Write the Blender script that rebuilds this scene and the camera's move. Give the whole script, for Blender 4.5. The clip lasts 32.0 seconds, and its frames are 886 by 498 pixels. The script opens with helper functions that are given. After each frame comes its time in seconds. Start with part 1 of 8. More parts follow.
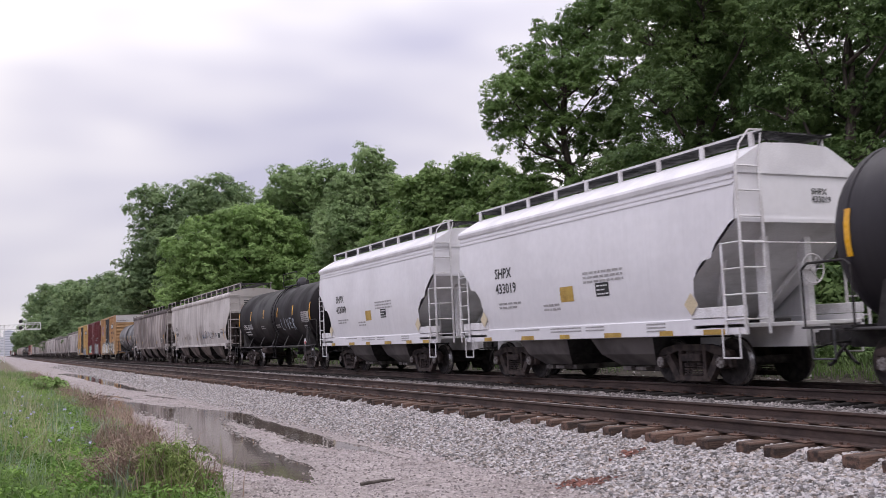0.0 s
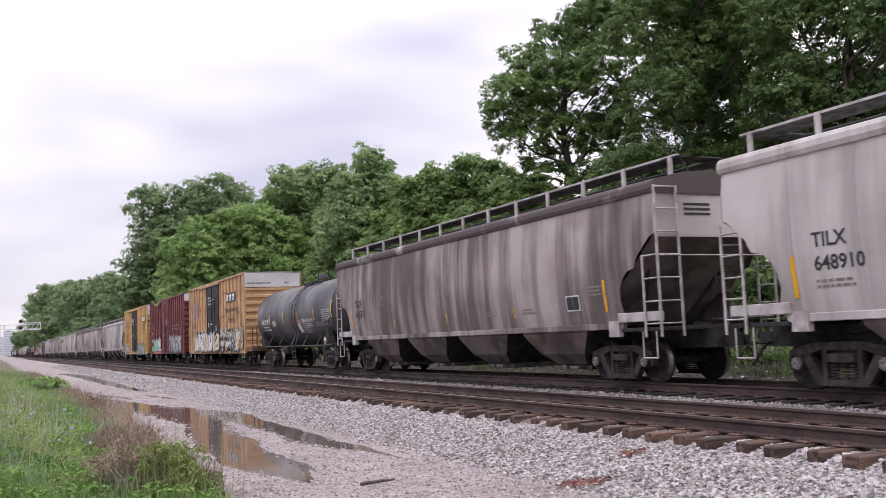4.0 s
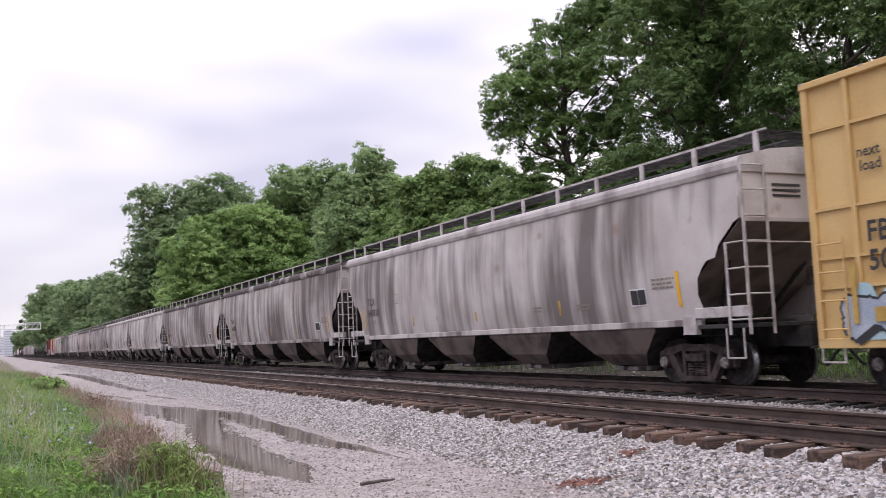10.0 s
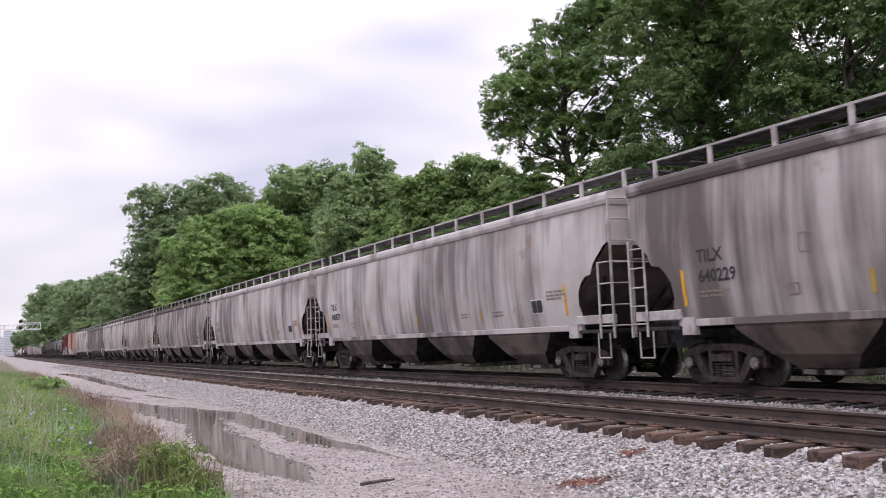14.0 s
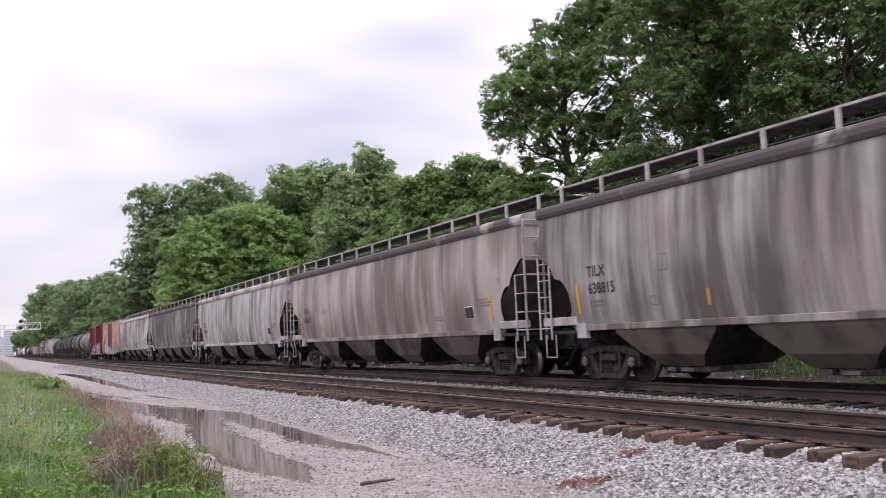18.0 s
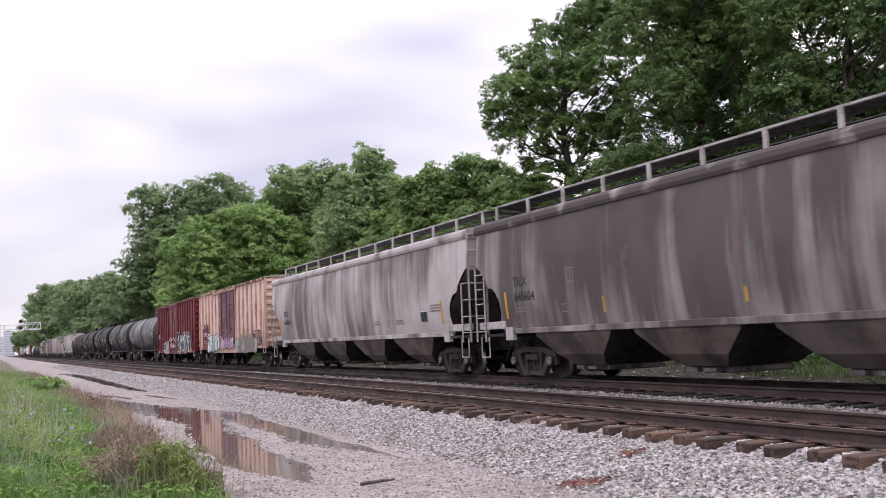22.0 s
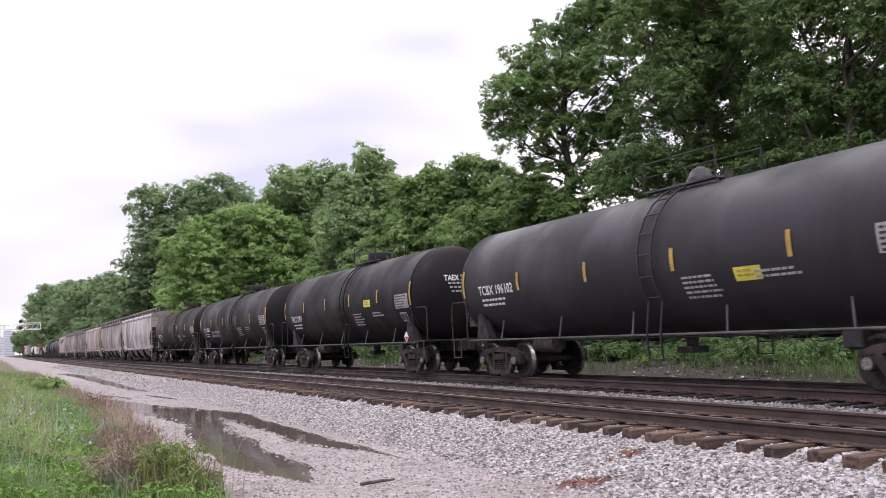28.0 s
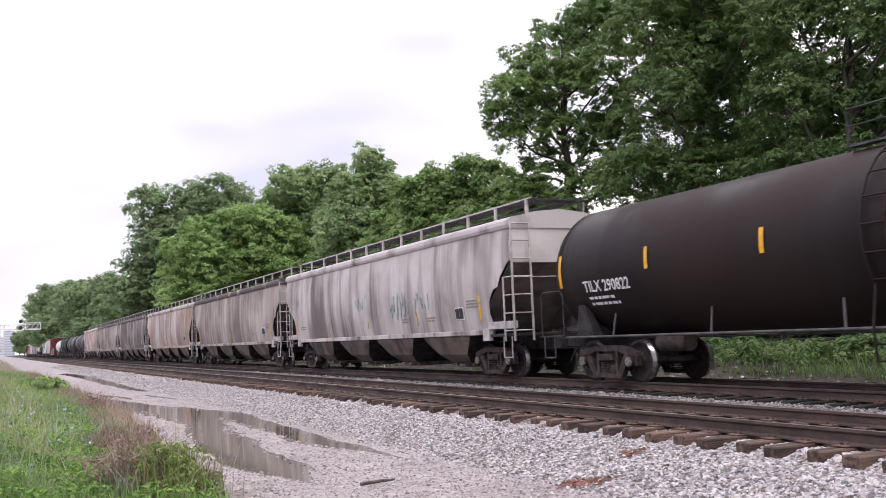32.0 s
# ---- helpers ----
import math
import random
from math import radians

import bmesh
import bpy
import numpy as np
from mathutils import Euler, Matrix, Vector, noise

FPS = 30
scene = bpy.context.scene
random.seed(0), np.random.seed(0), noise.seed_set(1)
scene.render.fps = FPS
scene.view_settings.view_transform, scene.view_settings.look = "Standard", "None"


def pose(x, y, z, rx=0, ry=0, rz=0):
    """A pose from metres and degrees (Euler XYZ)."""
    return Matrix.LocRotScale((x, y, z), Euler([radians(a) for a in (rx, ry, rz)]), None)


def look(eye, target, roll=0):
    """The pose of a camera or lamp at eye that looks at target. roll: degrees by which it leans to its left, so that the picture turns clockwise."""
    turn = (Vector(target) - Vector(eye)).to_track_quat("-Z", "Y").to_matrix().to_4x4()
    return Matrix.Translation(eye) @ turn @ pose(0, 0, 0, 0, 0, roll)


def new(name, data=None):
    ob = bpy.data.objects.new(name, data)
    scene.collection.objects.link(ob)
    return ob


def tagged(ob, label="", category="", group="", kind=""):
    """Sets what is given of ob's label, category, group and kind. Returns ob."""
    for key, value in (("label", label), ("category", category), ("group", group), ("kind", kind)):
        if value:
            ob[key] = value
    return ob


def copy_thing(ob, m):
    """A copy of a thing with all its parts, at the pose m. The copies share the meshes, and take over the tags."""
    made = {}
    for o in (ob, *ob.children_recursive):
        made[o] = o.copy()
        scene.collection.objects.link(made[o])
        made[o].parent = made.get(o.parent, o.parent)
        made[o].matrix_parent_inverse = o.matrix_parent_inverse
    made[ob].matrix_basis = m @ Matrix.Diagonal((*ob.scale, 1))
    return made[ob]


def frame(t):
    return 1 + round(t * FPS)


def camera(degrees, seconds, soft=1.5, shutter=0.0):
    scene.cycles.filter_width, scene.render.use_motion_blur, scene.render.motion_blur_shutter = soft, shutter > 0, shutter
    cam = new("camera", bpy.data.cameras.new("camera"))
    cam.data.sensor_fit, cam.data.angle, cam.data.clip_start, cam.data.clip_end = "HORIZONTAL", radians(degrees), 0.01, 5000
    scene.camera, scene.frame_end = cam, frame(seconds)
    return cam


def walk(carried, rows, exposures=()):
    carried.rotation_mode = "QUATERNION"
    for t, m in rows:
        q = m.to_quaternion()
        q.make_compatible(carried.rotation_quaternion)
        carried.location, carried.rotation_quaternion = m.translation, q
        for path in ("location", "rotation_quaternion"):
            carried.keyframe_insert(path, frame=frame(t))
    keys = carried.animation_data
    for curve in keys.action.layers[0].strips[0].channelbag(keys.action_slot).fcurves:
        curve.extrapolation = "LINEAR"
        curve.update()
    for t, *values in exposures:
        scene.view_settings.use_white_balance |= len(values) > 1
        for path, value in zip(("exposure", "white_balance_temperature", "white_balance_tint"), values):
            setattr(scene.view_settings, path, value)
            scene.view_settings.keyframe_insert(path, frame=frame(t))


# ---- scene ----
# x runs across the tracks, y along them into the distance, z up; z = 0 is the rail top.
EYE = (0.0, 0.0, 1.163)
PAN, TILT, LEAN = radians(25.654), radians(5.347), -2.3925
AIM = (math.sin(PAN) * math.cos(TILT), EYE[1] + math.cos(PAN) * math.cos(TILT), EYE[2] + math.sin(TILT))
cam = camera(50.635, 32.0, soft=0.6, shutter=0.1)
walk(cam, [(0.0, look(EYE, AIM, LEAN)), (32.0, look(EYE, AIM, LEAN))], [(0.0, -0.08, 6700, 15), (1.0, -0.16, 6700, 15), (2.0, 0.2, 6700, 15), (4.0, 0.18, 6700, 15), (25.0, 0.2, 6700, 15), (28.0, 0.36, 6700, 15), (32.0, 0.42, 6700, 15)])

NEAR_X, FAR_X = 9.015, 13.54          # centre lines of the two tracks
SPEED, GAIN = 15.16, 0.0201           # the train's speed at 16 s and its slow gain


def run(t):
    """How far the train has come at t, counted from 16 s."""
    return SPEED * (t - 16) + 0.5 * GAIN * (t - 16) ** 2


# ---- light: an overcast sky ----
world = bpy.data.worlds.new("overcast")
scene.world = world
world.use_nodes = True
wn, wl = world.node_tree.nodes, world.node_tree.links
wn.clear()
sky = wn.new("ShaderNodeTexSky")
sky.sky_type, sky.sun_disc, sky.sun_elevation, sky.sun_rotation = "NISHITA", False, radians(55), radians(250)
dim = wn.new("ShaderNodeMix")
dim.data_type, dim.blend_type = "RGBA", "MULTIPLY"
dim.inputs[0].default_value = 1.0
dim.inputs[7].default_value = (0.12, 0.12, 0.12, 1)
wl.new(sky.outputs[0], dim.inputs[6])
wco = wn.new("ShaderNodeTexCoord")
wmap = wn.new("ShaderNodeMapping")
wmap.inputs["Scale"].default_value = (0.8, 0.8, 2.0)
wmap.inputs["Location"].default_value = (0.35, 0.1, 0.3)
wl.new(wco.outputs["Generated"], wmap.inputs[0])
cloud = wn.new("ShaderNodeTexNoise")
cloud.inputs["Scale"].default_value, cloud.inputs["Detail"].default_value = 2.4, 3.0
cloud.inputs["Roughness"].default_value = 0.45
wl.new(wmap.outputs[0], cloud.inputs[0])
tone = wn.new("ShaderNodeValToRGB")
tone.color_ramp.elements[0].position, tone.color_ramp.elements[0].color = 0.42, (0.66, 0.67, 0.84, 1)
tone.color_ramp.elements[1].position, tone.color_ramp.elements[1].color = 0.62, (1.22, 1.21, 1.22, 1)
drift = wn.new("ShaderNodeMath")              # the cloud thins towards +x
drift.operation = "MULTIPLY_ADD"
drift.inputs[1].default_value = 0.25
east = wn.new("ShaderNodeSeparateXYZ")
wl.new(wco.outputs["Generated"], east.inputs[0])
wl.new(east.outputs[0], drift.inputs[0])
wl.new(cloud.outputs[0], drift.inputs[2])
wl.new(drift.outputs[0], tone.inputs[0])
veil = wn.new("ShaderNodeMix")
veil.data_type = "RGBA"
veil.inputs[0].default_value = 0.93
wl.new(dim.outputs[2], veil.inputs[6])
wl.new(tone.outputs[0], veil.inputs[7])
wbg = wn.new("ShaderNodeBackground")
wsep = wn.new("ShaderNodeSeparateXYZ")       # an overcast sky is brightest overhead
wl.new(wco.outputs["Generated"], wsep.inputs[0])
rise = wn.new("ShaderNodeMapRange")
rise.inputs[1].default_value, rise.inputs[2].default_value = 0.25, 1.0
rise.inputs[3].default_value, rise.inputs[4].default_value = 1.0, 2.1
wl.new(wsep.outputs[2], rise.inputs[0])
low_sky = wn.new("ShaderNodeMapRange")       # and greyer towards the horizon
low_sky.inputs[1].default_value, low_sky.inputs[2].default_value = 0.0, 0.25
low_sky.inputs[3].default_value, low_sky.inputs[4].default_value = 0.82, 1.0
wl.new(wsep.outputs[2], low_sky.inputs[0])
glow_up = wn.new("ShaderNodeMath")
glow_up.operation = "MULTIPLY"
wl.new(rise.outputs[0], glow_up.inputs[0])
wl.new(low_sky.outputs[0], glow_up.inputs[1])
wl.new(glow_up.outputs[0], wbg.inputs["Strength"])
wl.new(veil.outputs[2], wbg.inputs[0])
wout = wn.new("ShaderNodeOutputWorld")
wl.new(wbg.outputs[0], wout.inputs[0])

sun = new("sun", bpy.data.lights.new("sun", "SUN"))
sun.data.energy, sun.data.angle, sun.data.color = 0.7, radians(25), (1.0, 0.97, 0.92)
sun.matrix_world = look((-25, 5, 40), (0, 20, 0))


# ---- materials ----
def mat(name, a, b=None, rough=0.7, metal=0.0, scale=3.0, fine=40.0, bump=0.0, bump_scale=60.0, streak=0.0, cover=0.0,
        dirt=(0.09, 0.08, 0.075), shift=0.0, island=0.0, stretch=(1, 1, 1), low=0.42, high=0.6, gloss_var=0.12, coord="Object", grain_amt=0.18):
    """A worn surface: two tones in patches, fine grain, optional dirt streaks that run down, and relief."""
    m = bpy.data.materials.new(name)
    m.use_nodes = True
    n, l = m.node_tree.nodes, m.node_tree.links
    bs = n["Principled BSDF"]
    bs.inputs["Metallic"].default_value = metal
    b = b or tuple(c * 0.72 for c in a)
    co = n.new("ShaderNodeTexCoord")
    info = n.new("ShaderNodeObjectInfo")
    off = n.new("ShaderNodeVectorMath")
    off.operation = "MULTIPLY_ADD"
    off.inputs[1].default_value = (1, 1, 1)
    comb = n.new("ShaderNodeMath")
    comb.operation = "MULTIPLY"
    comb.inputs[1].default_value = 71.3
    l.new(info.outputs["Random"], comb.inputs[0])
    l.new(co.outputs[coord], off.inputs[0])
    l.new(comb.outputs[0], off.inputs[2])
    mp = n.new("ShaderNodeMapping")
    mp.inputs["Scale"].default_value = stretch
    l.new(off.outputs[0], mp.inputs[0])

    def noise_at(sc, detail, vec):
        t = n.new("ShaderNodeTexNoise")
        t.inputs["Scale"].default_value, t.inputs["Detail"].default_value = sc, detail
        l.new(vec, t.inputs[0])
        return t.outputs[0]

    def ramp(src, lo, hi):
        r = n.new("ShaderNodeMapRange")
        r.inputs[1].default_value, r.inputs[2].default_value = lo, hi
        l.new(src, r.inputs[0])
        return r.outputs[0]

    def blend(f, x, y, kind="MIX"):
        k = n.new("ShaderNodeMix")
        k.data_type, k.blend_type = "RGBA", kind
        for i, s in ((0, f), (6, x), (7, y)):
            if isinstance(s, (int, float)):
                k.inputs[i].default_value = s
            elif isinstance(s, tuple):
                k.inputs[i].default_value = (*s, 1)
            else:
                l.new(s, k.inputs[i])
        return k.outputs[2]

    big = ramp(noise_at(scale, 5, mp.outputs[0]), low, high)
    col = blend(big, a, b)
    small = ramp(noise_at(fine, 3, mp.outputs[0]), 0.3, 0.7)
    grain = n.new("ShaderNodeMapRange")
    grain.inputs[3].default_value, grain.inputs[4].default_value = 1 - grain_amt, 1 + grain_amt * 0.8
    l.new(small, grain.inputs[0])
    col = blend(1.0, col, grain.outputs[0], "MULTIPLY")
    if cover:       # rain-washed soot: tall streaks, denser in broad patches
        def tall_noise(sy, sz, detail):
            q = n.new("ShaderNodeMapping")
            q.inputs["Scale"].default_value = (0.25, sy, sz)
            l.new(off.outputs[0], q.inputs[0])
            return noise_at(1.0, detail, q.outputs[0])

        def calc(op, x, y):
            k = n.new("ShaderNodeMath")
            k.operation = op
            for i, s in enumerate((x, y)):
                if isinstance(s, (int, float)):
                    k.inputs[i].default_value = s
                else:
                    l.new(s, k.inputs[i])
            return k.outputs[0]

        broad = tall_noise(0.22, 0.25, 3)
        run_down = tall_noise(1.5, 0.19, 5)
        thin = tall_noise(6.0, 0.32, 3)
        total = calc("ADD", calc("ADD", run_down, calc("MULTIPLY", broad, 0.8)), calc("MULTIPLY", thin, 0.28))
        mid_point = 1.04 + 0.30 * (0.5 - cover)
        soot = ramp(total, mid_point - 0.13, mid_point + 0.17)
        col = blend(calc("MULTIPLY", soot, 0.9), col, dirt)
        rusty = ramp(noise_at(1.3, 6, off.outputs[0]), 0.66, 0.74)
        col = blend(calc("MULTIPLY", rusty, 0.5), col, (0.24, 0.14, 0.09))
    if streak:
        sm = n.new("ShaderNodeMapping")
        sm.inputs["Scale"].default_value = (0.4, 0.75, 0.10)
        l.new(off.outputs[0], sm.inputs[0])
        s1 = ramp(noise_at(0.8, 9, sm.outputs[0]), 0.42, 0.70)
        patch = ramp(noise_at(0.35, 3, off.outputs[0]), 0.42, 0.62)
        sm2 = n.new("ShaderNodeMapping")
        sm2.inputs["Scale"].default_value = (1.0, 7.0, 0.22)
        l.new(off.outputs[0], sm2.inputs[0])
        s2 = ramp(noise_at(1.5, 4, sm2.outputs[0]), 0.46, 0.66)
        both = n.new("ShaderNodeMath")
        both.operation, both.use_clamp = "ADD", True
        l.new(s1, both.inputs[0])
        half = n.new("ShaderNodeMath")
        half.operation = "MULTIPLY"
        half.inputs[1].default_value = 0.8
        mask = n.new("ShaderNodeMath")
        mask.operation = "MULTIPLY"
        l.new(s2, mask.inputs[0])
        l.new(patch, mask.inputs[1])
        l.new(mask.outputs[0], half.inputs[0])
        l.new(half.outputs[0], both.inputs[1])
        amt = n.new("ShaderNodeMath")
        amt.operation = "MULTIPLY"
        amt.inputs[1].default_value = streak
        l.new(both.outputs[0], amt.inputs[0])
        col = blend(amt.outputs[0], col, dirt)
    if shift or island:
        hv = n.new("ShaderNodeHueSaturation")
        vr = n.new("ShaderNodeMapRange")
        w = island or shift
        vr.inputs[3].default_value, vr.inputs[4].default_value = 1 - w, 1 + w
        if island:
            geo = n.new("ShaderNodeNewGeometry")
            l.new(geo.outputs["Random Per Island"], vr.inputs[0])
        else:
            l.new(info.outputs["Random"], vr.inputs[0])
        l.new(vr.outputs[0], hv.inputs["Value"])
        l.new(col, hv.inputs["Color"])
        col = hv.outputs[0]
    l.new(col, bs.inputs["Base Color"])
    rr = n.new("ShaderNodeMapRange")
    rr.inputs[3].default_value, rr.inputs[4].default_value = max(0.02, rough - gloss_var), min(1, rough + gloss_var)
    l.new(big, rr.inputs[0])
    l.new(rr.outputs[0], bs.inputs["Roughness"])
    if bump:
        bp = n.new("ShaderNodeBump")
        bp.inputs["Strength"].default_value, bp.inputs["Distance"].default_value = bump, 0.02
        l.new(noise_at(bump_scale, 4, mp.outputs[0]), bp.inputs["Height"])
        l.new(bp.outputs[0], bs.inputs["Normal"])
    return m


def leafy(name, a, b, spread=0.35, glow=0.35):
    """Leaves: each island its own tone, light passing through."""
    m = bpy.data.materials.new(name)
    m.use_nodes = True
    n, l = m.node_tree.nodes, m.node_tree.links
    bs = n["Principled BSDF"]
    bs.inputs["Roughness"].default_value = 0.6
    bs.inputs["Specular IOR Level"].default_value = 0.22
    geo, co = n.new("ShaderNodeNewGeometry"), n.new("ShaderNodeTexCoord")
    ns = n.new("ShaderNodeTexNoise")
    ns.inputs["Scale"].default_value = 0.42
    ns.inputs["Detail"].default_value = 1.0
    l.new(co.outputs["Object"], ns.inputs[0])
    add = n.new("ShaderNodeMath")
    add.operation = "MULTIPLY_ADD"
    add.inputs[1].default_value = 0.26
    l.new(geo.outputs["Random Per Island"], add.inputs[0])
    l.new(ns.outputs[0], add.inputs[2])
    rp = n.new("ShaderNodeValToRGB")
    rp.color_ramp.elements[0].position, rp.color_ramp.elements[0].color = 0.44, (*a, 1)
    rp.color_ramp.elements[1].position, rp.color_ramp.elements[1].color = 0.86, (*b, 1)
    l.new(add.outputs[0], rp.inputs[0])
    l.new(rp.outputs[0], bs.inputs["Base Color"])
    tr = n.new("ShaderNodeBsdfTranslucent")
    l.new(rp.outputs[0], tr.inputs[0])
    mx = n.new("ShaderNodeMixShader")
    mx.inputs[0].default_value = glow
    l.new(bs.outputs[0], mx.inputs[1])
    l.new(tr.outputs[0], mx.inputs[2])
    l.new(mx.outputs[0], n["Material Output"].inputs[0])
    return m


GREY_DIRT = (0.092, 0.072, 0.065)
HOP = {
    "light": mat("hopper_light_grey", (0.51, 0.47, 0.445), (0.41, 0.365, 0.34), 0.75, cover=0.63, dirt=GREY_DIRT, scale=0.6, grain_amt=0.07),
    "pale": mat("hopper_streaked_pale", (0.555, 0.515, 0.49), (0.45, 0.405, 0.38), 0.75, cover=0.37, dirt=(0.12, 0.10, 0.093), scale=0.6, grain_amt=0.07),
    "mid": mat("hopper_mid_grey", (0.44, 0.39, 0.365), (0.34, 0.29, 0.265), 0.8, cover=0.80, dirt=GREY_DIRT, scale=0.6, grain_amt=0.07),
    "dark": mat("hopper_sooty_grey", (0.38, 0.34, 0.32), (0.27, 0.235, 0.22), 0.8, cover=0.94, dirt=(0.075, 0.06, 0.054), scale=0.6, grain_amt=0.07),
    "tan": mat("hopper_brownish_grey", (0.47, 0.41, 0.375), (0.37, 0.315, 0.285), 0.8, cover=0.55, dirt=(0.15, 0.12, 0.105), scale=0.5, grain_amt=0.07),
    "clean": mat("hopper_pale_grey", (0.575, 0.54, 0.515), (0.51, 0.475, 0.45), 0.65, cover=0.14, dirt=(0.26, 0.23, 0.215), scale=0.6, grain_amt=0.07),
    "rust": mat("hopper_rusty_grey", (0.50, 0.45, 0.43), (0.40, 0.28, 0.21), 0.8, cover=0.45, dirt=(0.20, 0.15, 0.13), scale=0.35, grain_amt=0.07),
    "white": mat("hopper_white", (0.80, 0.79, 0.81), (0.75, 0.74, 0.76), 0.45, streak=0.10, dirt=(0.42, 0.40, 0.40), scale=0.5, grain_amt=0.03, fine=6),
}
ROOF_DIRT = mat("hopper_roof_soot", (0.078, 0.062, 0.057), (0.46, 0.42, 0.41), 0.85, streak=0.25, dirt=(0.12, 0.10, 0.095), scale=0.9, low=0.55, high=0.68, grain_amt=0.12)
ROOF_PALE = mat("hopper_roof_pale", (0.50, 0.46, 0.445), (0.16, 0.135, 0.125), 0.8, streak=0.2, dirt=(0.12, 0.10, 0.095), scale=0.9, low=0.5, high=0.72, grain_amt=0.1)
HOP_END = mat("hopper_end_pale", (0.62, 0.575, 0.55), (0.50, 0.45, 0.42), 0.75, cover=0.16, dirt=(0.22, 0.19, 0.175), scale=0.8, grain_amt=0.06)
ROOF_WHITE = mat("hopper_roof_white", (0.78, 0.77, 0.79), (0.68, 0.67, 0.69), 0.5, scale=1.2, grain_amt=0.07)
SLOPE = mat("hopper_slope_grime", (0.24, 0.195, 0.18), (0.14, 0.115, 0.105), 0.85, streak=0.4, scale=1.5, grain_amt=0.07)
SLOPE_W = mat("hopper_slope_white", (0.72, 0.71, 0.72), (0.60, 0.59, 0.59), 0.6, streak=0.2, scale=1.5, grain_amt=0.07)
# bay colours hold grime and also the shade below the car body
BAY = mat("hopper_bay_grime_shade", (0.17, 0.126, 0.106), (0.068, 0.051, 0.044), 0.85, streak=0.5, scale=1.2, grain_amt=0.07)
BAY_W = mat("hopper_bay_white_shaded", (0.17, 0.15, 0.145), (0.09, 0.08, 0.077), 0.8, streak=0.5, scale=1.2, grain_amt=0.07)
GATE = mat("outlet_gate_metal", (0.17, 0.15, 0.14), (0.08, 0.07, 0.065), 0.6, 0.3, scale=4)
LADDER = mat("ladder_grey_paint", (0.50, 0.465, 0.45), (0.34, 0.30, 0.285), 0.6, scale=3)
LADDER_W = mat("ladder_white_paint", (0.76, 0.75, 0.76), (0.62, 0.60, 0.60), 0.5, scale=3)
GRATE = mat("galvanised_grating", (0.085, 0.085, 0.09), (0.05, 0.05, 0.053), 0.7, 0.2, scale=5)
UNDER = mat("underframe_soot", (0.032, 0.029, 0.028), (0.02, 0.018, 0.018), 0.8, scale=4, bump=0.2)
TRUCK = mat("truck_casting_rust", (0.058, 0.04, 0.034), (0.03, 0.023, 0.022), 0.85, scale=6, bump=0.35, bump_scale=30)
WHEEL = mat("wheel_steel", (0.032, 0.025, 0.023), (0.018, 0.015, 0.0145), 0.85, 0.0, scale=8)
TREAD = mat("wheel_tread_bright", (0.34, 0.33, 0.32), (0.2, 0.19, 0.185), 0.35, 0.9, scale=8)
CAPM = mat("bearing_cap", (0.30, 0.28, 0.27), (0.14, 0.12, 0.11), 0.6, 0.3, scale=20)
BLACK_TANK = mat("tank_black_paint", (0.0098, 0.0084, 0.0098), (0.0145, 0.012, 0.0135), 0.55, scale=0.5, streak=0.12, dirt=(0.045, 0.038, 0.036), grain_amt=0.07)
GREY_TANK = mat("tank_faded_black", (0.0285, 0.026, 0.032), (0.0205, 0.0185, 0.022), 0.5, scale=0.5, streak=0.16, dirt=(0.065, 0.06, 0.06), grain_amt=0.07)
FADED_TANK = mat("tank_weathered_grey_black", (0.058, 0.058, 0.065), (0.042, 0.041, 0.045), 0.42, scale=0.5, streak=0.2, dirt=(0.085, 0.08, 0.08), grain_amt=0.07)
BROWN_TANK = mat("tank_rusted_black", (0.012, 0.010, 0.0095), (0.022, 0.015, 0.0135), 0.55, scale=0.45, streak=0.14, dirt=(0.06, 0.043, 0.037), grain_amt=0.07)
for tank_paint, shine in ((BLACK_TANK, 0.16), (BROWN_TANK, 0.15), (GREY_TANK, 0.3)):
    tank_paint.node_tree.nodes["Principled BSDF"].inputs["Specular IOR Level"].default_value = shine
WHITE_TANK = mat("tank_white_paint", (0.70, 0.69, 0.70), (0.6, 0.58, 0.58), 0.5, scale=0.5, streak=0.15, grain_amt=0.07)
YELLOW = mat("boxcar_yellow", (0.60, 0.38, 0.20), (0.53, 0.325, 0.165), 0.6, streak=0.12, dirt=(0.24, 0.15, 0.07), scale=0.7, grain_amt=0.07)
YELLOW_D = mat("boxcar_yellow_trim", (0.56, 0.355, 0.185), (0.42, 0.245, 0.12), 0.6, streak=0.15, dirt=(0.22, 0.14, 0.07), scale=0.9, grain_amt=0.07)
YELLOW_B = mat("boxcar_bright_yellow", (0.62, 0.42, 0.17), (0.55, 0.36, 0.14), 0.6, streak=0.1, dirt=(0.24, 0.15, 0.07), scale=0.7, grain_amt=0.07)
MAROON = mat("boxcar_maroon", (0.19, 0.045, 0.05), (0.145, 0.037, 0.04), 0.65, streak=0.2, dirt=(0.07, 0.03, 0.03), scale=0.7, grain_amt=0.07)
OXBLOOD = mat("boxcar_oxblood", (0.18, 0.022, 0.027), (0.14, 0.018, 0.022), 0.6, streak=0.22, dirt=(0.06, 0.02, 0.02), scale=0.7, grain_amt=0.07)
PINK = mat("boxcar_faded_pink", (0.80, 0.59, 0.495), (0.74, 0.53, 0.44), 0.7, streak=0.10, dirt=(0.28, 0.15, 0.10), scale=0.6, grain_amt=0.07)
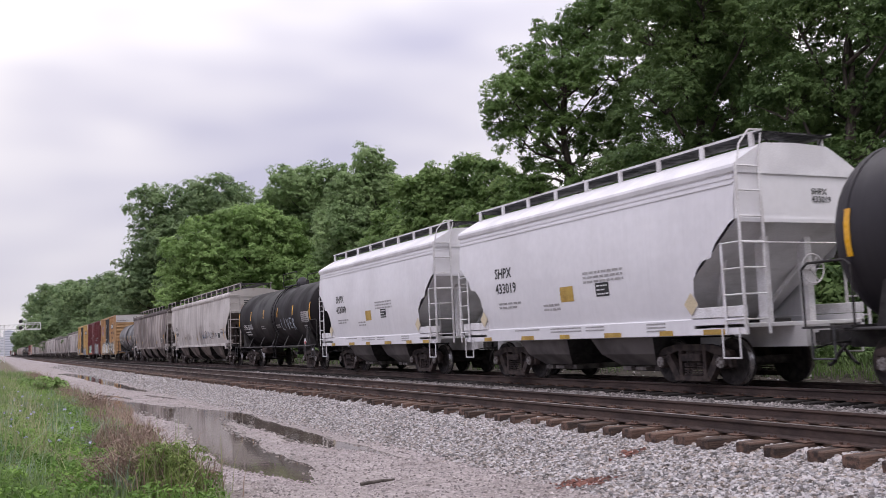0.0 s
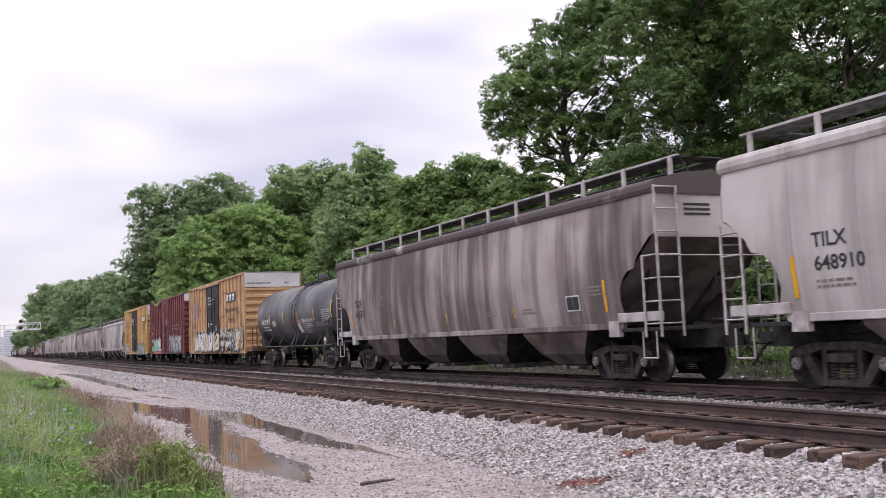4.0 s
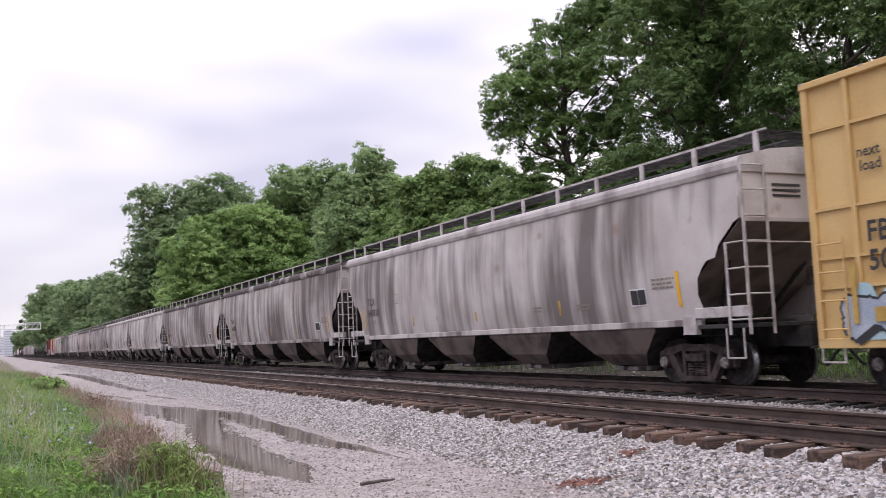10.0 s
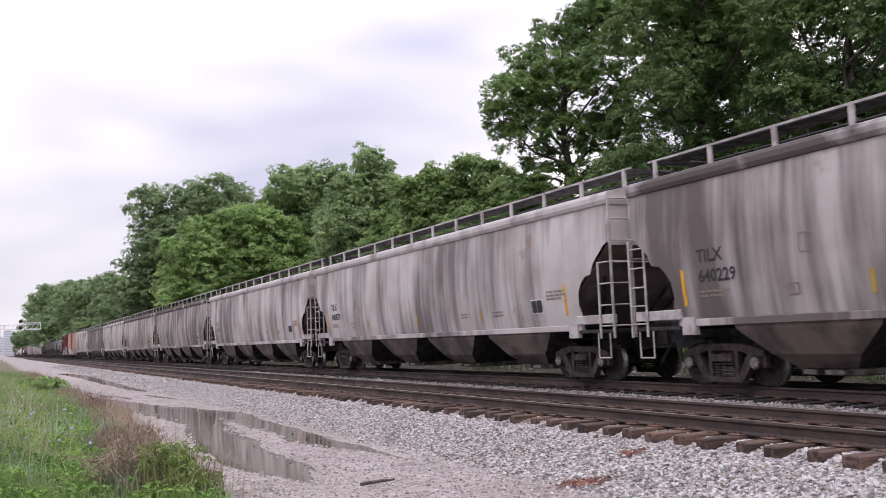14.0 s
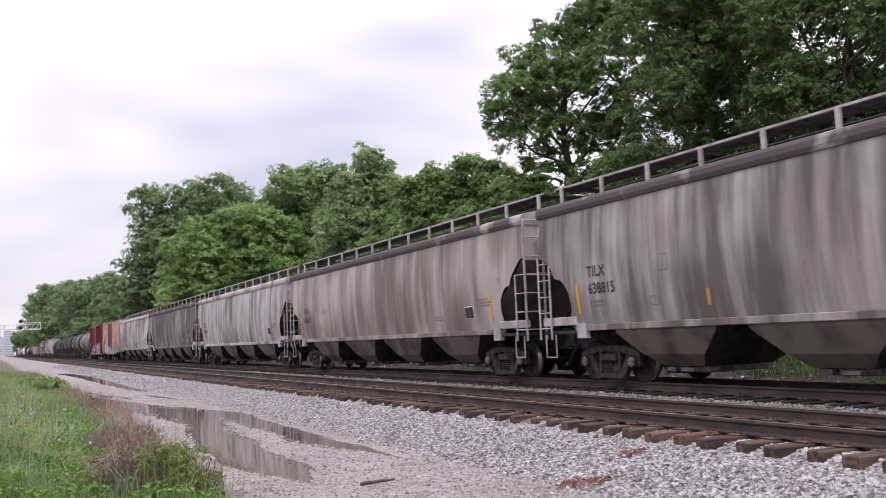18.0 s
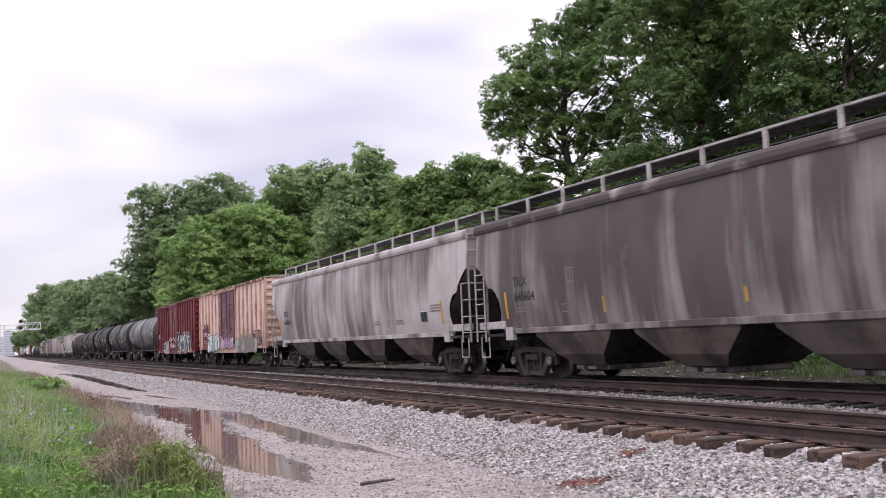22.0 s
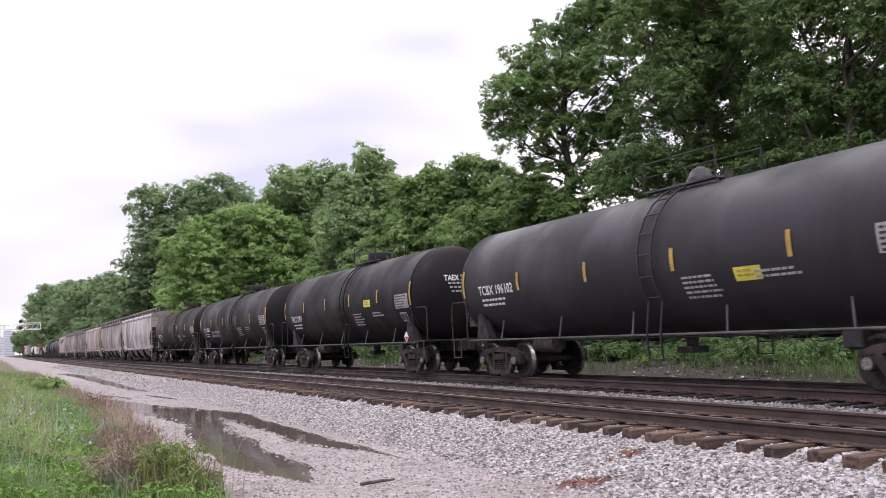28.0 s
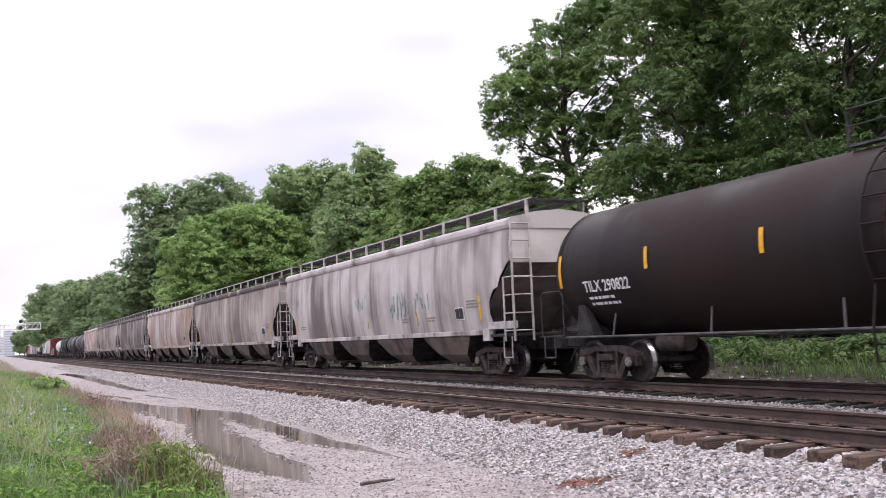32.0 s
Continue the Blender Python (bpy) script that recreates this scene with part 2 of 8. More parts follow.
PINK_D = mat("boxcar_faded_pink_trim", (0.66, 0.46, 0.37), (0.48, 0.28, 0.21), 0.7, streak=0.2, dirt=(0.2, 0.1, 0.07), scale=0.9, grain_amt=0.07)
PLUM = mat("door_faded_plum", (0.17, 0.068, 0.088), (0.13, 0.05, 0.062), 0.6, streak=0.2, dirt=(0.08, 0.03, 0.03), scale=0.8, grain_amt=0.07)
BLACK_DOOR = mat("door_black_paint", (0.012, 0.012, 0.013), (0.022, 0.021, 0.021), 0.75, streak=0.15, dirt=(0.07, 0.06, 0.05), scale=1.0, grain_amt=0.07)
WHITE_END = mat("white_end_band", (0.72, 0.71, 0.71), (0.6, 0.58, 0.57), 0.6, streak=0.2, dirt=(0.35, 0.3, 0.28), scale=0.8, grain_amt=0.07)
ROOF_STEEL = mat("roof_galvanised", (0.42, 0.40, 0.38), (0.3, 0.26, 0.23), 0.5, 0.5, scale=1.0)
INK = mat("lettering_black", (0.02, 0.02, 0.022), (0.03, 0.03, 0.03), 0.6)
INK_W = mat("lettering_white", (0.78, 0.78, 0.78), (0.66, 0.66, 0.66), 0.6)
INK_G = mat("lettering_faded_grey", (0.42, 0.41, 0.41), (0.32, 0.31, 0.31), 0.7)
INK_D = mat("lettering_worn_dark", (0.05, 0.047, 0.048), (0.10, 0.095, 0.095), 0.7)
AMBER = mat("reflector_amber", (0.80, 0.42, 0.02), (0.66, 0.33, 0.02), 0.35)
AMBER_D = mat("reflector_dull_yellow", (0.50, 0.33, 0.07), (0.4, 0.25, 0.06), 0.6)
PLACARD = mat("placard_yellow", (0.75, 0.68, 0.10), (0.62, 0.55, 0.09), 0.5)
RED_P = mat("sign_red", (0.55, 0.05, 0.05), (0.45, 0.04, 0.04), 0.5)
BLUE_P = mat("paint_faded_blue", (0.16, 0.25, 0.46), (0.22, 0.27, 0.38), 0.6)
RED_F = mat("paint_faded_red", (0.55, 0.09, 0.06), (0.50, 0.14, 0.08), 0.6)
RUST_EAVE = mat("eave_rust", (0.55, 0.40, 0.33), (0.17, 0.075, 0.05), 0.85, scale=2.2, low=0.42, high=0.56)
SPRAY = {
    "tan": mat("spray_tan_wash", (0.42, 0.27, 0.14), (0.33, 0.2, 0.1), 0.7, scale=2),
    "white": mat("spray_white", (0.72, 0.72, 0.70), (0.60, 0.60, 0.58), 0.6, scale=2),
    "cream": mat("spray_cream", (0.66, 0.57, 0.40), (0.58, 0.49, 0.33), 0.6, scale=2),
    "sky": mat("spray_sky_blue", (0.36, 0.52, 0.56), (0.40, 0.50, 0.50), 0.6, scale=2),
    "pale": mat("spray_pale_blue", (0.42, 0.47, 0.52), (0.33, 0.38, 0.45), 0.6, scale=2),
    "blue": mat("spray_blue", (0.08, 0.13, 0.22), (0.06, 0.10, 0.17), 0.6, scale=2),
    "black": mat("spray_black", (0.025, 0.025, 0.028), (0.04, 0.04, 0.04), 0.6, scale=2),
    "marker": mat("marker_brown_grey", (0.20, 0.17, 0.15), (0.26, 0.21, 0.17), 0.7, scale=2),
    "moss": mat("spray_dark_green", (0.07, 0.17, 0.12), (0.1, 0.2, 0.15), 0.6, scale=2),
    "grey": mat("spray_grey", (0.33, 0.33, 0.34), (0.25, 0.25, 0.26), 0.6, scale=2),
    "orange": mat("spray_orange", (0.60, 0.16, 0.05), (0.5, 0.12, 0.05), 0.6, scale=2),
    "mint": mat("spray_mint", (0.24, 0.58, 0.47), (0.2, 0.46, 0.4), 0.6, scale=2),
    "violet": mat("spray_violet", (0.24, 0.15, 0.33), (0.18, 0.11, 0.26), 0.6, scale=2),
    "lilac": mat("spray_lilac", (0.52, 0.36, 0.44), (0.44, 0.3, 0.38), 0.6, scale=2),
    "green": mat("spray_lime", (0.25, 0.62, 0.14), (0.2, 0.5, 0.12), 0.6, scale=2),
    "yellow": mat("spray_yellow", (0.66, 0.48, 0.07), (0.55, 0.4, 0.06), 0.6, scale=2),
    "teal": mat("spray_faded_teal", (0.32, 0.42, 0.41), (0.36, 0.42, 0.41), 0.7, scale=2),
}


# ---- mesh helpers ----
class Shape:
    """Gathers faces of one mesh."""

    def __init__(self):
        self.v, self.f, self.s = [], [], []

    def add(self, verts, faces, smooth=False):
        k = len(self.v)
        self.v += [tuple(q) for q in verts]
        self.f += [tuple(i + k for i in q) for q in faces]
        self.s += [smooth] * len(faces)
        return self

    def box(self, x0, x1, y0, y1, z0, z1):
        v = [(x, y, z) for x in (x0, x1) for y in (y0, y1) for z in (z0, z1)]
        return self.add(v, [(0, 1, 3, 2), (4, 6, 7, 5), (0, 4, 5, 1), (2, 3, 7, 6), (0, 2, 6, 4), (1, 5, 7, 3)])

    def bevel_box(self, x0, x1, y0, y1, z0, z1, c=0.01):
        ring = lambda z, k: [(x0 + c * k, y0, z), (x1 - c * k, y0, z), (x1, y0 + c * k, z), (x1, y1 - c * k, z),
                             (x1 - c * k, y1, z), (x0 + c * k, y1, z), (x0, y1 - c * k, z), (x0, y0 + c * k, z)]
        inset = lambda z: [(min(max(x, x0 + c), x1 - c), min(max(y, y0 + c), y1 - c), z) for x, y, z in ring(z, 2)]
        return self.loft([inset(z0), ring(z0 + c, 1), ring(z1 - c, 1), inset(z1)])

    def loft(self, rings, caps=True, smooth=False, closed=True):
        n, k = len(rings[0]), len(rings)
        v = [q for r in rings for q in r]
        f = []
        for i in range(k - 1):
            for j in range(n if closed else n - 1):
                a, b = i * n + j, i * n + (j + 1) % n
                f.append((a, b, b + n, a + n))
        self.add(v, f, smooth)
        if caps:
            self.add(rings[0], [tuple(reversed(range(n)))])
            self.add(rings[-1], [tuple(range(n))])
        return self

    def cyl(self, p0, p1, r0, r1=None, n=8, caps=True, smooth=True):
        r1 = r0 if r1 is None else r1
        p0, p1, r0, r1 = Vector(p0), Vector(p1), float(r0), float(r1)
        d = (p1 - p0).normalized()
        u = d.orthogonal().normalized()
        w = d.cross(u)
        an = [2 * math.pi * i / n for i in range(n)]
        ring = lambda p, r: [p + r * (math.cos(a) * u + math.sin(a) * w) for a in an]
        return self.loft([ring(p0, r0), ring(p1, r1)], caps, smooth)

    def tube(self, pts, r, n=5):
        for a, b in zip(pts, pts[1:]):
            self.cyl(a, b, r, r, n)
        return self

    def prism(self, poly, axis, a, b):
        place = {"x": lambda q, s: (s, q[0], q[1]), "y": lambda q, s: (q[0], s, q[1]), "z": lambda q, s: (q[0], q[1], s)}[axis]
        return self.loft([[place(q, a) for q in poly], [place(q, b) for q in poly]])

    def lathe(self, prof, axis, n=24, centre=(0, 0, 0), smooth=True):
        """prof: rows of (along, radius) round the axis x or y."""
        rings = []
        for s, r in prof:
            ring = []
            for i in range(n):
                a = 2 * math.pi * i / n
                c, d = r * math.cos(a), r * math.sin(a)
                ring.append((centre[0] + s, centre[1] + c, centre[2] + d) if axis == "x" else (centre[0] + c, centre[1] + s, centre[2] + d))
            rings.append(ring)
        return self.loft(rings, True, smooth)

    def mesh(self, name, material):
        me = bpy.data.meshes.new(name)
        me.from_pydata(self.v, [], self.f)
        me.polygons.foreach_set("use_smooth", self.s)
        for m in material if isinstance(material, (list, tuple)) else (material,):
            me.materials.append(m)
        fix = bmesh.new()
        fix.from_mesh(me)
        bmesh.ops.recalc_face_normals(fix, faces=fix.faces)
        fix.to_mesh(me)
        fix.free()
        return me


PRINTS = {"data_block", "panel_print", "weight_block", "placard_print", "stencil_block", "door_stencil", "end_data_block", "tag"}


def part(name, shape, material, parent, label="", at=None):
    me = shape.mesh(name, material) if isinstance(shape, Shape) else shape
    ob = new(name, me)
    ob.parent = parent
    if at is not None:
        ob.matrix_basis = at if isinstance(at, Matrix) else Matrix.Translation(at)
    if label:
        ob["label"] = label
    if name in PRINTS:
        ob["kind"] = "stuff"
    return ob


def raw_mesh(name, verts, faces, material, smooth=False):
    """A mesh from numpy arrays: verts (n, 3), faces (m, 3 or 4)."""
    me = bpy.data.meshes.new(name)
    k = faces.shape[1]
    me.vertices.add(len(verts))
    me.vertices.foreach_set("co", np.ascontiguousarray(verts, dtype=np.float32).ravel())
    me.loops.add(faces.size)
    me.loops.foreach_set("vertex_index", np.ascontiguousarray(faces, dtype=np.int32).ravel())
    me.polygons.add(len(faces))
    me.polygons.foreach_set("loop_start", np.arange(0, faces.size, k, dtype=np.int32))
    me.polygons.foreach_set("use_smooth", np.full(len(faces), smooth))
    me.update(calc_edges=True)
    me.materials.append(material)
    return me


FONT_CACHE = {}


def letter_mesh(text, height):
    """Flat letters: (u, w) points and faces, the left end of the base line at zero."""
    key = (text, height)
    if key not in FONT_CACHE:
        cu = bpy.data.curves.new("letters", "FONT")
        cu.body, cu.size, cu.resolution_u, cu.offset = text, height / 0.72, 2, height * 0.028
        ob = bpy.data.objects.new("letters", cu)
        scene.collection.objects.link(ob)
        me = bpy.data.meshes.new_from_object(ob.evaluated_get(bpy.context.evaluated_depsgraph_get()))
        FONT_CACHE[key] = ([tuple(v.co) for v in me.vertices], [tuple(p.vertices) for p in me.polygons])
        bpy.data.objects.remove(ob)
        bpy.data.curves.remove(cu)
        bpy.data.meshes.remove(me)
    return FONT_CACHE[key]


class Skin:
    """Turns a place on a car's side (y along the car, z up) into space; round skins follow a tank's shell."""

    def __init__(self, side=-1, x=1.6, centre=None, radius=None, bulge=None):
        self.side, self.x, self.centre, self.radius, self.bulge = side, x, centre, radius, bulge

    def at(self, y, z, lift=0.006):
        if self.radius:
            dz = max(-0.97, min(0.97, (z - self.centre) / self.radius))
            r = self.radius + lift
            a = math.asin(dz)
            return (self.side * r * math.cos(a), y, self.centre + r * math.sin(a))
        x = self.bulge(z) if self.bulge else self.x
        return (self.side * (x + lift), y, z)

    def rect(self, sh, y0, y1, z0, z1, lift=0.006, lean=0.0):
        rows = max(1, int(abs(z1 - z0) / 0.12)) if (self.radius or self.bulge) else 1
        v, f = [], []
        for i in range(rows + 1):
            z = z0 + (z1 - z0) * i / rows
            k = lean * (z - z0)
            v += [self.at(y0 + k, z, lift), self.at(y1 + k, z, lift)]
            if i:
                f.append((2 * i - 2, 2 * i - 1, 2 * i + 1, 2 * i))
        return sh.add(v, f)

    def text(self, sh, text, y, z, height, lift=0.008, squeeze=1.0):
        """y: where the words begin; they run towards -y on the side that faces -x."""
        v, f = letter_mesh(text, height)
        run_to = 1 if self.side > 0 else -1
        return sh.add([self.at(y + run_to * q[0] * squeeze, z + q[1], lift) for q in v], f)

    def bars(self, sh, y, z, width, rows, height=0.05, gap=0.05, seed=0, lift=0.008):
        """Lines too small to read: plain bars."""
        rnd = random.Random(seed)
        d = 1 if self.side > 0 else -1
        for i in range(rows):
            zz, yy, end = z - i * (height + gap), y, y + d * width * rnd.uniform(0.7, 1.0)
            while (end - yy) * d > 0.02:
                w = min(rnd.uniform(1.5, 5) * height, abs(end - yy))
                self.rect(sh, yy, yy + d * w, zz, zz + height, lift)
                yy += d * (w + height * 0.7)
        return sh

    def stroke(self, sh, pts, width, lift):
        """A painted line with round-ish joints through (y, z) points; on a curved skin it follows the curve."""
        if self.radius or self.bulge:
            fine = [pts[0]]
            for a, b in zip(pts, pts[1:]):
                k = max(1, math.ceil(math.dist(a, b) / 0.12))
                fine += [(a[0] + (b[0] - a[0]) * i / k, a[1] + (b[1] - a[1]) * i / k) for i in range(1, k + 1)]
            pts = fine
        for (y0, z0), (y1, z1) in zip(pts, pts[1:]):
            d = math.hypot(y1 - y0, z1 - z0) or 1e-6
            ny, nz = -(z1 - z0) / d * width / 2, (y1 - y0) / d * width / 2
            ey, ez = (y1 - y0) / d * width * 0.3, (z1 - z0) / d * width * 0.3
            q = [(y0 - ey + ny, z0 - ez + nz), (y0 - ey - ny, z0 - ez - nz), (y1 + ey - ny, z1 + ez - nz), (y1 + ey + ny, z1 + ez + nz)]
            sh.add([self.at(a, b, lift) for a, b in q], [(0, 1, 2, 3)])
        return sh


# bare strokes of sprayed forms, in a box of 1 by 1: bends and hooks, no alphabet
FORMS = (
    ((0.1, 0.05), (0.05, 0.6), (0.3, 0.95), (0.65, 0.9), (0.85, 0.5), (0.8, 0.05)),
    ((0.1, 0.95), (0.12, 0.3), (0.4, 0.05), (0.75, 0.15), (0.9, 0.6), (0.82, 0.98)),
    ((0.9, 0.85), (0.5, 1.0), (0.12, 0.75), (0.5, 0.52), (0.88, 0.3), (0.5, 0.02), (0.1, 0.12)),
    ((0.08, 0.0), (0.2, 0.95), (0.5, 0.25), (0.78, 0.95), (0.92, 0.05)),
    ((0.85, 0.9), (0.3, 0.95), (0.1, 0.5), (0.25, 0.08), (0.8, 0.1), (0.85, 0.45), (0.5, 0.45)),
    ((0.15, 1.0), (0.1, 0.05), (0.35, 0.5), (0.85, 0.95), (0.45, 0.55), (0.95, 0.0)),
    ((0.2, 0.02), (0.45, 0.98), (0.62, 0.9), (0.9, 0.0), (0.7, 0.38), (0.35, 0.36)),
)


def blob(skin, sh, pts, width, lift):
    """A fat sprayed line with round joints and ends."""
    for k, ((y0, z0), (y1, z1)) in enumerate(zip(pts, pts[1:])):
        skin.stroke(sh, [(y0, z0), (y1, z1)], width, lift + 0.0001 * k)
    for k, (y, z) in enumerate(pts):
        ring = [(y + width * 0.5 * math.cos(a), z + width * 0.5 * math.sin(a)) for a in np.linspace(0, 6.283, 11)[:-1]]
        sh.add([skin.at(a, b, lift + 0.00005 + 0.0001 * k) for a, b in ring], [tuple(range(10))])
    return sh


def graffiti(car, skin, y0, y1, z0, z1, fills, outline, count, seed, glow=None, fat=0.42, door=None, accents=(), coat_from=0.0, cast=True):
    """Sprayed lettering nobody can read: fat bent forms that overlap, each with its outline, over a ragged coat."""
    rnd = random.Random(seed)
    span, high = y1 - y0, z1 - z0
    step = span / count
    on = lambda y: door[2] if door and door[0] < y < door[1] else skin
    if glow:
        sh = Shape()
        n = count * 7
        top = [(y0 - 0.05 + (span + 0.1) * k / n, z0 + high * (0.86 + 0.12 * math.sin(k * 0.9 + seed) + rnd.uniform(-0.12, 0.22))) for k in range(n + 1)]
        for a, b in zip(top, top[1:]):
            s = on((a[0] + b[0]) / 2)
            zc = z0 + coat_from * high
            sh.add([s.at(a[0], zc, 0.007), s.at(b[0], zc, 0.007), s.at(b[0], b[1], 0.007), s.at(a[0], a[1], 0.007)], [(0, 1, 2, 3)])
        part("graffiti_ground_coat", sh, SPRAY[glow], car, "ragged %s spray round the letters" % glow)
    order = list(range(count))
    rnd.shuffle(order)
    for place, i in enumerate(order):
        cy = y0 + step * (i + 0.5)
        s = on(cy)
        w, top, bot = step * rnd.uniform(1.3, 1.75), z0 + high * rnd.uniform(0.84, 1.02), z0 + high * rnd.uniform(0.0, 0.08)
        thick = min(w, high) * fat * rnd.uniform(0.85, 1.1)
        lean = rnd.uniform(-0.15, 0.15)
        form = rnd.choice(FORMS)
        flip = rnd.choice((1, -1))
        pts = []
        for a, b in form:
            u = flip * (a - 0.5) + lean * (b - 0.5) + rnd.uniform(-0.16, 0.16)
            pts.append((cy + u * (w - thick), bot + thick / 2 + (top - bot - thick) * min(1, max(0, b + rnd.uniform(-0.14, 0.14)))))
        lift = 0.012 + 0.0022 * place
        edge = rnd.uniform(0.03, 0.05)
        fill, rim = Shape(), Shape()
        blob(s, rim, pts, thick + 2 * edge, lift)
        if cast:        # the sprayed depth of the letter, down and to one side
            blob(s, rim, [(a - 0.09, max(z0 + thick * 0.4, b - 0.08)) for a, b in pts], thick + edge, lift - 0.0004)
        blob(s, fill, pts, thick, lift + 0.001)
        letter = part("graffiti_letter", fill, SPRAY[rnd.choice(fills)], car)
        part("outline", rim, SPRAY[outline], letter)
        for _ in range(rnd.choice((1, 2, 3)) if accents else 0):
            mark = Shape()
            k = rnd.randrange(len(pts) - 1)
            s.stroke(mark, [(pts[k][0] + 0.12 * thick, pts[k][1] + 0.1 * thick), (pts[k + 1][0] + 0.1 * thick, pts[k + 1][1])], thick * rnd.uniform(0.12, 0.5), lift + 0.0016 + 0.0002 * _)
            part("accent", mark, SPRAY[rnd.choice(accents)], letter)


def lettering(car, skin, rows, material, label, name="lettering"):
    """Each word a part of its own; rows: words, y, z, height, squeeze, lift."""
    for words, y, z, height, squeeze, lift in rows:
        sh = Shape()
        skin.text(sh, words, y, z, height, lift, squeeze)
        part(name, sh, material, car, label)


def squiggles(car, skin, y0, y1, z0, z1, colour, tall, width, seed, label):
    """Rows of small marker loops nobody can read."""
    rnd = random.Random(seed)
    sh = Shape()
    rows = max(1, round((z1 - z0) / tall))
    for r in range(rows):
        zb = z0 + (z1 - z0) * r / rows
        y = y0 + rnd.uniform(0, 0.15) * (y1 - y0)
        last = y1 - rnd.uniform(0, 0.15) * (y1 - y0)
        k = 0
        while y < last:
            w = tall * rnd.uniform(0.45, 0.8)
            turns = rnd.choice((3, 4, 5, 6))
            up = rnd.random() < 0.5
            pts = []
            for q in range(turns):
                pts.append((y + w * (q / (turns - 1) + rnd.uniform(-0.35, 0.35)), zb + tall * 0.86 * (rnd.uniform(0.55, 1.0) if up else rnd.uniform(0.0, 0.4))))
                up = not up if rnd.random() < 0.8 else up
            skin.stroke(sh, pts, width, 0.012 + 0.0003 * k)
            y += w * rnd.uniform(0.75, 1.05) + (tall * 0.6 if rnd.random() < 0.22 else 0)
            k += 1
    part("tag", sh, SPRAY[colour], car, label)


def scrawl(car, skin, y0, y1, z0, z1, colour, count, width, seed, label=""):
    """A quick line tag nobody can read."""
    rnd = random.Random(seed)
    sh = Shape()
    step = (y1 - y0) / count
    for i in range(count):
        a = y0 + step * i
        pts = [(a + step * rnd.uniform(0, 1.0), z0 + (z1 - z0) * rnd.random()) for _ in range(rnd.choice((3, 4, 5)))]
        skin.stroke(sh, pts, width, 0.012 + 0.0006 * i)
    part("tag", sh, SPRAY[colour], car, label or "sprayed %s line tag" % colour)


# ---- running gear, shared by all cars ----
def side_frame(sh, s):
    """A cast side frame: arched top chord, two slanted arms to the spring seat, columns, jaws over the axles."""
    a, b = min(s * 0.93, s * 1.07), max(s * 0.93, s * 1.07)
    sh.prism([(-1.10, 0.57), (-1.08, 0.67), (-0.80, 0.75), (-0.46, 0.81), (0.46, 0.81), (0.80, 0.75), (1.08, 0.67), (1.10, 0.57), (0.66, 0.61), (0.44, 0.68), (-0.44, 0.68), (-0.66, 0.61)], "x", a, b)
    sh.prism([(-0.52, 0.09), (0.52, 0.09), (0.46, 0.19), (-0.46, 0.19)], "x", a - 0.02, b + 0.02)
    for d in (-1, 1):
        arm = [(d * 0.66, 0.62), (d * 0.84, 0.57), (d * 0.70, 0.36), (d * 0.50, 0.10), (d * 0.36, 0.14)]
        sh.prism(arm if d > 0 else arm[::-1], "x", a, b)
        y0, y1 = sorted((d * 0.31, d * 0.40))
        sh.box(a + 0.01, b - 0.01, y0, y1, 0.18, 0.70)
        y0, y1 = sorted((d * 1.03, d * 1.11))
        sh.bevel_box(a, b, y0, y1, 0.36, 0.60, 0.01)
        y0, y1 = sorted((d * 0.69, d * 0.76))
        sh.bevel_box(a + 0.01, b - 0.01, y0, y1, 0.38, 0.60, 0.01)
    for y in (-0.19, 0.0, 0.19):
        for k in range(5):
            z = 0.20 + 0.052 * k
            sh.cyl((s * 1.0, y, z), (s * 1.0, y, z + 0.032), 0.078, 0.078, 8)
    sh.bevel_box(min(s * 0.86, s * 1.12), max(s * 0.86, s * 1.12), -0.29, 0.29, 0.47, 0.62, 0.015)


def make_truck_mesh():
    sh = Shape()
    for s in (-1, 1):
        side_frame(sh, s)
    sh.bevel_box(-1.0, 1.0, -0.22, 0.22, 0.42, 0.70, 0.02)
    for y in (-0.889, 0.889):
        d = 1 if y > 0 else -1
        sh.box(-0.9, 0.9, min(y - d * 0.52, y - d * 0.46), max(y - d * 0.52, y - d * 0.46), 0.33, 0.42)
        for s in (-1, 1):
            sh.box(min(s * 0.70, s * 0.80), max(s * 0.70, s * 0.80), min(y - d * 0.44, y - d * 0.5), max(y - d * 0.44, y - d * 0.5), 0.28, 0.60)
            sh.cyl((s * 0.94, y, 0.457), (s * 1.13, y, 0.457), 0.13, 0.125, 12)
    sh.cyl((0, 0, 0.7), (0, 0, 0.8), 0.2, 0.2, 12)
    return sh.mesh("truck", TRUCK)


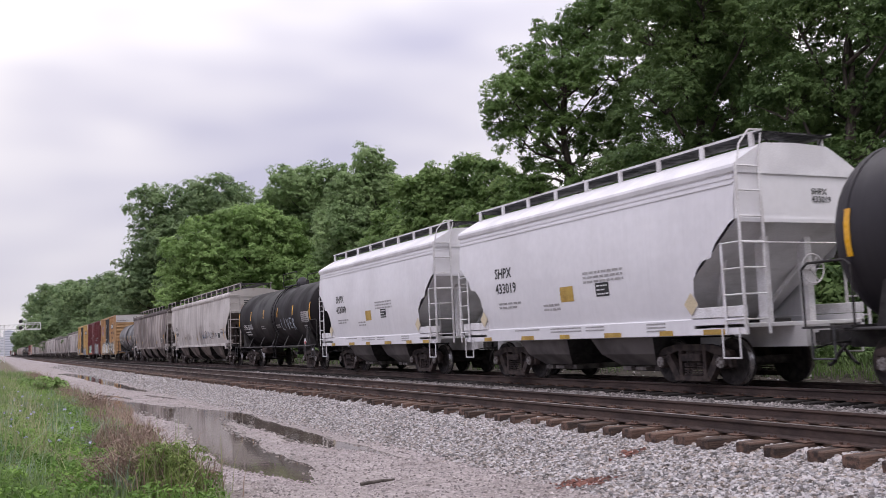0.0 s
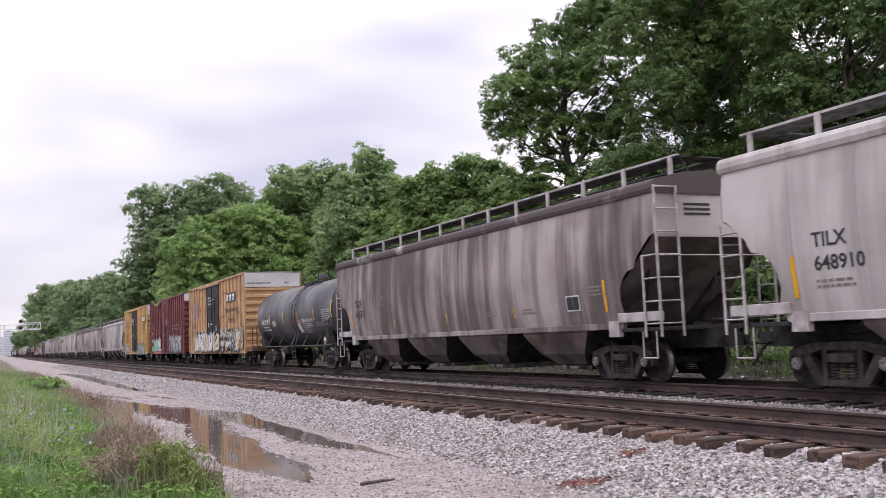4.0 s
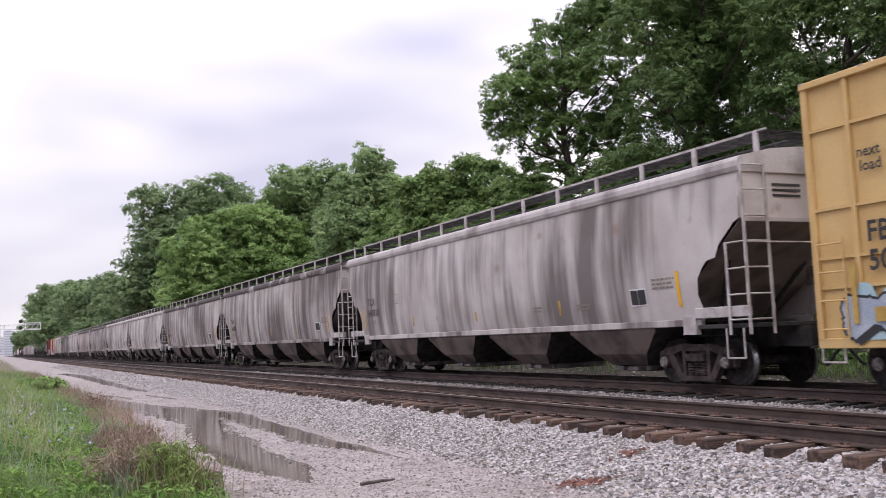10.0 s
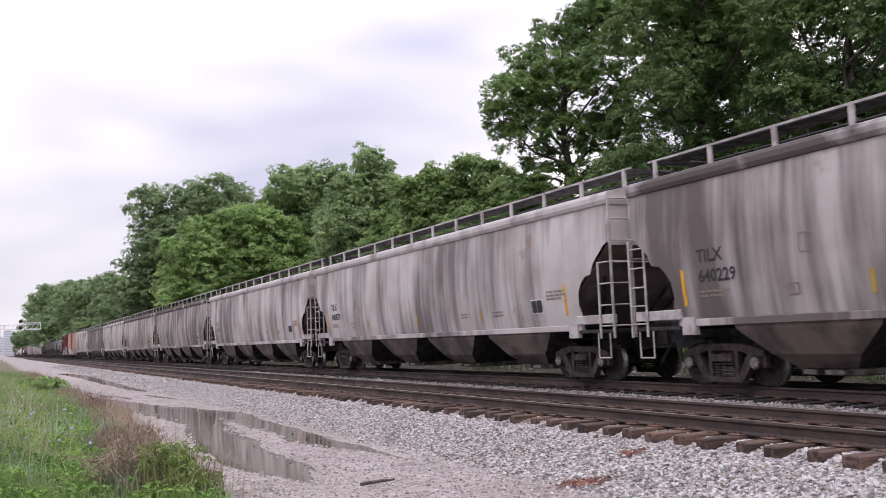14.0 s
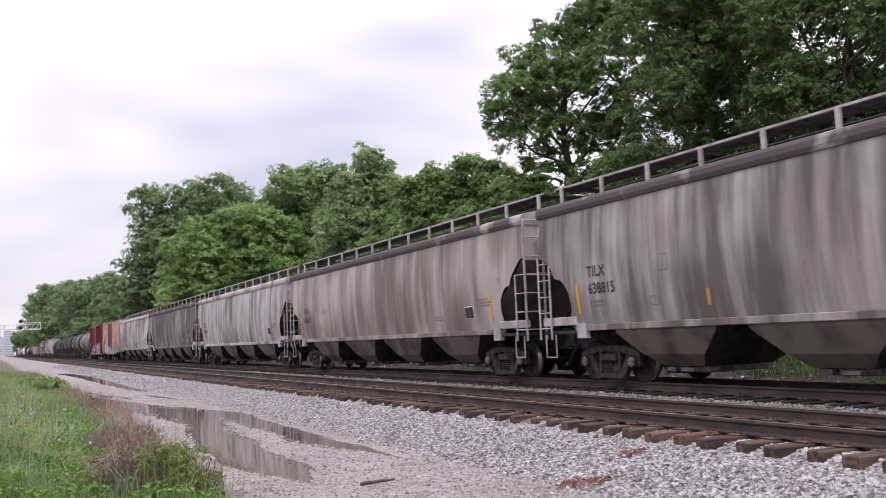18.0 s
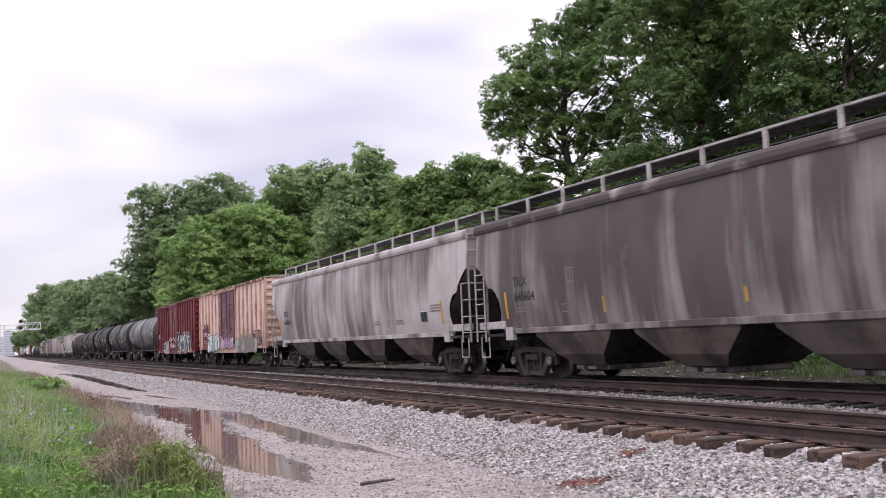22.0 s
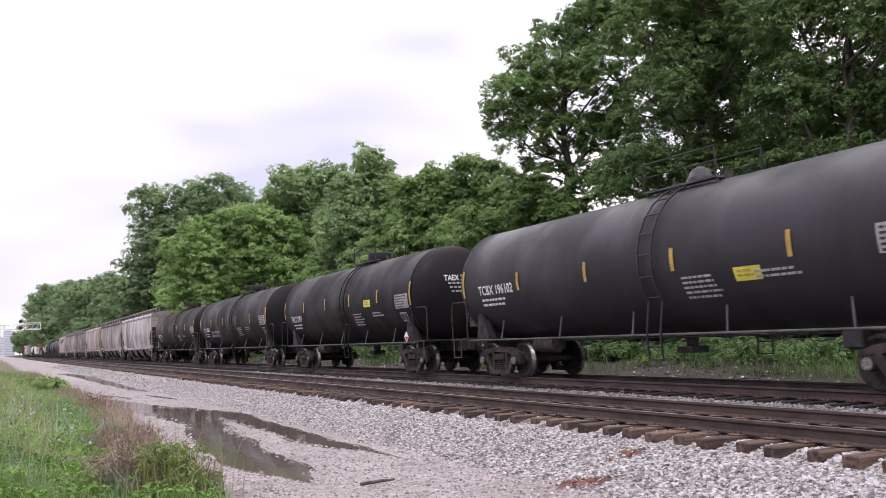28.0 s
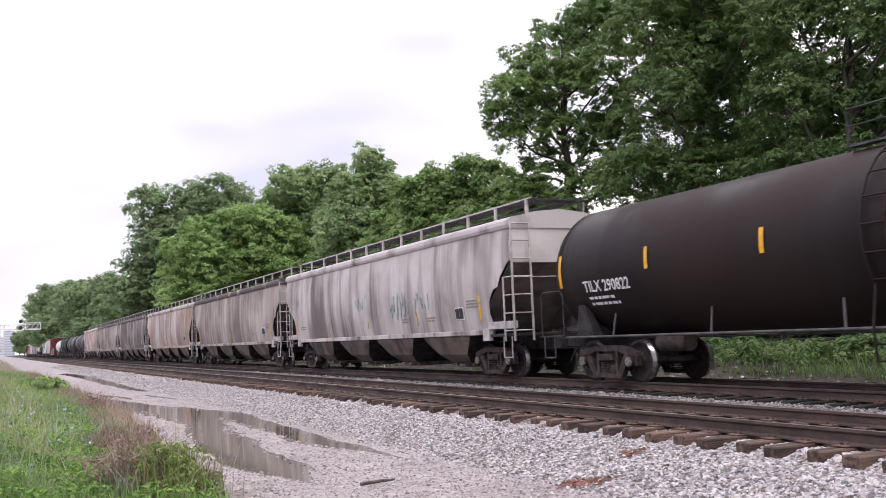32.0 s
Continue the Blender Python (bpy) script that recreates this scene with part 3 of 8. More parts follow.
def make_wheelset_mesh():
    sh = Shape()
    for s in (-1, 1):
        prof = [(0.66, 0.10), (0.66, 0.16), (0.70, 0.20), (0.71, 0.34), (0.685, 0.39), (0.685, 0.485), (0.715, 0.485), (0.722, 0.462), (0.825, 0.452), (0.83, 0.39), (0.795, 0.375), (0.775, 0.22), (0.80, 0.15), (0.84, 0.14), (0.84, 0.09)]
        sh.lathe([(s * a, r) for a, r in prof], "x", 28)
    sh.cyl((-1.14, 0, 0), (1.14, 0, 0), 0.085, 0.085, 10)
    for s in (-1, 1):
        sh.cyl((s * 1.10, 0, 0), (s * 1.155, 0, 0), 0.115, 0.10, 12)
        for k in range(3):
            a = 2 * math.pi * k / 3
            y, z = 0.06 * math.cos(a), 0.06 * math.sin(a)
            sh.cyl((s * 1.15, y, z), (s * 1.175, y, z), 0.022, 0.022, 6)
    me = sh.mesh("wheelset", WHEEL)
    me.materials.append(TREAD)
    me.materials.append(CAPM)
    for p in me.polygons:
        c = p.center
        r = math.hypot(c.y, c.z)
        if abs(c.x) > 1.09:
            p.material_index = 2
        elif 0.72 < abs(c.x) < 0.83 and 0.44 < r < 0.47:
            p.material_index = 1
    return me


TRUCK_MESH, WHEEL_MESH = make_truck_mesh(), make_wheelset_mesh()
WHEELS = {1: [], -1: []}


def add_trucks(car, spread):
    for y in (-spread / 2, spread / 2):
        t = part("truck", TRUCK_MESH, None, car, "rust-brown cast truck", (0, y, 0))
        for d in (-1, 1):
            w = part("wheelset", WHEEL_MESH, None, t, "", (0, d * 0.889, 0.457))
            WHEELS[d].append(w)


def make_coupler_mesh():
    sh = Shape()
    sh.box(-0.09, 0.09, -0.9, 0.12, 0.78, 0.96)
    sh.prism([(-0.17, 0.10), (0.15, 0.10), (0.18, 0.36), (0.05, 0.42), (-0.02, 0.26), (-0.12, 0.42), (-0.2, 0.36)], "z", 0.73, 1.0)
    sh.tube([(-0.3, 0.0, 0.85), (-0.36, 0.22, 0.62), (-0.33, 0.42, 0.42), (-0.22, 0.60, 0.38)], 0.03, 6)
    sh.tube([(-1.25, -0.05, 0.72), (-0.6, 0.05, 0.80), (-0.1, 0.02, 0.78)], 0.018, 5)
    return sh.mesh("coupler", UNDER)


COUPLER_MESH = make_coupler_mesh()


def add_couplers(car, half):
    part("coupler", COUPLER_MESH, None, car, "", (0, half, 0))
    part("coupler", COUPLER_MESH, None, car, "", pose(0, -half, 0, 0, 0, 180))


def ladder_shape(width, z0, z1, rungs, r=0.018, stile=0.028, depth=0.0):
    """A ladder in the y-z plane at x = 0."""
    sh = Shape()
    for y in (-width / 2, width / 2):
        sh.box(-0.012, 0.012, y - stile, y + stile, z0, z1)
    for z in rungs if isinstance(rungs, tuple) else [z0 + (z1 - z0) * (i + 0.5) / rungs for i in range(rungs)]:
        sh.cyl((0.0, -width / 2, z), (0.0, width / 2, z), r, r, 5)
    return sh


def brake_wheel(car, y, d, z=2.2, x=-0.55, material=None):
    sh = Shape()
    n = 18
    pts = [(x + 0.28 * math.cos(2 * math.pi * k / n), y + d * 0.16, z + 0.28 * math.sin(2 * math.pi * k / n)) for k in range(n + 1)]
    sh.tube(pts, 0.016, 5)
    for k in range(0, n, 3):
        sh.cyl(pts[k], (x, y + d * 0.12, z), 0.01, 0.01, 4)
    sh.cyl((x, y, z), (x, y + d * 0.16, z), 0.05, 0.05, 8)
    sh.box(x - 0.14, x + 0.14, min(y, y + d * 0.1), max(y, y + d * 0.1), z - 0.3, z + 0.05)
    part("brake_wheel", sh, material or LADDER, car)


# ---- covered hopper ----
HOP_PROF = [(1.44, 1.26), (1.50, 1.55), (1.555, 2.0), (1.585, 2.5), (1.58, 3.0), (1.555, 3.5), (1.51, 3.92), (1.50, 4.02)]
ROOF_PROF = [(1.50, 3.90), (1.55, 3.92), (1.57, 4.0), (1.55, 4.06), (1.48, 4.11), (1.15, 4.30), (0.85, 4.46), (0.78, 4.48), (0.0, 4.51)]

LOW_ROOF = [(1.50, 3.90), (1.55, 3.92), (1.578, 4.0), (1.565, 4.10), (1.52, 4.17), (1.44, 4.20), (1.15, 4.26), (0.75, 4.35), (0.0, 4.42)]


def bulge(z):
    pts = HOP_PROF
    for (x0, z0), (x1, z1) in zip(pts, pts[1:]):
        if z <= z1:
            return x0 + (x1 - x0) * (z - z0) / (z1 - z0)
    return 1.5


def cut(z):
    """How far the side sheet stops short of the car's end at height z."""
    pts = [(1.2, 1.22), (1.5, 1.19), (1.75, 1.27), (2.05, 1.22), (2.25, 1.07), (2.37, 0.92), (2.41, 0.68), (2.64, 0.56), (3.0, 0.14), (3.06, 0.0), (9, 0.0)]
    for (z0, c0), (z1, c1) in zip(pts, pts[1:]):
        if z <= z1:
            return c0 + (c1 - c0) * (z - z0) / (z1 - z0)
    return 0.0


def make_hopper(length, bays, paint, roof, slope, bay_paint, ladder_paint, posts, sill_low=1.16):
    car = new("covered_hopper")
    h = length / 2
    levels = [1.26, 1.5, 1.75, 1.9, 2.05, 2.25, 2.37, 2.41, 2.52, 2.64, 2.8, 2.9, 3.0, 3.06, 3.2, 3.45, 3.7, 3.92, 4.02]
    cols = max(8, int(length / 1.2))
    shell = Shape()
    for s in (-1, 1):
        rows = []
        for z in levels:
            e = h - cut(z)
            rows.append([(s * bulge(z), -e + 2 * e * j / cols, z) for j in range(cols + 1)])
        shell.loft(rows, caps=False, smooth=True, closed=False)
    part("side_sheet", shell, paint, car)
    top = Shape()
    line = ROOF_PROF if roof is ROOF_WHITE else LOW_ROOF
    prof = [(x, z) for x, z in line] + [(-x, z) for x, z in reversed(line[:-1])]
    top.loft([[(x, y, z) for x, z in prof] for y in (-h - 0.04, h + 0.04)], caps=True, smooth=False, closed=False)
    part("roof", top, roof, car)
    for d in (-1, 1):
        end = Shape()
        z_list = [3.06, 3.5, 3.92, 4.02]
        poly = [(bulge(z), z) for z in z_list] + ([(1.3, 4.17), (0.84, 4.41), (-0.84, 4.41), (-1.3, 4.17)] if roof is ROOF_WHITE else [(1.1, 4.21), (0.7, 4.29), (-0.7, 4.29), (-1.1, 4.21)]) + [(-bulge(z), z) for z in reversed(z_list)]
        end.prism(poly, "y", d * (h - 0.03), d * h)
        end.box(-1.5, 1.5, min(d * h, d * (h + 0.05)), max(d * h, d * (h + 0.05)), 3.0, 3.07)
        part("end_wall", end, paint, car)
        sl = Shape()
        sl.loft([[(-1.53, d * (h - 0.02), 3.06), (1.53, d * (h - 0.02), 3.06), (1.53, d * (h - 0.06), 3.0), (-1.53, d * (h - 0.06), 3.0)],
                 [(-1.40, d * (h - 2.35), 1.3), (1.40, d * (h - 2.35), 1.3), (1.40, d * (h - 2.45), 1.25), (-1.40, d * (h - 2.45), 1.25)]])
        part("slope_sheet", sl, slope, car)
        pl = Shape()
        pl.bevel_box(-1.5, 1.5, min(d * h, d * (h - 1.35)), max(d * h, d * (h - 1.35)), 1.10, 1.18, 0.01)
        pl.box(-0.3, 0.3, min(d * (h + 0.25), d * (h - 2.6)), max(d * (h + 0.25), d * (h - 2.6)), 0.72, 1.10)
        for s in (-1, 1):
            pl.cyl((s * 0.5, d * (h - 1.9), 1.1), (s * 1.25, d * (h - 0.5), 3.0), 0.05, 0.05, 6)
        part("end_platform", pl, UNDER if slope is SLOPE else slope, car)
        for s in (-1, 1):
            si = Shape()
            si.bevel_box(min(s * 1.40, s * 1.52), max(s * 1.40, s * 1.52), min(d * h, d * (h - 1.42)), max(d * h, d * (h - 1.42)), 1.30, 1.50, 0.012)
            if sill_low > 1.1:
                si.box(min(s * 1.38, s * 1.50), max(s * 1.38, s * 1.50), min(d * (h - 1.42), d * (h - 1.78)), max(d * (h - 1.42), d * (h - 1.78)), 1.0, 1.34)
            part("corner_sill", si, ladder_paint, car)
            a = ladder_shape(0.56, 0.98, 4.05, (1.25, 1.70, 2.17, 2.64, 3.10, 3.57, 4.02))
            if s * d > 0:
                part("end_ladder", a, ladder_paint, car, "", pose(s * 1.28, d * (h + 0.09), 0, 0, 0, 90))
            b = ladder_shape(0.50, 0.98, 2.66 if s * d > 0 else 2.98, (1.25, 1.70, 2.17, 2.64) if s * d > 0 else (1.25, 1.62, 2.0, 2.40, 2.80))
            part("side_ladder", b, ladder_paint, car, "", (s * 1.555, d * (h - 0.17), 0))
            st = Shape()
            st.tube([(s * 1.53, d * (h - 0.12), 1.1), (s * 1.53, d * (h - 0.12), 0.56), (s * 1.53, d * (h - 0.56), 0.56), (s * 1.53, d * (h - 0.56), 1.1)], 0.018)
            part("stirrup_step", st, ladder_paint, car)
        rail = Shape()
        rail.tube([(-1.5, d * (h + 0.1), 2.62), (1.5, d * (h + 0.1), 2.62)], 0.016)
        part("handrail", rail, ladder_paint, car)
    for s in (-1, 1):
        si = Shape()
        si.bevel_box(min(s * 1.36, s * 1.47), max(s * 1.36, s * 1.47), -h + 1.3, h - 1.3, sill_low, 1.30, 0.012)
        if sill_low < 1.1:
            si.bevel_box(min(s * 1.40, s * 1.50), max(s * 1.40, s * 1.50), -h, h, sill_low, 1.29, 0.012)
        part("side_sill", si, paint, car)
        board = Shape()
        x0, x1 = s * 0.24, s * 0.88
        board.box(min(x0, x1), max(x0, x1), -h - 0.1, h + 0.1, 4.655, 4.68)
        edge = s * 0.88
        part("running_board", board, GRATE, car)
        trim = Shape()
        trim.box(edge - 0.012, edge + 0.012, -h - 0.1, h + 0.1, 4.675, 4.72)
        part("board_edge", trim, ladder_paint, car)
        post = None
        for k in range(posts):
            y = -h + 0.15 + (2 * h - 0.3) * k / (posts - 1)
            if post is None:
                ps = Shape()
                ps.bevel_box(edge - 0.042, edge + 0.016, -0.055, 0.055, 4.27, 4.71, 0.006)
                post = ps.mesh("board_bracket", ladder_paint)
            part("board_bracket", post, None, car, "", (0, y, 0))
    for d in (-1, 1):
        cross = Shape()
        cross.box(-0.9, 0.9, min(d * (h - 0.45), d * (h + 0.1)), max(d * (h - 0.45), d * (h + 0.1)), 4.66, 4.685)
        for x in (-0.75, 0.75):
            cross.tube([(x, d * h, 4.66), (x * 0.7, d * (h + 0.02), 4.3)], 0.02)
        part("end_running_board", cross, GRATE, car)
    # dark plate added to close the gaps above the bays
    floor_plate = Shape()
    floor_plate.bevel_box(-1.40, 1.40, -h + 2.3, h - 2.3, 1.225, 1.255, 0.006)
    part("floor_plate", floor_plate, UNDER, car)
    span = 2 * (h - 2.35) / bays
    for k in range(bays):
        yc = -h + 2.35 + span * (k + 0.5)
        sh = Shape()
        ring_at = lambda x, q, z: [(-x, yc - q, z), (x, yc - q, z), (x, yc + q, z), (-x, yc + q, z)]
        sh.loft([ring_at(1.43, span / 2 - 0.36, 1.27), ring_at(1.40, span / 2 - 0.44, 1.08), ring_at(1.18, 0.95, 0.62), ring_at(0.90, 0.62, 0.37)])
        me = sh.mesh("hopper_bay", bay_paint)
        me.materials.append(UNDER)      # shade between the bays, plus grime, painted on the end sheets
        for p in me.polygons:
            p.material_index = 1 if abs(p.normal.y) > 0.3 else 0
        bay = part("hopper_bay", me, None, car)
        g = Shape()
        g.bevel_box(-0.8, 0.8, yc - 0.62, yc + 0.62, 0.24, 0.37, 0.02)
        g.box(-1.02, -0.8, yc - 0.42, yc - 0.05, 0.27, 0.34)
        g.box(-0.95, -0.8, yc + 0.2, yc + 0.5, 0.26, 0.35)
        part("outlet_gate", g, GATE, bay)
    pipe = Shape()
    pipe.tube([(-0.4, -h + 1.5, 0.95), (-0.4, h - 1.5, 0.95)], 0.025)
    pipe.box(0.35, 0.85, -h + 1.2, -h + 1.9, 0.9, 1.25)
    pipe.cyl((0.2, h - 2.0, 1.0), (0.2, h - 1.2, 1.0), 0.14, 0.14, 10)
    part("brake_gear", pipe, UNDER, car)
    brake_wheel(car, -h + 0.25, -1, 2.15, 0.35, ladder_paint if ladder_paint is LADDER_W else TRUCK)
    add_trucks(car, length - 4.0)
    add_couplers(car, h + 0.3)
    return car


def recolour(car, name, material):
    for o in car.children_recursive:
        if o.name.split(".")[0] == name and o.material_slots:
            o.material_slots[0].link = "OBJECT"
            o.material_slots[0].material = material


def register_wheels(car):
    for o in car.children_recursive:
        if o.name.split(".")[0] == "wheelset":
            WHEELS[1 if o.location.y > 0 else -1].append(o)


HOP_SKIN = Skin(-1, bulge=bulge)


def dress_hopper(car, length, number, seed, ink=INK, amber=AMBER_D, stripes=3, mark="TILX"):
    """Marks, data panels and reflectors on the side that shows."""
    rnd = random.Random(seed)
    h = length / 2
    if number:
        sh = Shape()
        HOP_SKIN.text(sh, mark, h - 2.05, 2.36, 0.24)
        part("reporting_mark", sh, ink, car, "worn dark letters")
        sh = Shape()
        HOP_SKIN.text(sh, number, h - 2.05, 1.98, 0.24)
        part("car_number", sh, ink, car, "worn dark figures")
        for y, z, w, tall in ((h - 4.55, 2.30, 0.30, 0.34), (h - 4.2, 1.62, 0.26, 0.20)):
            sh = Shape()
            for q in (z, z + tall - 0.025):
                HOP_SKIN.rect(sh, y, y - w, q, q + 0.025)
            for q in (y, y - w + 0.025, y - w / 2):
                HOP_SKIN.rect(sh, q, q - 0.025, z + 0.03, z + tall - 0.03)
            part("stencil_frame", sh, SPRAY["marker"], car, "small dark outlined stencil")
        end = Shape()
        for i, w in enumerate((0.7, 0.7, 0.7)):
            end.add([(-0.75, -h - 0.012, 3.66 - 0.1 * i), (-0.75 + w, -h - 0.012, 3.66 - 0.1 * i), (-0.75 + w, -h - 0.012, 3.71 - 0.1 * i), (-0.75, -h - 0.012, 3.71 - 0.1 * i)], [(0, 1, 2, 3)])
        part("end_mark", end, ink, car)
    sh = Shape()
    for y, z, w, k in ((h - 2.05, 1.78, 0.8, 2), (-h + 2.6, 2.1, 0.9, 3), (-h + 5.4, 1.72, 0.7, 2), (-h + 7.3, 1.74, 0.5, 2)):
        sh = Shape()
        HOP_SKIN.bars(sh, y, z, w, k, 0.045, 0.04, seed + k)
        part("data_block", sh, SPRAY["marker"], car, "rows of small worn lettering")
    sh = Shape()
    y = -h + 3.35
    HOP_SKIN.rect(sh, y, y - 0.55, 1.62, 1.98, 0.008)
    border = len(sh.f)
    for k in range(2):
        HOP_SKIN.rect(sh, y - 0.035 - 0.25 * k, y - 0.265 - 0.25 * k, 1.65, 1.95, 0.02)
    me = sh.mesh("test_panel", INK_W)
    me.materials.append(INK)
    for p in me.polygons:
        p.material_index = 0 if p.index < border else 1
    part("test_panel", me, None, car, "small black panel with pale border")
    for k in range(stripes + 2):
        y = -h + 1.75 + (length - 3.4) * k / (stripes + 1)
        sh = Shape()
        tall = 0.7 if k in (0, stripes + 1) else rnd.uniform(0.25, 0.4)
        HOP_SKIN.rect(sh, y, y + 0.10, 1.55, 1.55 + tall, 0.008)
        part("reflector", sh, AMBER if k in (0, stripes + 1) else amber, car)


# ---- tank car ----
def make_tank(length, radius, centre, paint, ladder=True, house="tall", stripes=5, rail_material=None):
    car = new("tank_car")
    h, head = length / 2, radius * 0.46
    rail_material = rail_material or UNDER
    mid = -0.8
    shell = Shape()
    n = 40
    ring = lambda y, r: [(r * math.cos(2 * math.pi * k / n), y, centre + r * math.sin(2 * math.pi * k / n)) for k in range(n)]
    cols = [-h + head + (length - 2 * head) * k / 10 for k in range(11)]
    rows = []
    for k, y in enumerate(cols):
        rows += [ring(y - 0.03, radius), ring(y, radius + 0.0015), ring(y + 0.03, radius)] if k % 2 and 0 < k < 10 else [ring(y, radius)]
    shell.loft(rows, caps=False, smooth=True)
    part("tank_shell", shell, paint, car)
    for d in (-1, 1):
        hd = Shape()
        rows = []
        for k in range(9):
            a = math.pi / 2 * k / 8
            rows.append(ring(d * (h - head + head * math.sin(a)), max(0.03, radius * math.cos(a))))
        hd.loft(rows, caps=False, smooth=True)
        hd.add(rows[-1], [tuple(range(n))])
        hd.loft([ring(d * (h - head - 0.06), radius + 0.012), ring(d * (h - head + 0.04), radius + 0.012)], caps=False, smooth=True)
        part("tank_head", hd, paint, car)
        st = Shape()
        y0, y1 = d * (h + 0.35), d * (h - 3.0)
        st.box(-0.33, 0.33, min(y0, y1), max(y0, y1), 0.70, 1.02)
        yb = d * (h - 1.35)
        st.prism([(-1.25, 1.05), (-0.4, 0.72), (0.4, 0.72), (1.25, 1.05), (1.32, 1.5), (1.0, 1.75), (-1.0, 1.75), (-1.32, 1.5)], "y", yb - 0.08, yb + 0.08)
        for s in (-1, 1):
            st.loft([[(s * 1.05, yb - 0.35, 1.05), (s * 1.30, yb - 0.35, 1.05), (s * 1.30, yb + 0.35, 1.05), (s * 1.05, yb + 0.35, 1.05)],
                     [(s * 1.22, yb - 0.12, 1.75), (s * 1.36, yb - 0.12, 1.75), (s * 1.36, yb + 0.12, 1.75), (s * 1.22, yb + 0.12, 1.75)]])
        part("stub_sill", st, UNDER, car)
        pl = Shape()
        pl.box(-1.5, 1.5, min(d * (h + 0.3), d * (h - 0.7)), max(d * (h + 0.3), d * (h - 0.7)), 1.04, 1.08)
        part("end_platform", pl, UNDER, car)
        for s in (-1, 1):
            hr = Shape()
            hr.tube([(s * 1.48, d * (h - 0.75), 1.06), (s * 1.48, d * (h - 0.75), 2.02), (s * 1.44, d * (h - 0.6), 2.12), (s * 1.44, d * (h + 0.15), 2.12), (s * 1.44, d * (h + 0.28), 2.02), (s * 1.44, d * (h + 0.28), 1.06)], 0.022, 6)
            part("end_handrail", hr, UNDER, car)
            sp = Shape()
            sp.tube([(s * 1.5, d * (h + 0.1), 1.05), (s * 1.5, d * (h + 0.1), 0.55), (s * 1.5, d * (h - 0.35), 0.55), (s * 1.5, d * (h - 0.35), 1.05)], 0.018)
            part("stirrup_step", sp, GRATE, car)
    for s in (-1, 1):
        rl = Shape()
        rl.tube([(s * 1.42, -h + 0.5, 1.02), (s * 1.42, h - 0.5, 1.02)], 0.028, 6)
        part("side_rail", rl, INK_D, car)
        for k in range(5):
            y = -h + 2.6 + (length - 5.2) * k / 4
            br = Shape()
            z = centre - radius * 0.66
            br.cyl((s * 1.42, y, 1.02), (s * radius * 0.76, y + 0.22, z), 0.024, 0.024, 5)
            part("rail_brace", br, INK_D, car)
        if ladder:
            lad = Shape()
            for dy in (mid - 0.22, mid + 0.22):
                pts = [(s * 1.46, dy, 0.50), (s * 1.50, dy, 1.0)] + [(s * (radius + 0.07) * math.cos(a), dy, centre + (radius + 0.07) * math.sin(a)) for a in np.linspace(-0.55, 1.25, 9)]
                lad.tube(pts, 0.024, 4)
            for a in np.linspace(-0.5, 1.15, 7):
                q = (s * (radius + 0.07) * math.cos(a), 0, centre + (radius + 0.07) * math.sin(a))
                lad.cyl((q[0], mid - 0.22, q[2]), (q[0], mid + 0.22, q[2]), 0.016, 0.016, 5)
            for z in (0.52, 0.78):
                lad.cyl((s * 1.47, mid - 0.22, z), (s * 1.47, mid + 0.22, z), 0.016, 0.016, 5)
            part("ladder", lad, paint, car)
    top = centre + radius
    plat = Shape()
    for x in (-0.62, 0.42):
        plat.box(x, x + 0.2, mid - 1.15, mid + 1.15, top - 0.02, top + 0.02)
    for s in (-1, 1):
        for y in (mid - 1.1, mid, mid + 1.1):
            plat.cyl((s * 0.55, y, top - 0.22), (s * 0.55, y, top + 0.05), 0.025, 0.025, 5)
    part("top_platform", plat, GRATE, car)
    dome = Shape()
    if house == "tall":
        dome.lathe([(0, 0.45), (0.02, 0.46), (0.42, 0.46), (0.46, 0.40), (0.5, 0.1)], "y", 18, (0, 0, 0))
        dm = dome.mesh("manway_housing", paint)
        part("manway_housing", dm, None, car, "", pose(0, mid, top - 0.08, 90, 0, 0))
    else:
        dome.lathe([(0, 0.3), (0.24, 0.3), (0.28, 0.26), (0.42, 0.2), (0.5, 0.05)], "y", 16)
        part("manway_housing", dome.mesh("manway_housing", GREY_TANK), None, car, "", pose(0, mid, top - 0.08, 90, 0, 0))
    for y in (mid - 0.85, mid + 0.8):
        vv = Shape()
        vv.cyl((0, y, top - 0.05), (0, y, top + 0.22), 0.09, 0.07, 8)
        part("valve", vv, UNDER, car)
    for s in (-1, 1):
        hr = Shape()
        for y0, y1 in ((mid - 1.15, mid + 1.15),):
            hr.tube([(s * 0.62, y0, top), (s * 0.62, y0, top + 0.62), (s * 0.62, y1, top + 0.62), (s * 0.62, y1, top)], 0.018, 5)
            hr.tube([(s * 0.62, y0, top + 0.33), (s * 0.62, y1, top + 0.33)], 0.014, 4)
        part("top_handrail", hr, UNDER, car)
    low = Shape()
    low.cyl((0, -0.2, centre - radius + 0.1), (0, -0.2, 0.62), 0.16, 0.12, 10)
    low.box(-0.22, 0.22, -0.45, 0.05, 0.6, 0.74)
    part("outlet_valve", low, UNDER, car)
    low = Shape()
    low.cyl((-0.75, h - 4.3, 0.86), (-0.75, h - 3.4, 0.86), 0.19, 0.19, 14)
    part("brake_reservoir", low, TRUCK, car)
    low = Shape()
    low.bevel_box(-0.95, -0.6, -h + 2.9, -h + 3.3, 0.7, 1.0, 0.02)
    part("brake_valve_box", low, UNDER, car)
    low = Shape()
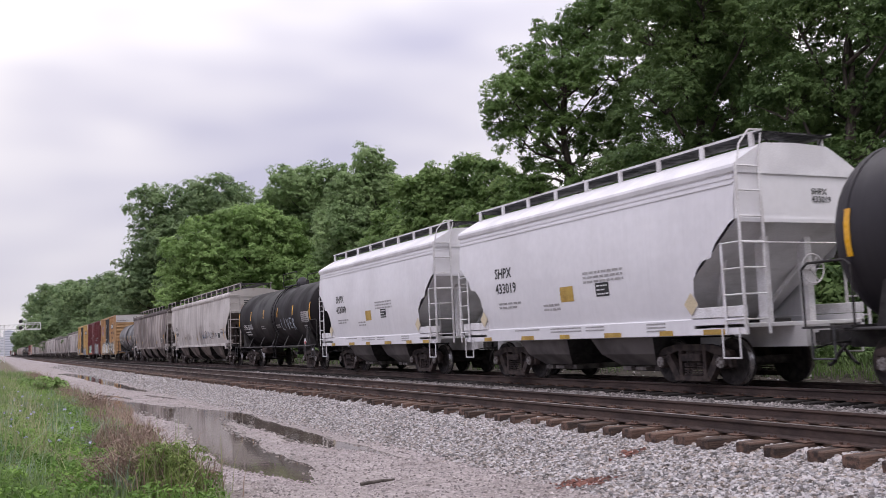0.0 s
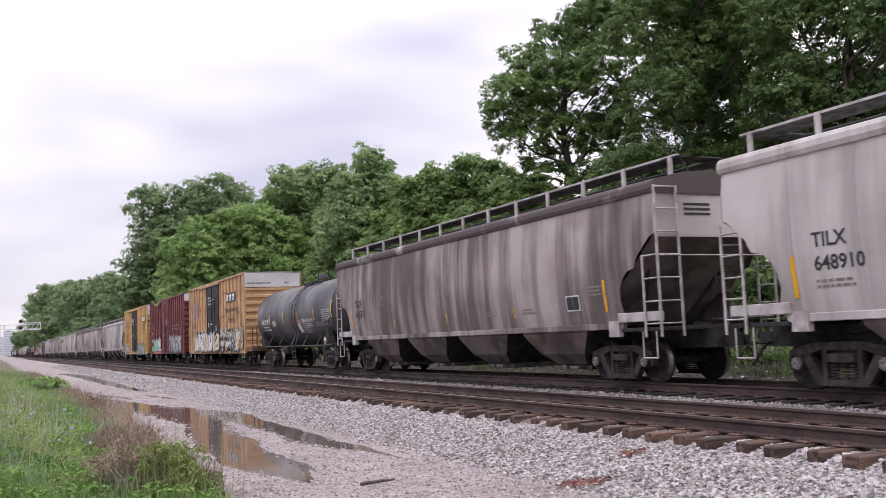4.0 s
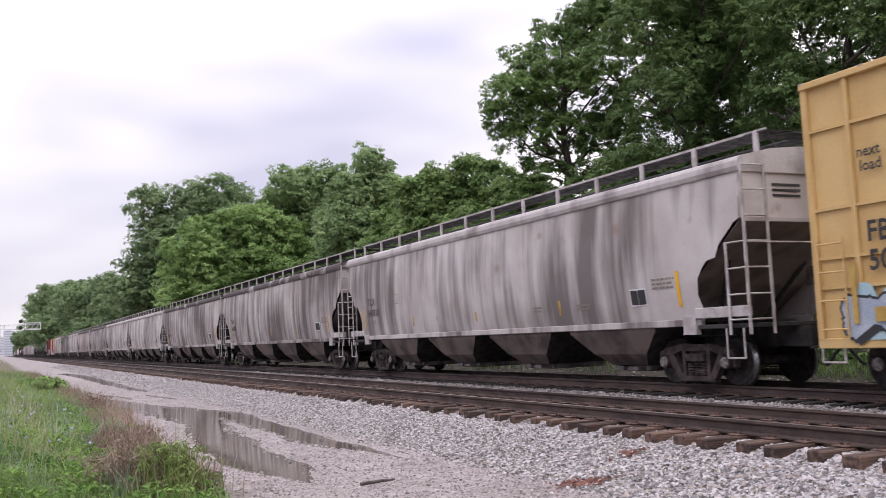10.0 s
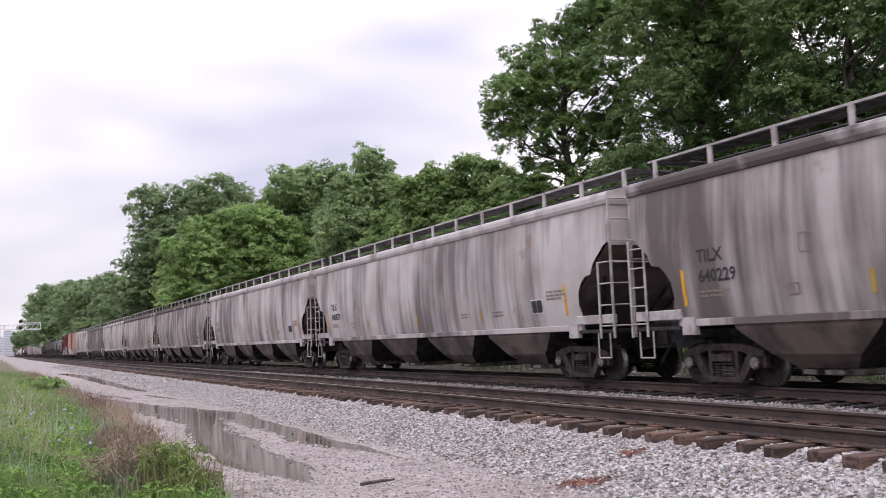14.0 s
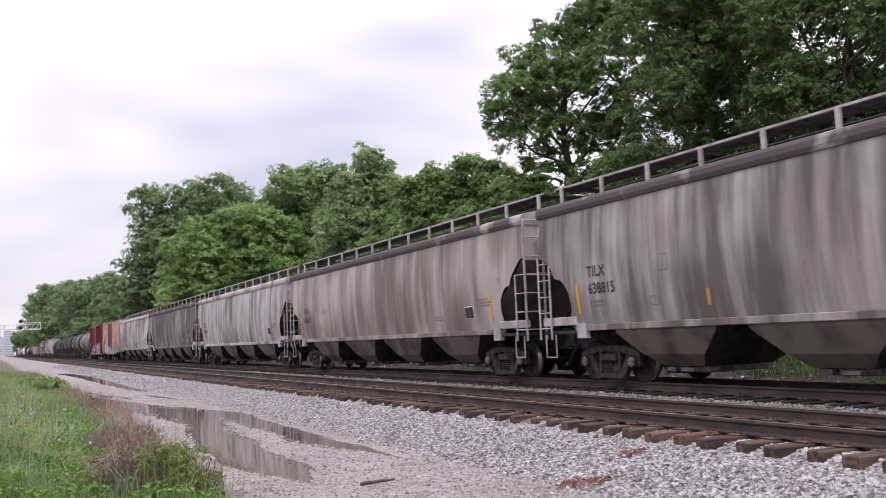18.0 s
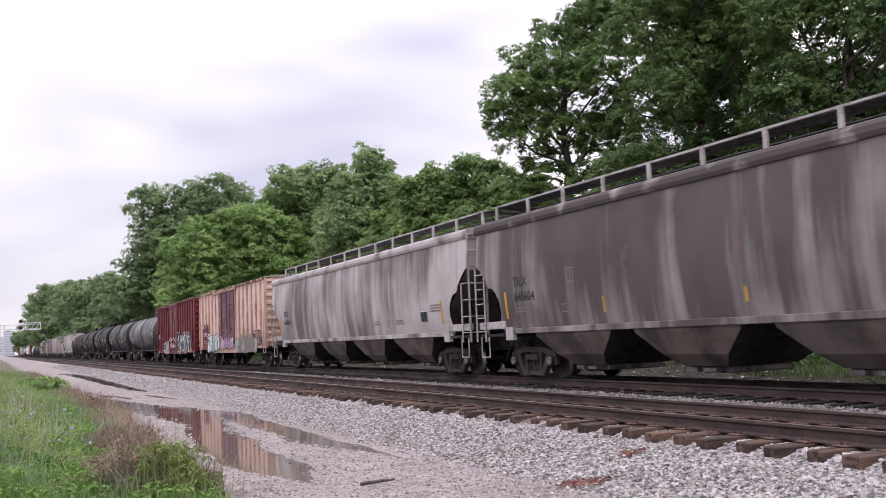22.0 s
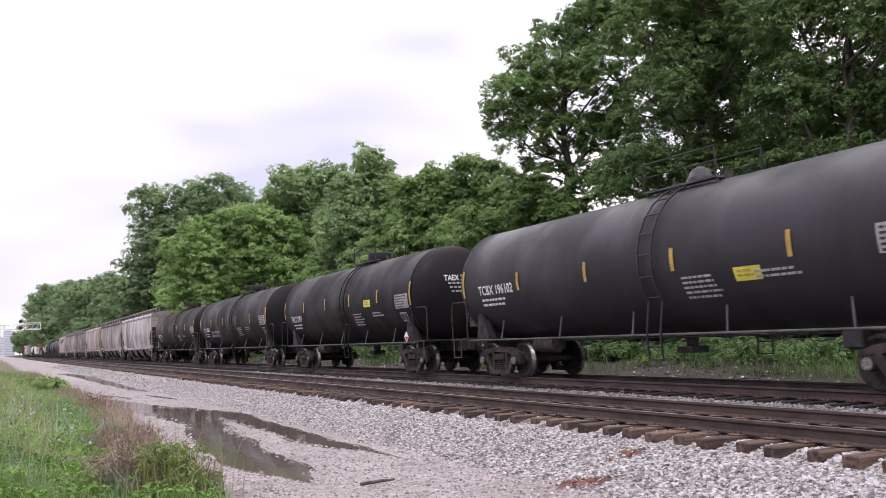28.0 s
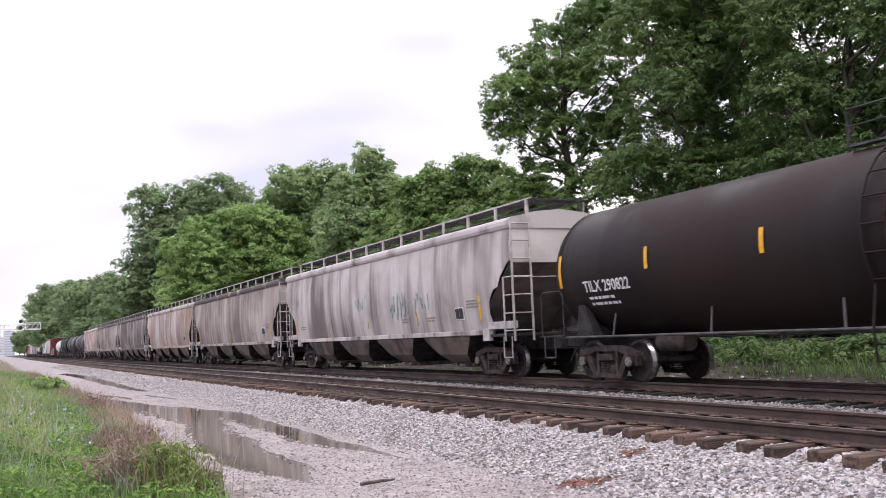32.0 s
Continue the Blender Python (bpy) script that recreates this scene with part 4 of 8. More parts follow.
    low.tube([(-0.45, -h + 2, 0.95), (-0.45, h - 2, 0.95)], 0.02)
    part("brake_pipe", low, UNDER, car)
    brake_wheel(car, -h + 0.15, -1, 1.75, 0.4, INK_D)
    add_trucks(car, length - 3.6)
    add_couplers(car, h + 0.35)
    return car


def dress_tank(car, length, radius, centre, mark, seed, stripes=6, placard=None, amber=AMBER, panel=True, ink=INK_W, end_tall=0.75, extra_bars=True, mark_z=None, hazard=False, strip_low=-0.15):
    sk = Skin(-1, centre=centre, radius=radius)
    h = length / 2
    head = radius * 0.46
    mz = centre - 0.50 if mark_z is None else mark_z
    if mark:
        sh = Shape()
        sk.text(sh, mark, h - head - (0.86 if mark_z == 2.12 else 0.95), mz, 0.25, squeeze=0.92)
        part("reporting_mark", sh, ink, car, "white letters and figures")
        sh = Shape()
        sk.bars(sh, h - head - 1.05, mz - 0.17, 1.3, 2, 0.06, 0.07, seed)
        part("weight_block", sh, ink, car)
    if mark:
        sh = Shape()
        dish = lambda x, z: -(h - head + head * math.sqrt(max(0.05, 1 - (x * x + (z - centre) ** 2) / radius ** 2))) - 0.012
        v, f = letter_mesh(mark, 0.18)
        sh.add([(q[0] * 0.8 - 0.62, dish(q[0] * 0.8 - 0.62, centre + 0.38 + q[1]), centre + 0.38 + q[1]) for q in v], f)
        part("end_mark", sh, ink, car, "white letters on the tank end")
        sh = Shape()
        for k in range(3):
            z, x0 = centre + 0.26 - 0.13 * k, -0.5 + 0.05 * k
            for j in range(7):
                xa, xb = x0 + 0.14 * j, x0 + 0.14 * j + 0.10
                sh.add([(xa, dish(xa, z), z), (xb, dish(xb, z), z), (xb, dish(xb, z + 0.06), z + 0.06), (xa, dish(xa, z + 0.06), z + 0.06)], [(0, 1, 2, 3)])
        part("end_data_block", sh, INK_G, car, "rows of small pale lettering")
    if extra_bars:
        sh = Shape()
        sk.bars(sh, -1.75, centre - 0.48, 1.1, 5, 0.045, 0.05, seed + 3)
        part("data_block", sh, INK_G, car, "rows of small pale lettering")
        sh = Shape()
        sk.bars(sh, -3.7, centre - 0.5, 1.1, 2, 0.045, 0.05, seed + 4)
        part("data_block", sh, INK_G, car, "rows of small pale lettering")
    if panel:
        sh = Shape()
        y = -h + head + 1.25
        sk.rect(sh, y, y - 1.1, centre - 0.42, centre + 0.04)
        pn = part("test_panel", sh, INK_G, car, "pale stencilled panel of unreadable rows")
        sh = Shape()
        for k in range(5):
            sk.bars(sh, y - 0.06, centre - 0.05 - 0.085 * k, 0.98, 1, 0.04, 0.05, seed + k, 0.012)
        part("panel_print", sh, INK, pn)
        sh = Shape()
        sk.rect(sh, y - 0.2, y - 0.75, centre - 0.85, centre - 0.55)
        bx = part("stencil_box", sh, INK_G, car)
        sh = Shape()
        sk.rect(sh, y - 0.24, y - 0.46, centre - 0.81, centre - 0.59, 0.012)
        sk.rect(sh, y - 0.5, y - 0.71, centre - 0.81, centre - 0.59, 0.012)
        part("box_fill", sh, INK, bx)
    for k in range(stripes):
        y = h - head - 0.02 - (length - 2 * head - 0.02) * k / (stripes - 1)
        sh = Shape()
        tall = end_tall if k in (0, stripes - 1) else 0.45
        z0 = centre - 0.35 if k in (0, stripes - 1) else centre + strip_low
        sk.rect(sh, y, y - 0.11, z0, z0 + tall, 0.016)
        part("reflector", sh, amber, car, "amber reflective strip")
    if placard:
        sh = Shape()
        pz = centre + placard[1]
        sk.rect(sh, placard[0], placard[0] - 0.66, pz, pz + 0.25)
        pl = part("placard", sh, PLACARD, car, "yellow warning label")
        sh = Shape()
        sk.bars(sh, placard[0] - 0.08, pz + 0.16, 0.5, 2, 0.04, 0.04, seed + 9, 0.012)
        part("placard_print", sh, AMBER_D, pl)
    if not hazard:
        return sk
    sh = Shape()
    y = -h + 1.35
    sh.add([(-1.46, y, 1.02), (-1.46, y - 0.19, 1.21), (-1.46, y, 1.4), (-1.46, y + 0.19, 1.21)], [(0, 1, 2, 3)])
    dp = part("hazard_placard", sh, INK_W, car, "small white and red hazard diamond")
    sh = Shape()
    sh.add([(-1.465, y - 0.02, 1.06), (-1.465, y - 0.15, 1.21), (-1.465, y + 0.15, 1.21)], [(0, 1, 2)])
    part("diamond_red", sh, RED_P, dp)
    return sk


# ---- box car ----
def make_boxcar(length, eave, peak, bottom, half, paint, trim, door_paint, door_y0, door_y1, posts, rails, band, end_paint, sliding_ribs, drop=0.0, words="EXCESS HEIGHT CAR"):
    car = new("box_car")
    h = length / 2
    x0 = half - 0.07
    for s in (-1, 1):
        for a, b, nm in ((door_y1, h, 1), (-h, door_y0, 2)):
            sh = Shape()
            sh.box(min(s * x0, s * (x0 - 0.05)), max(s * x0, s * (x0 - 0.05)), a, b, bottom + 0.12, eave)
            wall = part("side_wall", sh, paint, car)
            k = posts
            for i in range(k + 1):
                y = a + (b - a) * i / k
                wide = 0.11 if i in (0, k) else 0.045
                yy0, yy1 = max(a, y - wide), min(b, y + wide)
                ps = Shape()
                ps.bevel_box(min(s * (x0 + 0.002), s * half), max(s * (x0 + 0.002), s * half), yy0, yy1, bottom + 0.125, eave - 0.01, 0.012)
                part("side_post", ps, trim, wall)
            for z in rails:
                rs = Shape()
                rs.box(min(s * (x0 + 0.002), s * (half - 0.02)), max(s * (x0 + 0.002), s * (half - 0.02)), a + 0.02, b - 0.02, z - 0.025, z + 0.025)
                part("side_girt", rs, trim, wall)
        sl = Shape()
        sl.bevel_box(min(s * (half - 0.14), s * (half - 0.005)), max(s * (half - 0.14), s * (half - 0.005)), -h, h, bottom, bottom + 0.16, 0.012)
        if drop:
            sl.prism([(-h * 0.62, bottom + 0.02), (-h * 0.52, bottom - drop), (h * 0.52, bottom - drop), (h * 0.62, bottom + 0.02)], "x", min(s * (half - 0.1), s * (half - 0.03)), max(s * (half - 0.1), s * (half - 0.03)))
        part("side_sill", sl, trim, car)
        tp = Shape()
        tp.bevel_box(min(s * (half - 0.12), s * (half + 0.03)), max(s * (half - 0.12), s * (half + 0.03)), -h, h, eave - 0.06, eave + 0.05, 0.012)
        part("eave_rail", tp, trim, car)
        dr = Shape()
        xd = half + 0.01
        dr.bevel_box(min(s * x0, s * xd), max(s * x0, s * xd), door_y0, door_y1, bottom + 0.28, eave - 0.16, 0.012)
        door = part("door", dr, door_paint, car)
        for i in range(sliding_ribs + 1):
            z = bottom + 0.32 + (eave - bottom - 0.54) * i / sliding_ribs
            rb = Shape()
            rb.bevel_box(min(s * xd, s * (xd + 0.035)), max(s * xd, s * (xd + 0.035)), door_y0 + 0.04, door_y1 - 0.04, z - 0.03, z + 0.03, 0.01)
            part("door_rib", rb, door_paint, door)
        for y in (door_y0 + 0.06, (door_y0 * 0.42 + door_y1 * 0.58), door_y1 - 0.06):
            rod = Shape()
            rod.box(min(s * xd, s * (xd + 0.045)), max(s * xd, s * (xd + 0.045)), y - 0.03, y + 0.03, bottom + 0.3, eave - 0.2)
            part("door_stile", rod, door_paint, door)
        bar = Shape()
        yl = door_y0 * 0.7 + door_y1 * 0.3
        bar.cyl((s * (xd + 0.06), yl, bottom + 0.4), (s * (xd + 0.06), yl, eave - 0.9), 0.022, 0.022, 6)
        bar.box(min(s * xd, s * (xd + 0.08)), max(s * xd, s * (xd + 0.08)), yl - 0.12, yl + 0.12, bottom + 1.1, bottom + 1.2)
        part("lock_rod", bar, door_paint, door)
        trk = Shape()
        trk.box(min(s * half, s * (half + 0.06)), max(s * half, s * (half + 0.06)), door_y0 - 0.3, door_y1 + (0.3 if drop else 2.6), bottom + 0.18, bottom + 0.25)
        part("door_track", trk, trim, car)
        trk = Shape()
        trk.box(min(s * half, s * (half + 0.05)), max(s * half, s * (half + 0.05)), door_y0 - 0.3, door_y1 + 2.6, eave - 0.15, eave - 0.07)
        part("door_track", trk, trim, car)
        for d in (-1, 1):
            st = Shape()
            st.tube([(s * (half - 0.02), d * (h - 0.06), bottom + 0.1), (s * (half - 0.02), d * (h - 0.06), bottom - 0.22), (s * (half - 0.02), d * (h - 0.5), bottom - 0.22), (s * (half - 0.02), d * (h - 0.5), bottom + 0.1)], 0.018)
            part("stirrup_step", st, LADDER, car)
            ld = Shape()
            for y in (h - 0.16, h - 0.66):
                ld.tube([(s * (half + 0.05), d * y, bottom + 0.15), (s * (half + 0.05), d * y, bottom + 1.75)], 0.018)
            for k in range(4):
                z = bottom + 0.3 + 0.45 * k
                ld.tube([(s * (half + 0.05), d * (h - 0.16), z), (s * (half + 0.05), d * (h - 0.66), z)], 0.016)
            part("side_ladder", ld, trim, car)
    for d in (-1, 1):
        sh = Shape()
        pts = []
        ribs = 9
        z = bottom + 0.1
        dz = (eave - band - bottom - 0.1) / ribs
        for i in range(ribs):
            zz = z + dz * i
            pts += [(h - 0.09, zz), (h - 0.09, zz + dz * 0.42), (h - 0.0, zz + dz * 0.55), (h - 0.0, zz + dz * 0.85)]
        pts += [(h - 0.09, z + dz * ribs), (h - 0.09, eave)]
        for (ya, za), (yb, zb) in zip(pts, pts[1:]):
            sh.add([(-half + 0.05, d * ya, za), (half - 0.05, d * ya, za), (half - 0.05, d * yb, zb), (-half + 0.05, d * yb, zb)], [(0, 1, 2, 3)])
        sh.prism([(-half + 0.05, eave - 0.02), (half - 0.05, eave - 0.02), (0.3, peak - 0.02), (-0.3, peak - 0.02)], "y", d * (h - 0.1), d * (h - 0.05))
        end = part("end_wall", sh, end_paint, car)
        for s in (-1, 1):
            cp = Shape()
            cp.bevel_box(min(s * (half - 0.09), s * (half - 0.012)), max(s * (half - 0.09), s * (half - 0.012)), min(d * (h - 0.12), d * (h + 0.01)), max(d * (h - 0.12), d * (h + 0.01)), bottom + 0.05, eave + 0.02, 0.012)
            part("corner_post", cp, trim, end)
        if band:
            bd = Shape()
            bd.prism([(-half + 0.06, eave - band), (half - 0.06, eave - band), (half - 0.06, eave), (0.3, peak), (-0.3, peak), (-half + 0.06, eave)], "y", d * (h - 0.085), d * (h + 0.005))
            bn = part("end_band", bd, WHITE_END, end, "white painted band across the top")
            if words:
                tx = Shape()
                v, f = letter_mesh(words, 0.085)
                tx.add([((-1.38 + q[0] * 1.15) * (1 if d < 0 else -1), d * (h + 0.012), eave - band + 0.17 + q[1]) for q in v], f)
                part("height_warning", tx, INK_D, bn)
                tx = Shape()
                v, f = letter_mesh("FBOX", 0.10)
                tx.add([((0.62 + q[0]) * (1 if d < 0 else -1), d * (h + 0.012), eave - band + 0.17 + q[1]) for q in v], f)
                part("end_mark", tx, INK_D, bn)
        pf = Shape()
        pf.box(-1.1, 1.1, min(d * h, d * (h + 0.35)), max(d * h, d * (h + 0.35)), bottom + 0.30, bottom + 0.34)
        pf.tube([(-1.3, d * (h + 0.08), bottom + 0.1), (-1.3, d * (h + 0.08), bottom + 1.9)], 0.018)
        pf.tube([(-0.85, d * (h + 0.08), bottom + 0.1), (-0.85, d * (h + 0.08), bottom + 1.9)], 0.018)
        for k in range(5):
            pf.tube([(-1.3, d * (h + 0.08), bottom + 0.2 + 0.4 * k), (-0.85, d * (h + 0.08), bottom + 0.2 + 0.4 * k)], 0.016)
        pf.tube([(-0.7, d * (h + 0.1), bottom + 1.75), (1.2, d * (h + 0.1), bottom + 1.75)], 0.018)
        part("end_ladder", pf, trim, car)
    rf = Shape()
    rf.loft([[(-half - 0.02, y, eave + 0.03), (-0.3, y, peak), (0.3, y, peak), (half + 0.02, y, eave + 0.03)] for y in (-h - 0.02, h + 0.02)], caps=True, closed=True)
    roof = part("roof", rf, ROOF_STEEL, car)
    n = int(length / 1.2)
    for k in range(n + 1):
        y = -h + 0.05 + (length - 0.1) * k / n
        rb = Shape()
        rb.loft([[(-half - 0.03, yy, eave + 0.02), (-0.3, yy, peak + 0.0), (0.3, yy, peak), (half + 0.03, yy, eave + 0.02), (half + 0.03, yy, eave + 0.06), (0.3, yy, peak + 0.045), (-0.3, yy, peak + 0.045), (-half - 0.03, yy, eave + 0.06)] for yy in (y - 0.035, y + 0.035)])
        part("roof_rib", rb, ROOF_STEEL, roof)
    uf = Shape()
    uf.box(-0.32, 0.32, -h - 0.2, h + 0.2, 0.70, 1.0)
    for y in np.linspace(-h + 1.5, h - 1.5, 8):
        uf.box(-half + 0.15, half - 0.15, y - 0.06, y + 0.06, 0.78, 0.98)
    uf.box(-half + 0.12, half - 0.12, -h + 0.1, h - 0.1, 0.98, 1.06)
    uf.cyl((-0.7, -1.6, 0.72), (-0.7, -0.6, 0.72), 0.2, 0.2, 12)
    uf.box(-1.0, -0.6, 0.8, 1.3, 0.5, 0.85)
    uf.tube([(-0.5, -h + 2.6, 0.6), (-0.5, h - 2.6, 0.6)], 0.02)
    part("underframe", uf, UNDER, car)
    brake_wheel(car, -h + 0.0, -1, bottom + 1.55, 0.75, trim)
    add_trucks(car, length - 3.2)
    add_couplers(car, h + 0.55)
    return car


# ---- the ground ----
def smooth_step(a, b, x):
    t = np.clip((x - a) / (b - a), 0, 1)
    return t * t * (3 - 2 * t)


POOLS = [  # arms of the puddles: rows of x, y, half width
    ((3.7, 34.0, 0.25), (3.95, 30.0, 0.65), (4.4, 27.0, 0.95), (4.7, 25.0, 1.0), (4.7, 23.6, 0.8)),
    ((4.5, 24.0, 0.7), (4.25, 21.5, 0.52), (3.85, 18.5, 0.5), (3.6, 16.0, 0.5), (3.55, 14.0, 0.52), (3.55, 12.9, 0.42), (3.5, 12.3, 0.28)),
    ((5.3, 25.0, 0.5), (5.25, 22.0, 0.4), (5.2, 19.0, 0.36), (5.1, 16.5, 0.36), (5.15, 15.0, 0.3), (5.35, 13.8, 0.1)),
    ((5.0, 84.0, 0.5), (5.6, 70.0, 0.6), (5.45, 50.0, 0.42), (5.55, 41.0, 0.22)),
    ((3.9, 38.0, 0.3), (4.3, 36.0, 0.2)), ((5.2, 36.5, 0.2), (5.5, 33.5, 0.15)),
]
WATER_Z = -0.575


def wobble(x, y):
    return (np.sin(1.7 * x + 0.9 * y) + np.sin(2.9 * x - 1.3 * y + 1.0) + np.sin(0.53 * y + 0.4) + np.sin(4.3 * x + 2.1 * y)) / 4


def pool_depth(x, y):
    d = np.zeros_like(x)
    ragged = 0.20 * wobble(x * 2.2, y * 1.3) + 0.20 * wobble(x * 7.1 + 1, y * 3.3) + 0.16 * wobble(x * 15.3, y * 6.1 + 2)
    for arm in POOLS:
        ay = np.array([q[1] for q in arm])
        order = np.argsort(ay)
        ax, aw = np.array([q[0] for q in arm])[order], np.array([q[2] for q in arm])[order]
        ay = ay[order]
        r = np.abs(x - np.interp(y, ay, ax)) / np.interp(y, ay, aw) + np.maximum(0, np.maximum(ay[0] - y, y - ay[-1])) * 0.7
        d = np.maximum(d, smooth_step(1.25, 0.55, r + ragged))
    return d


def ground_z(x, y):
    road = -0.55 + 0.012 * wobble(x, y) + 0.006 * wobble(3.1 * x, 2.7 * y) + 0.006 * wobble(9.7 * x, 5.3 * y)
    z = road - 0.075 * pool_depth(x, y)
    z = z + smooth_step(3.0, 0.3, x + 0.12 * wobble(x, y * 0.6)) * (0.16 + 0.05 * wobble(0.7 * x, 0.7 * y)) + smooth_step(1.2, -2.0, x) * 0.30
    foot = 6.0 + 0.12 * wobble(0.3 * x, 0.5 * y)
    z = z + (-0.32 - z) * smooth_step(0, 1, (x - foot) / 1.45)
    z = z + 0.085 * smooth_step(7.6, 8.0, x)
    far = smooth_step(15.3, 17.6, x)
    z = z + far * (-0.22 + 0.10 * wobble(0.6 * x, 0.6 * y)) + smooth_step(18.5, 30, x) * 0.5
    z = z + smooth_step(15.9, 18.4, x) * smooth_step(23.0, 20.6, x) * (0.62 + 0.12 * wobble(0.5 * x, 0.7 * y)) * smooth_step(140, 70, y)
    return z


def steps(a, b, near, grow):
    out, s = [a], near
    while out[-1] < b:
        out.append(out[-1] + s)
        s *= grow
    return out


def ground_material():
    """Gravel, road mud, verge soil and woodland floor by where they lie across the line."""
    m = mat("ground_gravel", (0.385, 0.34, 0.34), (0.27, 0.235, 0.232), 0.85, scale=1.1, fine=14, bump=0.8, bump_scale=26, low=0.35, high=0.68)
    n, l = m.node_tree.nodes, m.node_tree.links
    bs = n["Principled BSDF"]
    base = bs.inputs["Base Color"].links[0].from_socket
    co = n.new("ShaderNodeTexCoord")
    sep = n.new("ShaderNodeSeparateXYZ")
    l.new(co.outputs["Object"], sep.inputs[0])
    vor = n.new("ShaderNodeTexVoronoi")
    vor.inputs["Scale"].default_value = 26
    l.new(co.outputs["Object"], vor.inputs[0])
    cell = n.new("ShaderNodeMapRange")
    cell.inputs[3].default_value, cell.inputs[4].default_value = 0.55, 1.35
    sc = n.new("ShaderNodeSeparateColor")
    l.new(vor.outputs["Color"], sc.inputs[0])
    l.new(sc.outputs[0], cell.inputs[0])
    mul = n.new("ShaderNodeMix")
    mul.data_type, mul.blend_type = "RGBA", "MULTIPLY"
    mul.inputs[0].default_value = 0.8
    l.new(base, mul.inputs[6])
    l.new(cell.outputs[0], mul.inputs[7])
    col = mul.outputs[2]
    nz = n.new("ShaderNodeTexNoise")
    nz.inputs["Scale"].default_value = 1.2
    l.new(co.outputs["Object"], nz.inputs[0])
    edge = n.new("ShaderNodeMath")
    edge.operation = "MULTIPLY_ADD"
    edge.inputs[1].default_value = 1.6
    l.new(nz.outputs[0], edge.inputs[0])
    l.new(sep.outputs[0], edge.inputs[2])

    def band(lo, hi, colour, col):
        r = n.new("ShaderNodeMapRange")
        r.inputs[1].default_value, r.inputs[2].default_value = lo, hi
        l.new(edge.outputs[0], r.inputs[0])
        k = n.new("ShaderNodeMix")
        k.data_type = "RGBA"
        k.inputs[7].default_value = (*colour, 1)
        l.new(r.outputs[0], k.inputs[0])
        l.new(col, k.inputs[6])
        return k.outputs[2]

    damp = n.new("ShaderNodeMapRange")
    damp.inputs[1].default_value, damp.inputs[2].default_value = -0.60, -0.535
    damp.inputs[3].default_value, damp.inputs[4].default_value = 0.85, 0.0
    l.new(sep.outputs[2], damp.inputs[0])
    wet = n.new("ShaderNodeMix")
    wet.data_type = "RGBA"
    wet.inputs[7].default_value = (0.20, 0.165, 0.145, 1)
    l.new(damp.outputs[0], wet.inputs[0])
    l.new(col, wet.inputs[6])
    col = wet.outputs[2]
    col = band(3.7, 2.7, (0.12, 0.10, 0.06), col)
    # far track bed: soot and the train's shade in one dark colour
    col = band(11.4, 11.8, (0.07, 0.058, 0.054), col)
    # woodland floor, darkened in colour for the shade of wood and train
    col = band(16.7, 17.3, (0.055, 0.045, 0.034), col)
    l.new(col, bs.inputs["Base Color"])
    rz = n.new("ShaderNodeMapRange")      # damp ground near the water line is glossier
    rz.inputs[1].default_value, rz.inputs[2].default_value = -0.585, -0.545
    rz.inputs[3].default_value, rz.inputs[4].default_value = 0.3, 0.88
    l.new(sep.outputs[2], rz.inputs[0])
    l.new(rz.outputs[0], bs.inputs["Roughness"])
    return m


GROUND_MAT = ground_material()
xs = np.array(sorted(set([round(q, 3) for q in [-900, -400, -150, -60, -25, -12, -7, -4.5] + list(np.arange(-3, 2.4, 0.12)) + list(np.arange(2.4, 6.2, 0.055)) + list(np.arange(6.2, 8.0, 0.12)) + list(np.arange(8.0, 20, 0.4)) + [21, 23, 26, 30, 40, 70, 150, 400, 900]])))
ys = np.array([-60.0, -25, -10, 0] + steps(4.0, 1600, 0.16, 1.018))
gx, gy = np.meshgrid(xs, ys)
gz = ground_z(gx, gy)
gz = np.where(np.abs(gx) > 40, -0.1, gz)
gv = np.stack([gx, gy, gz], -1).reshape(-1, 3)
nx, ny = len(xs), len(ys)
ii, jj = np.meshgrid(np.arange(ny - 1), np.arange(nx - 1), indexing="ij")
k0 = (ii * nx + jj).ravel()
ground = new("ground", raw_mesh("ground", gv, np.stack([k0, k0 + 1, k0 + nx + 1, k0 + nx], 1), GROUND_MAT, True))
tagged(ground, "grey gravel track bed with wet service road and soil verge", "ground", kind="structure")

WATER_MAT = mat("puddle_water", (0.12, 0.097, 0.082), (0.145, 0.118, 0.10), 0.05, scale=0.8, gloss_var=0.02, bump=0.02, bump_scale=5)
WATER_MAT.node_tree.nodes["Principled BSDF"].inputs["IOR"].default_value = 1.6
wsh = Shape()
wsh.add([(2.6, 8, WATER_Z), (6.4, 8, WATER_Z), (6.4, 90, WATER_Z), (2.6, 90, WATER_Z)], [(0, 1, 2, 3)])
puddle = new("water", wsh.mesh("water", WATER_MAT))
tagged(puddle, "muddy brown rain puddles on the gravel road", "puddle", kind="structure")

# ---- tracks ----
RAIL_TOP = mat("rail_head_worn", (0.27, 0.24, 0.23), (0.19, 0.165, 0.155), 0.45, 0.7, scale=3, stretch=(1, 0.1, 1))
RAIL_WEB = mat("rail_web_rust", (0.085, 0.055, 0.045), (0.055, 0.038, 0.034), 0.8, 0.1, scale=4, stretch=(1, 0.3, 1), bump=0.3)
TIE_MAT = mat("tie_weathered_wood", (0.12, 0.07, 0.05), (0.045, 0.032, 0.027), 0.9, scale=2.5, fine=50, bump=0.7, bump_scale=18, stretch=(0.4, 5, 5), shift=0.35)
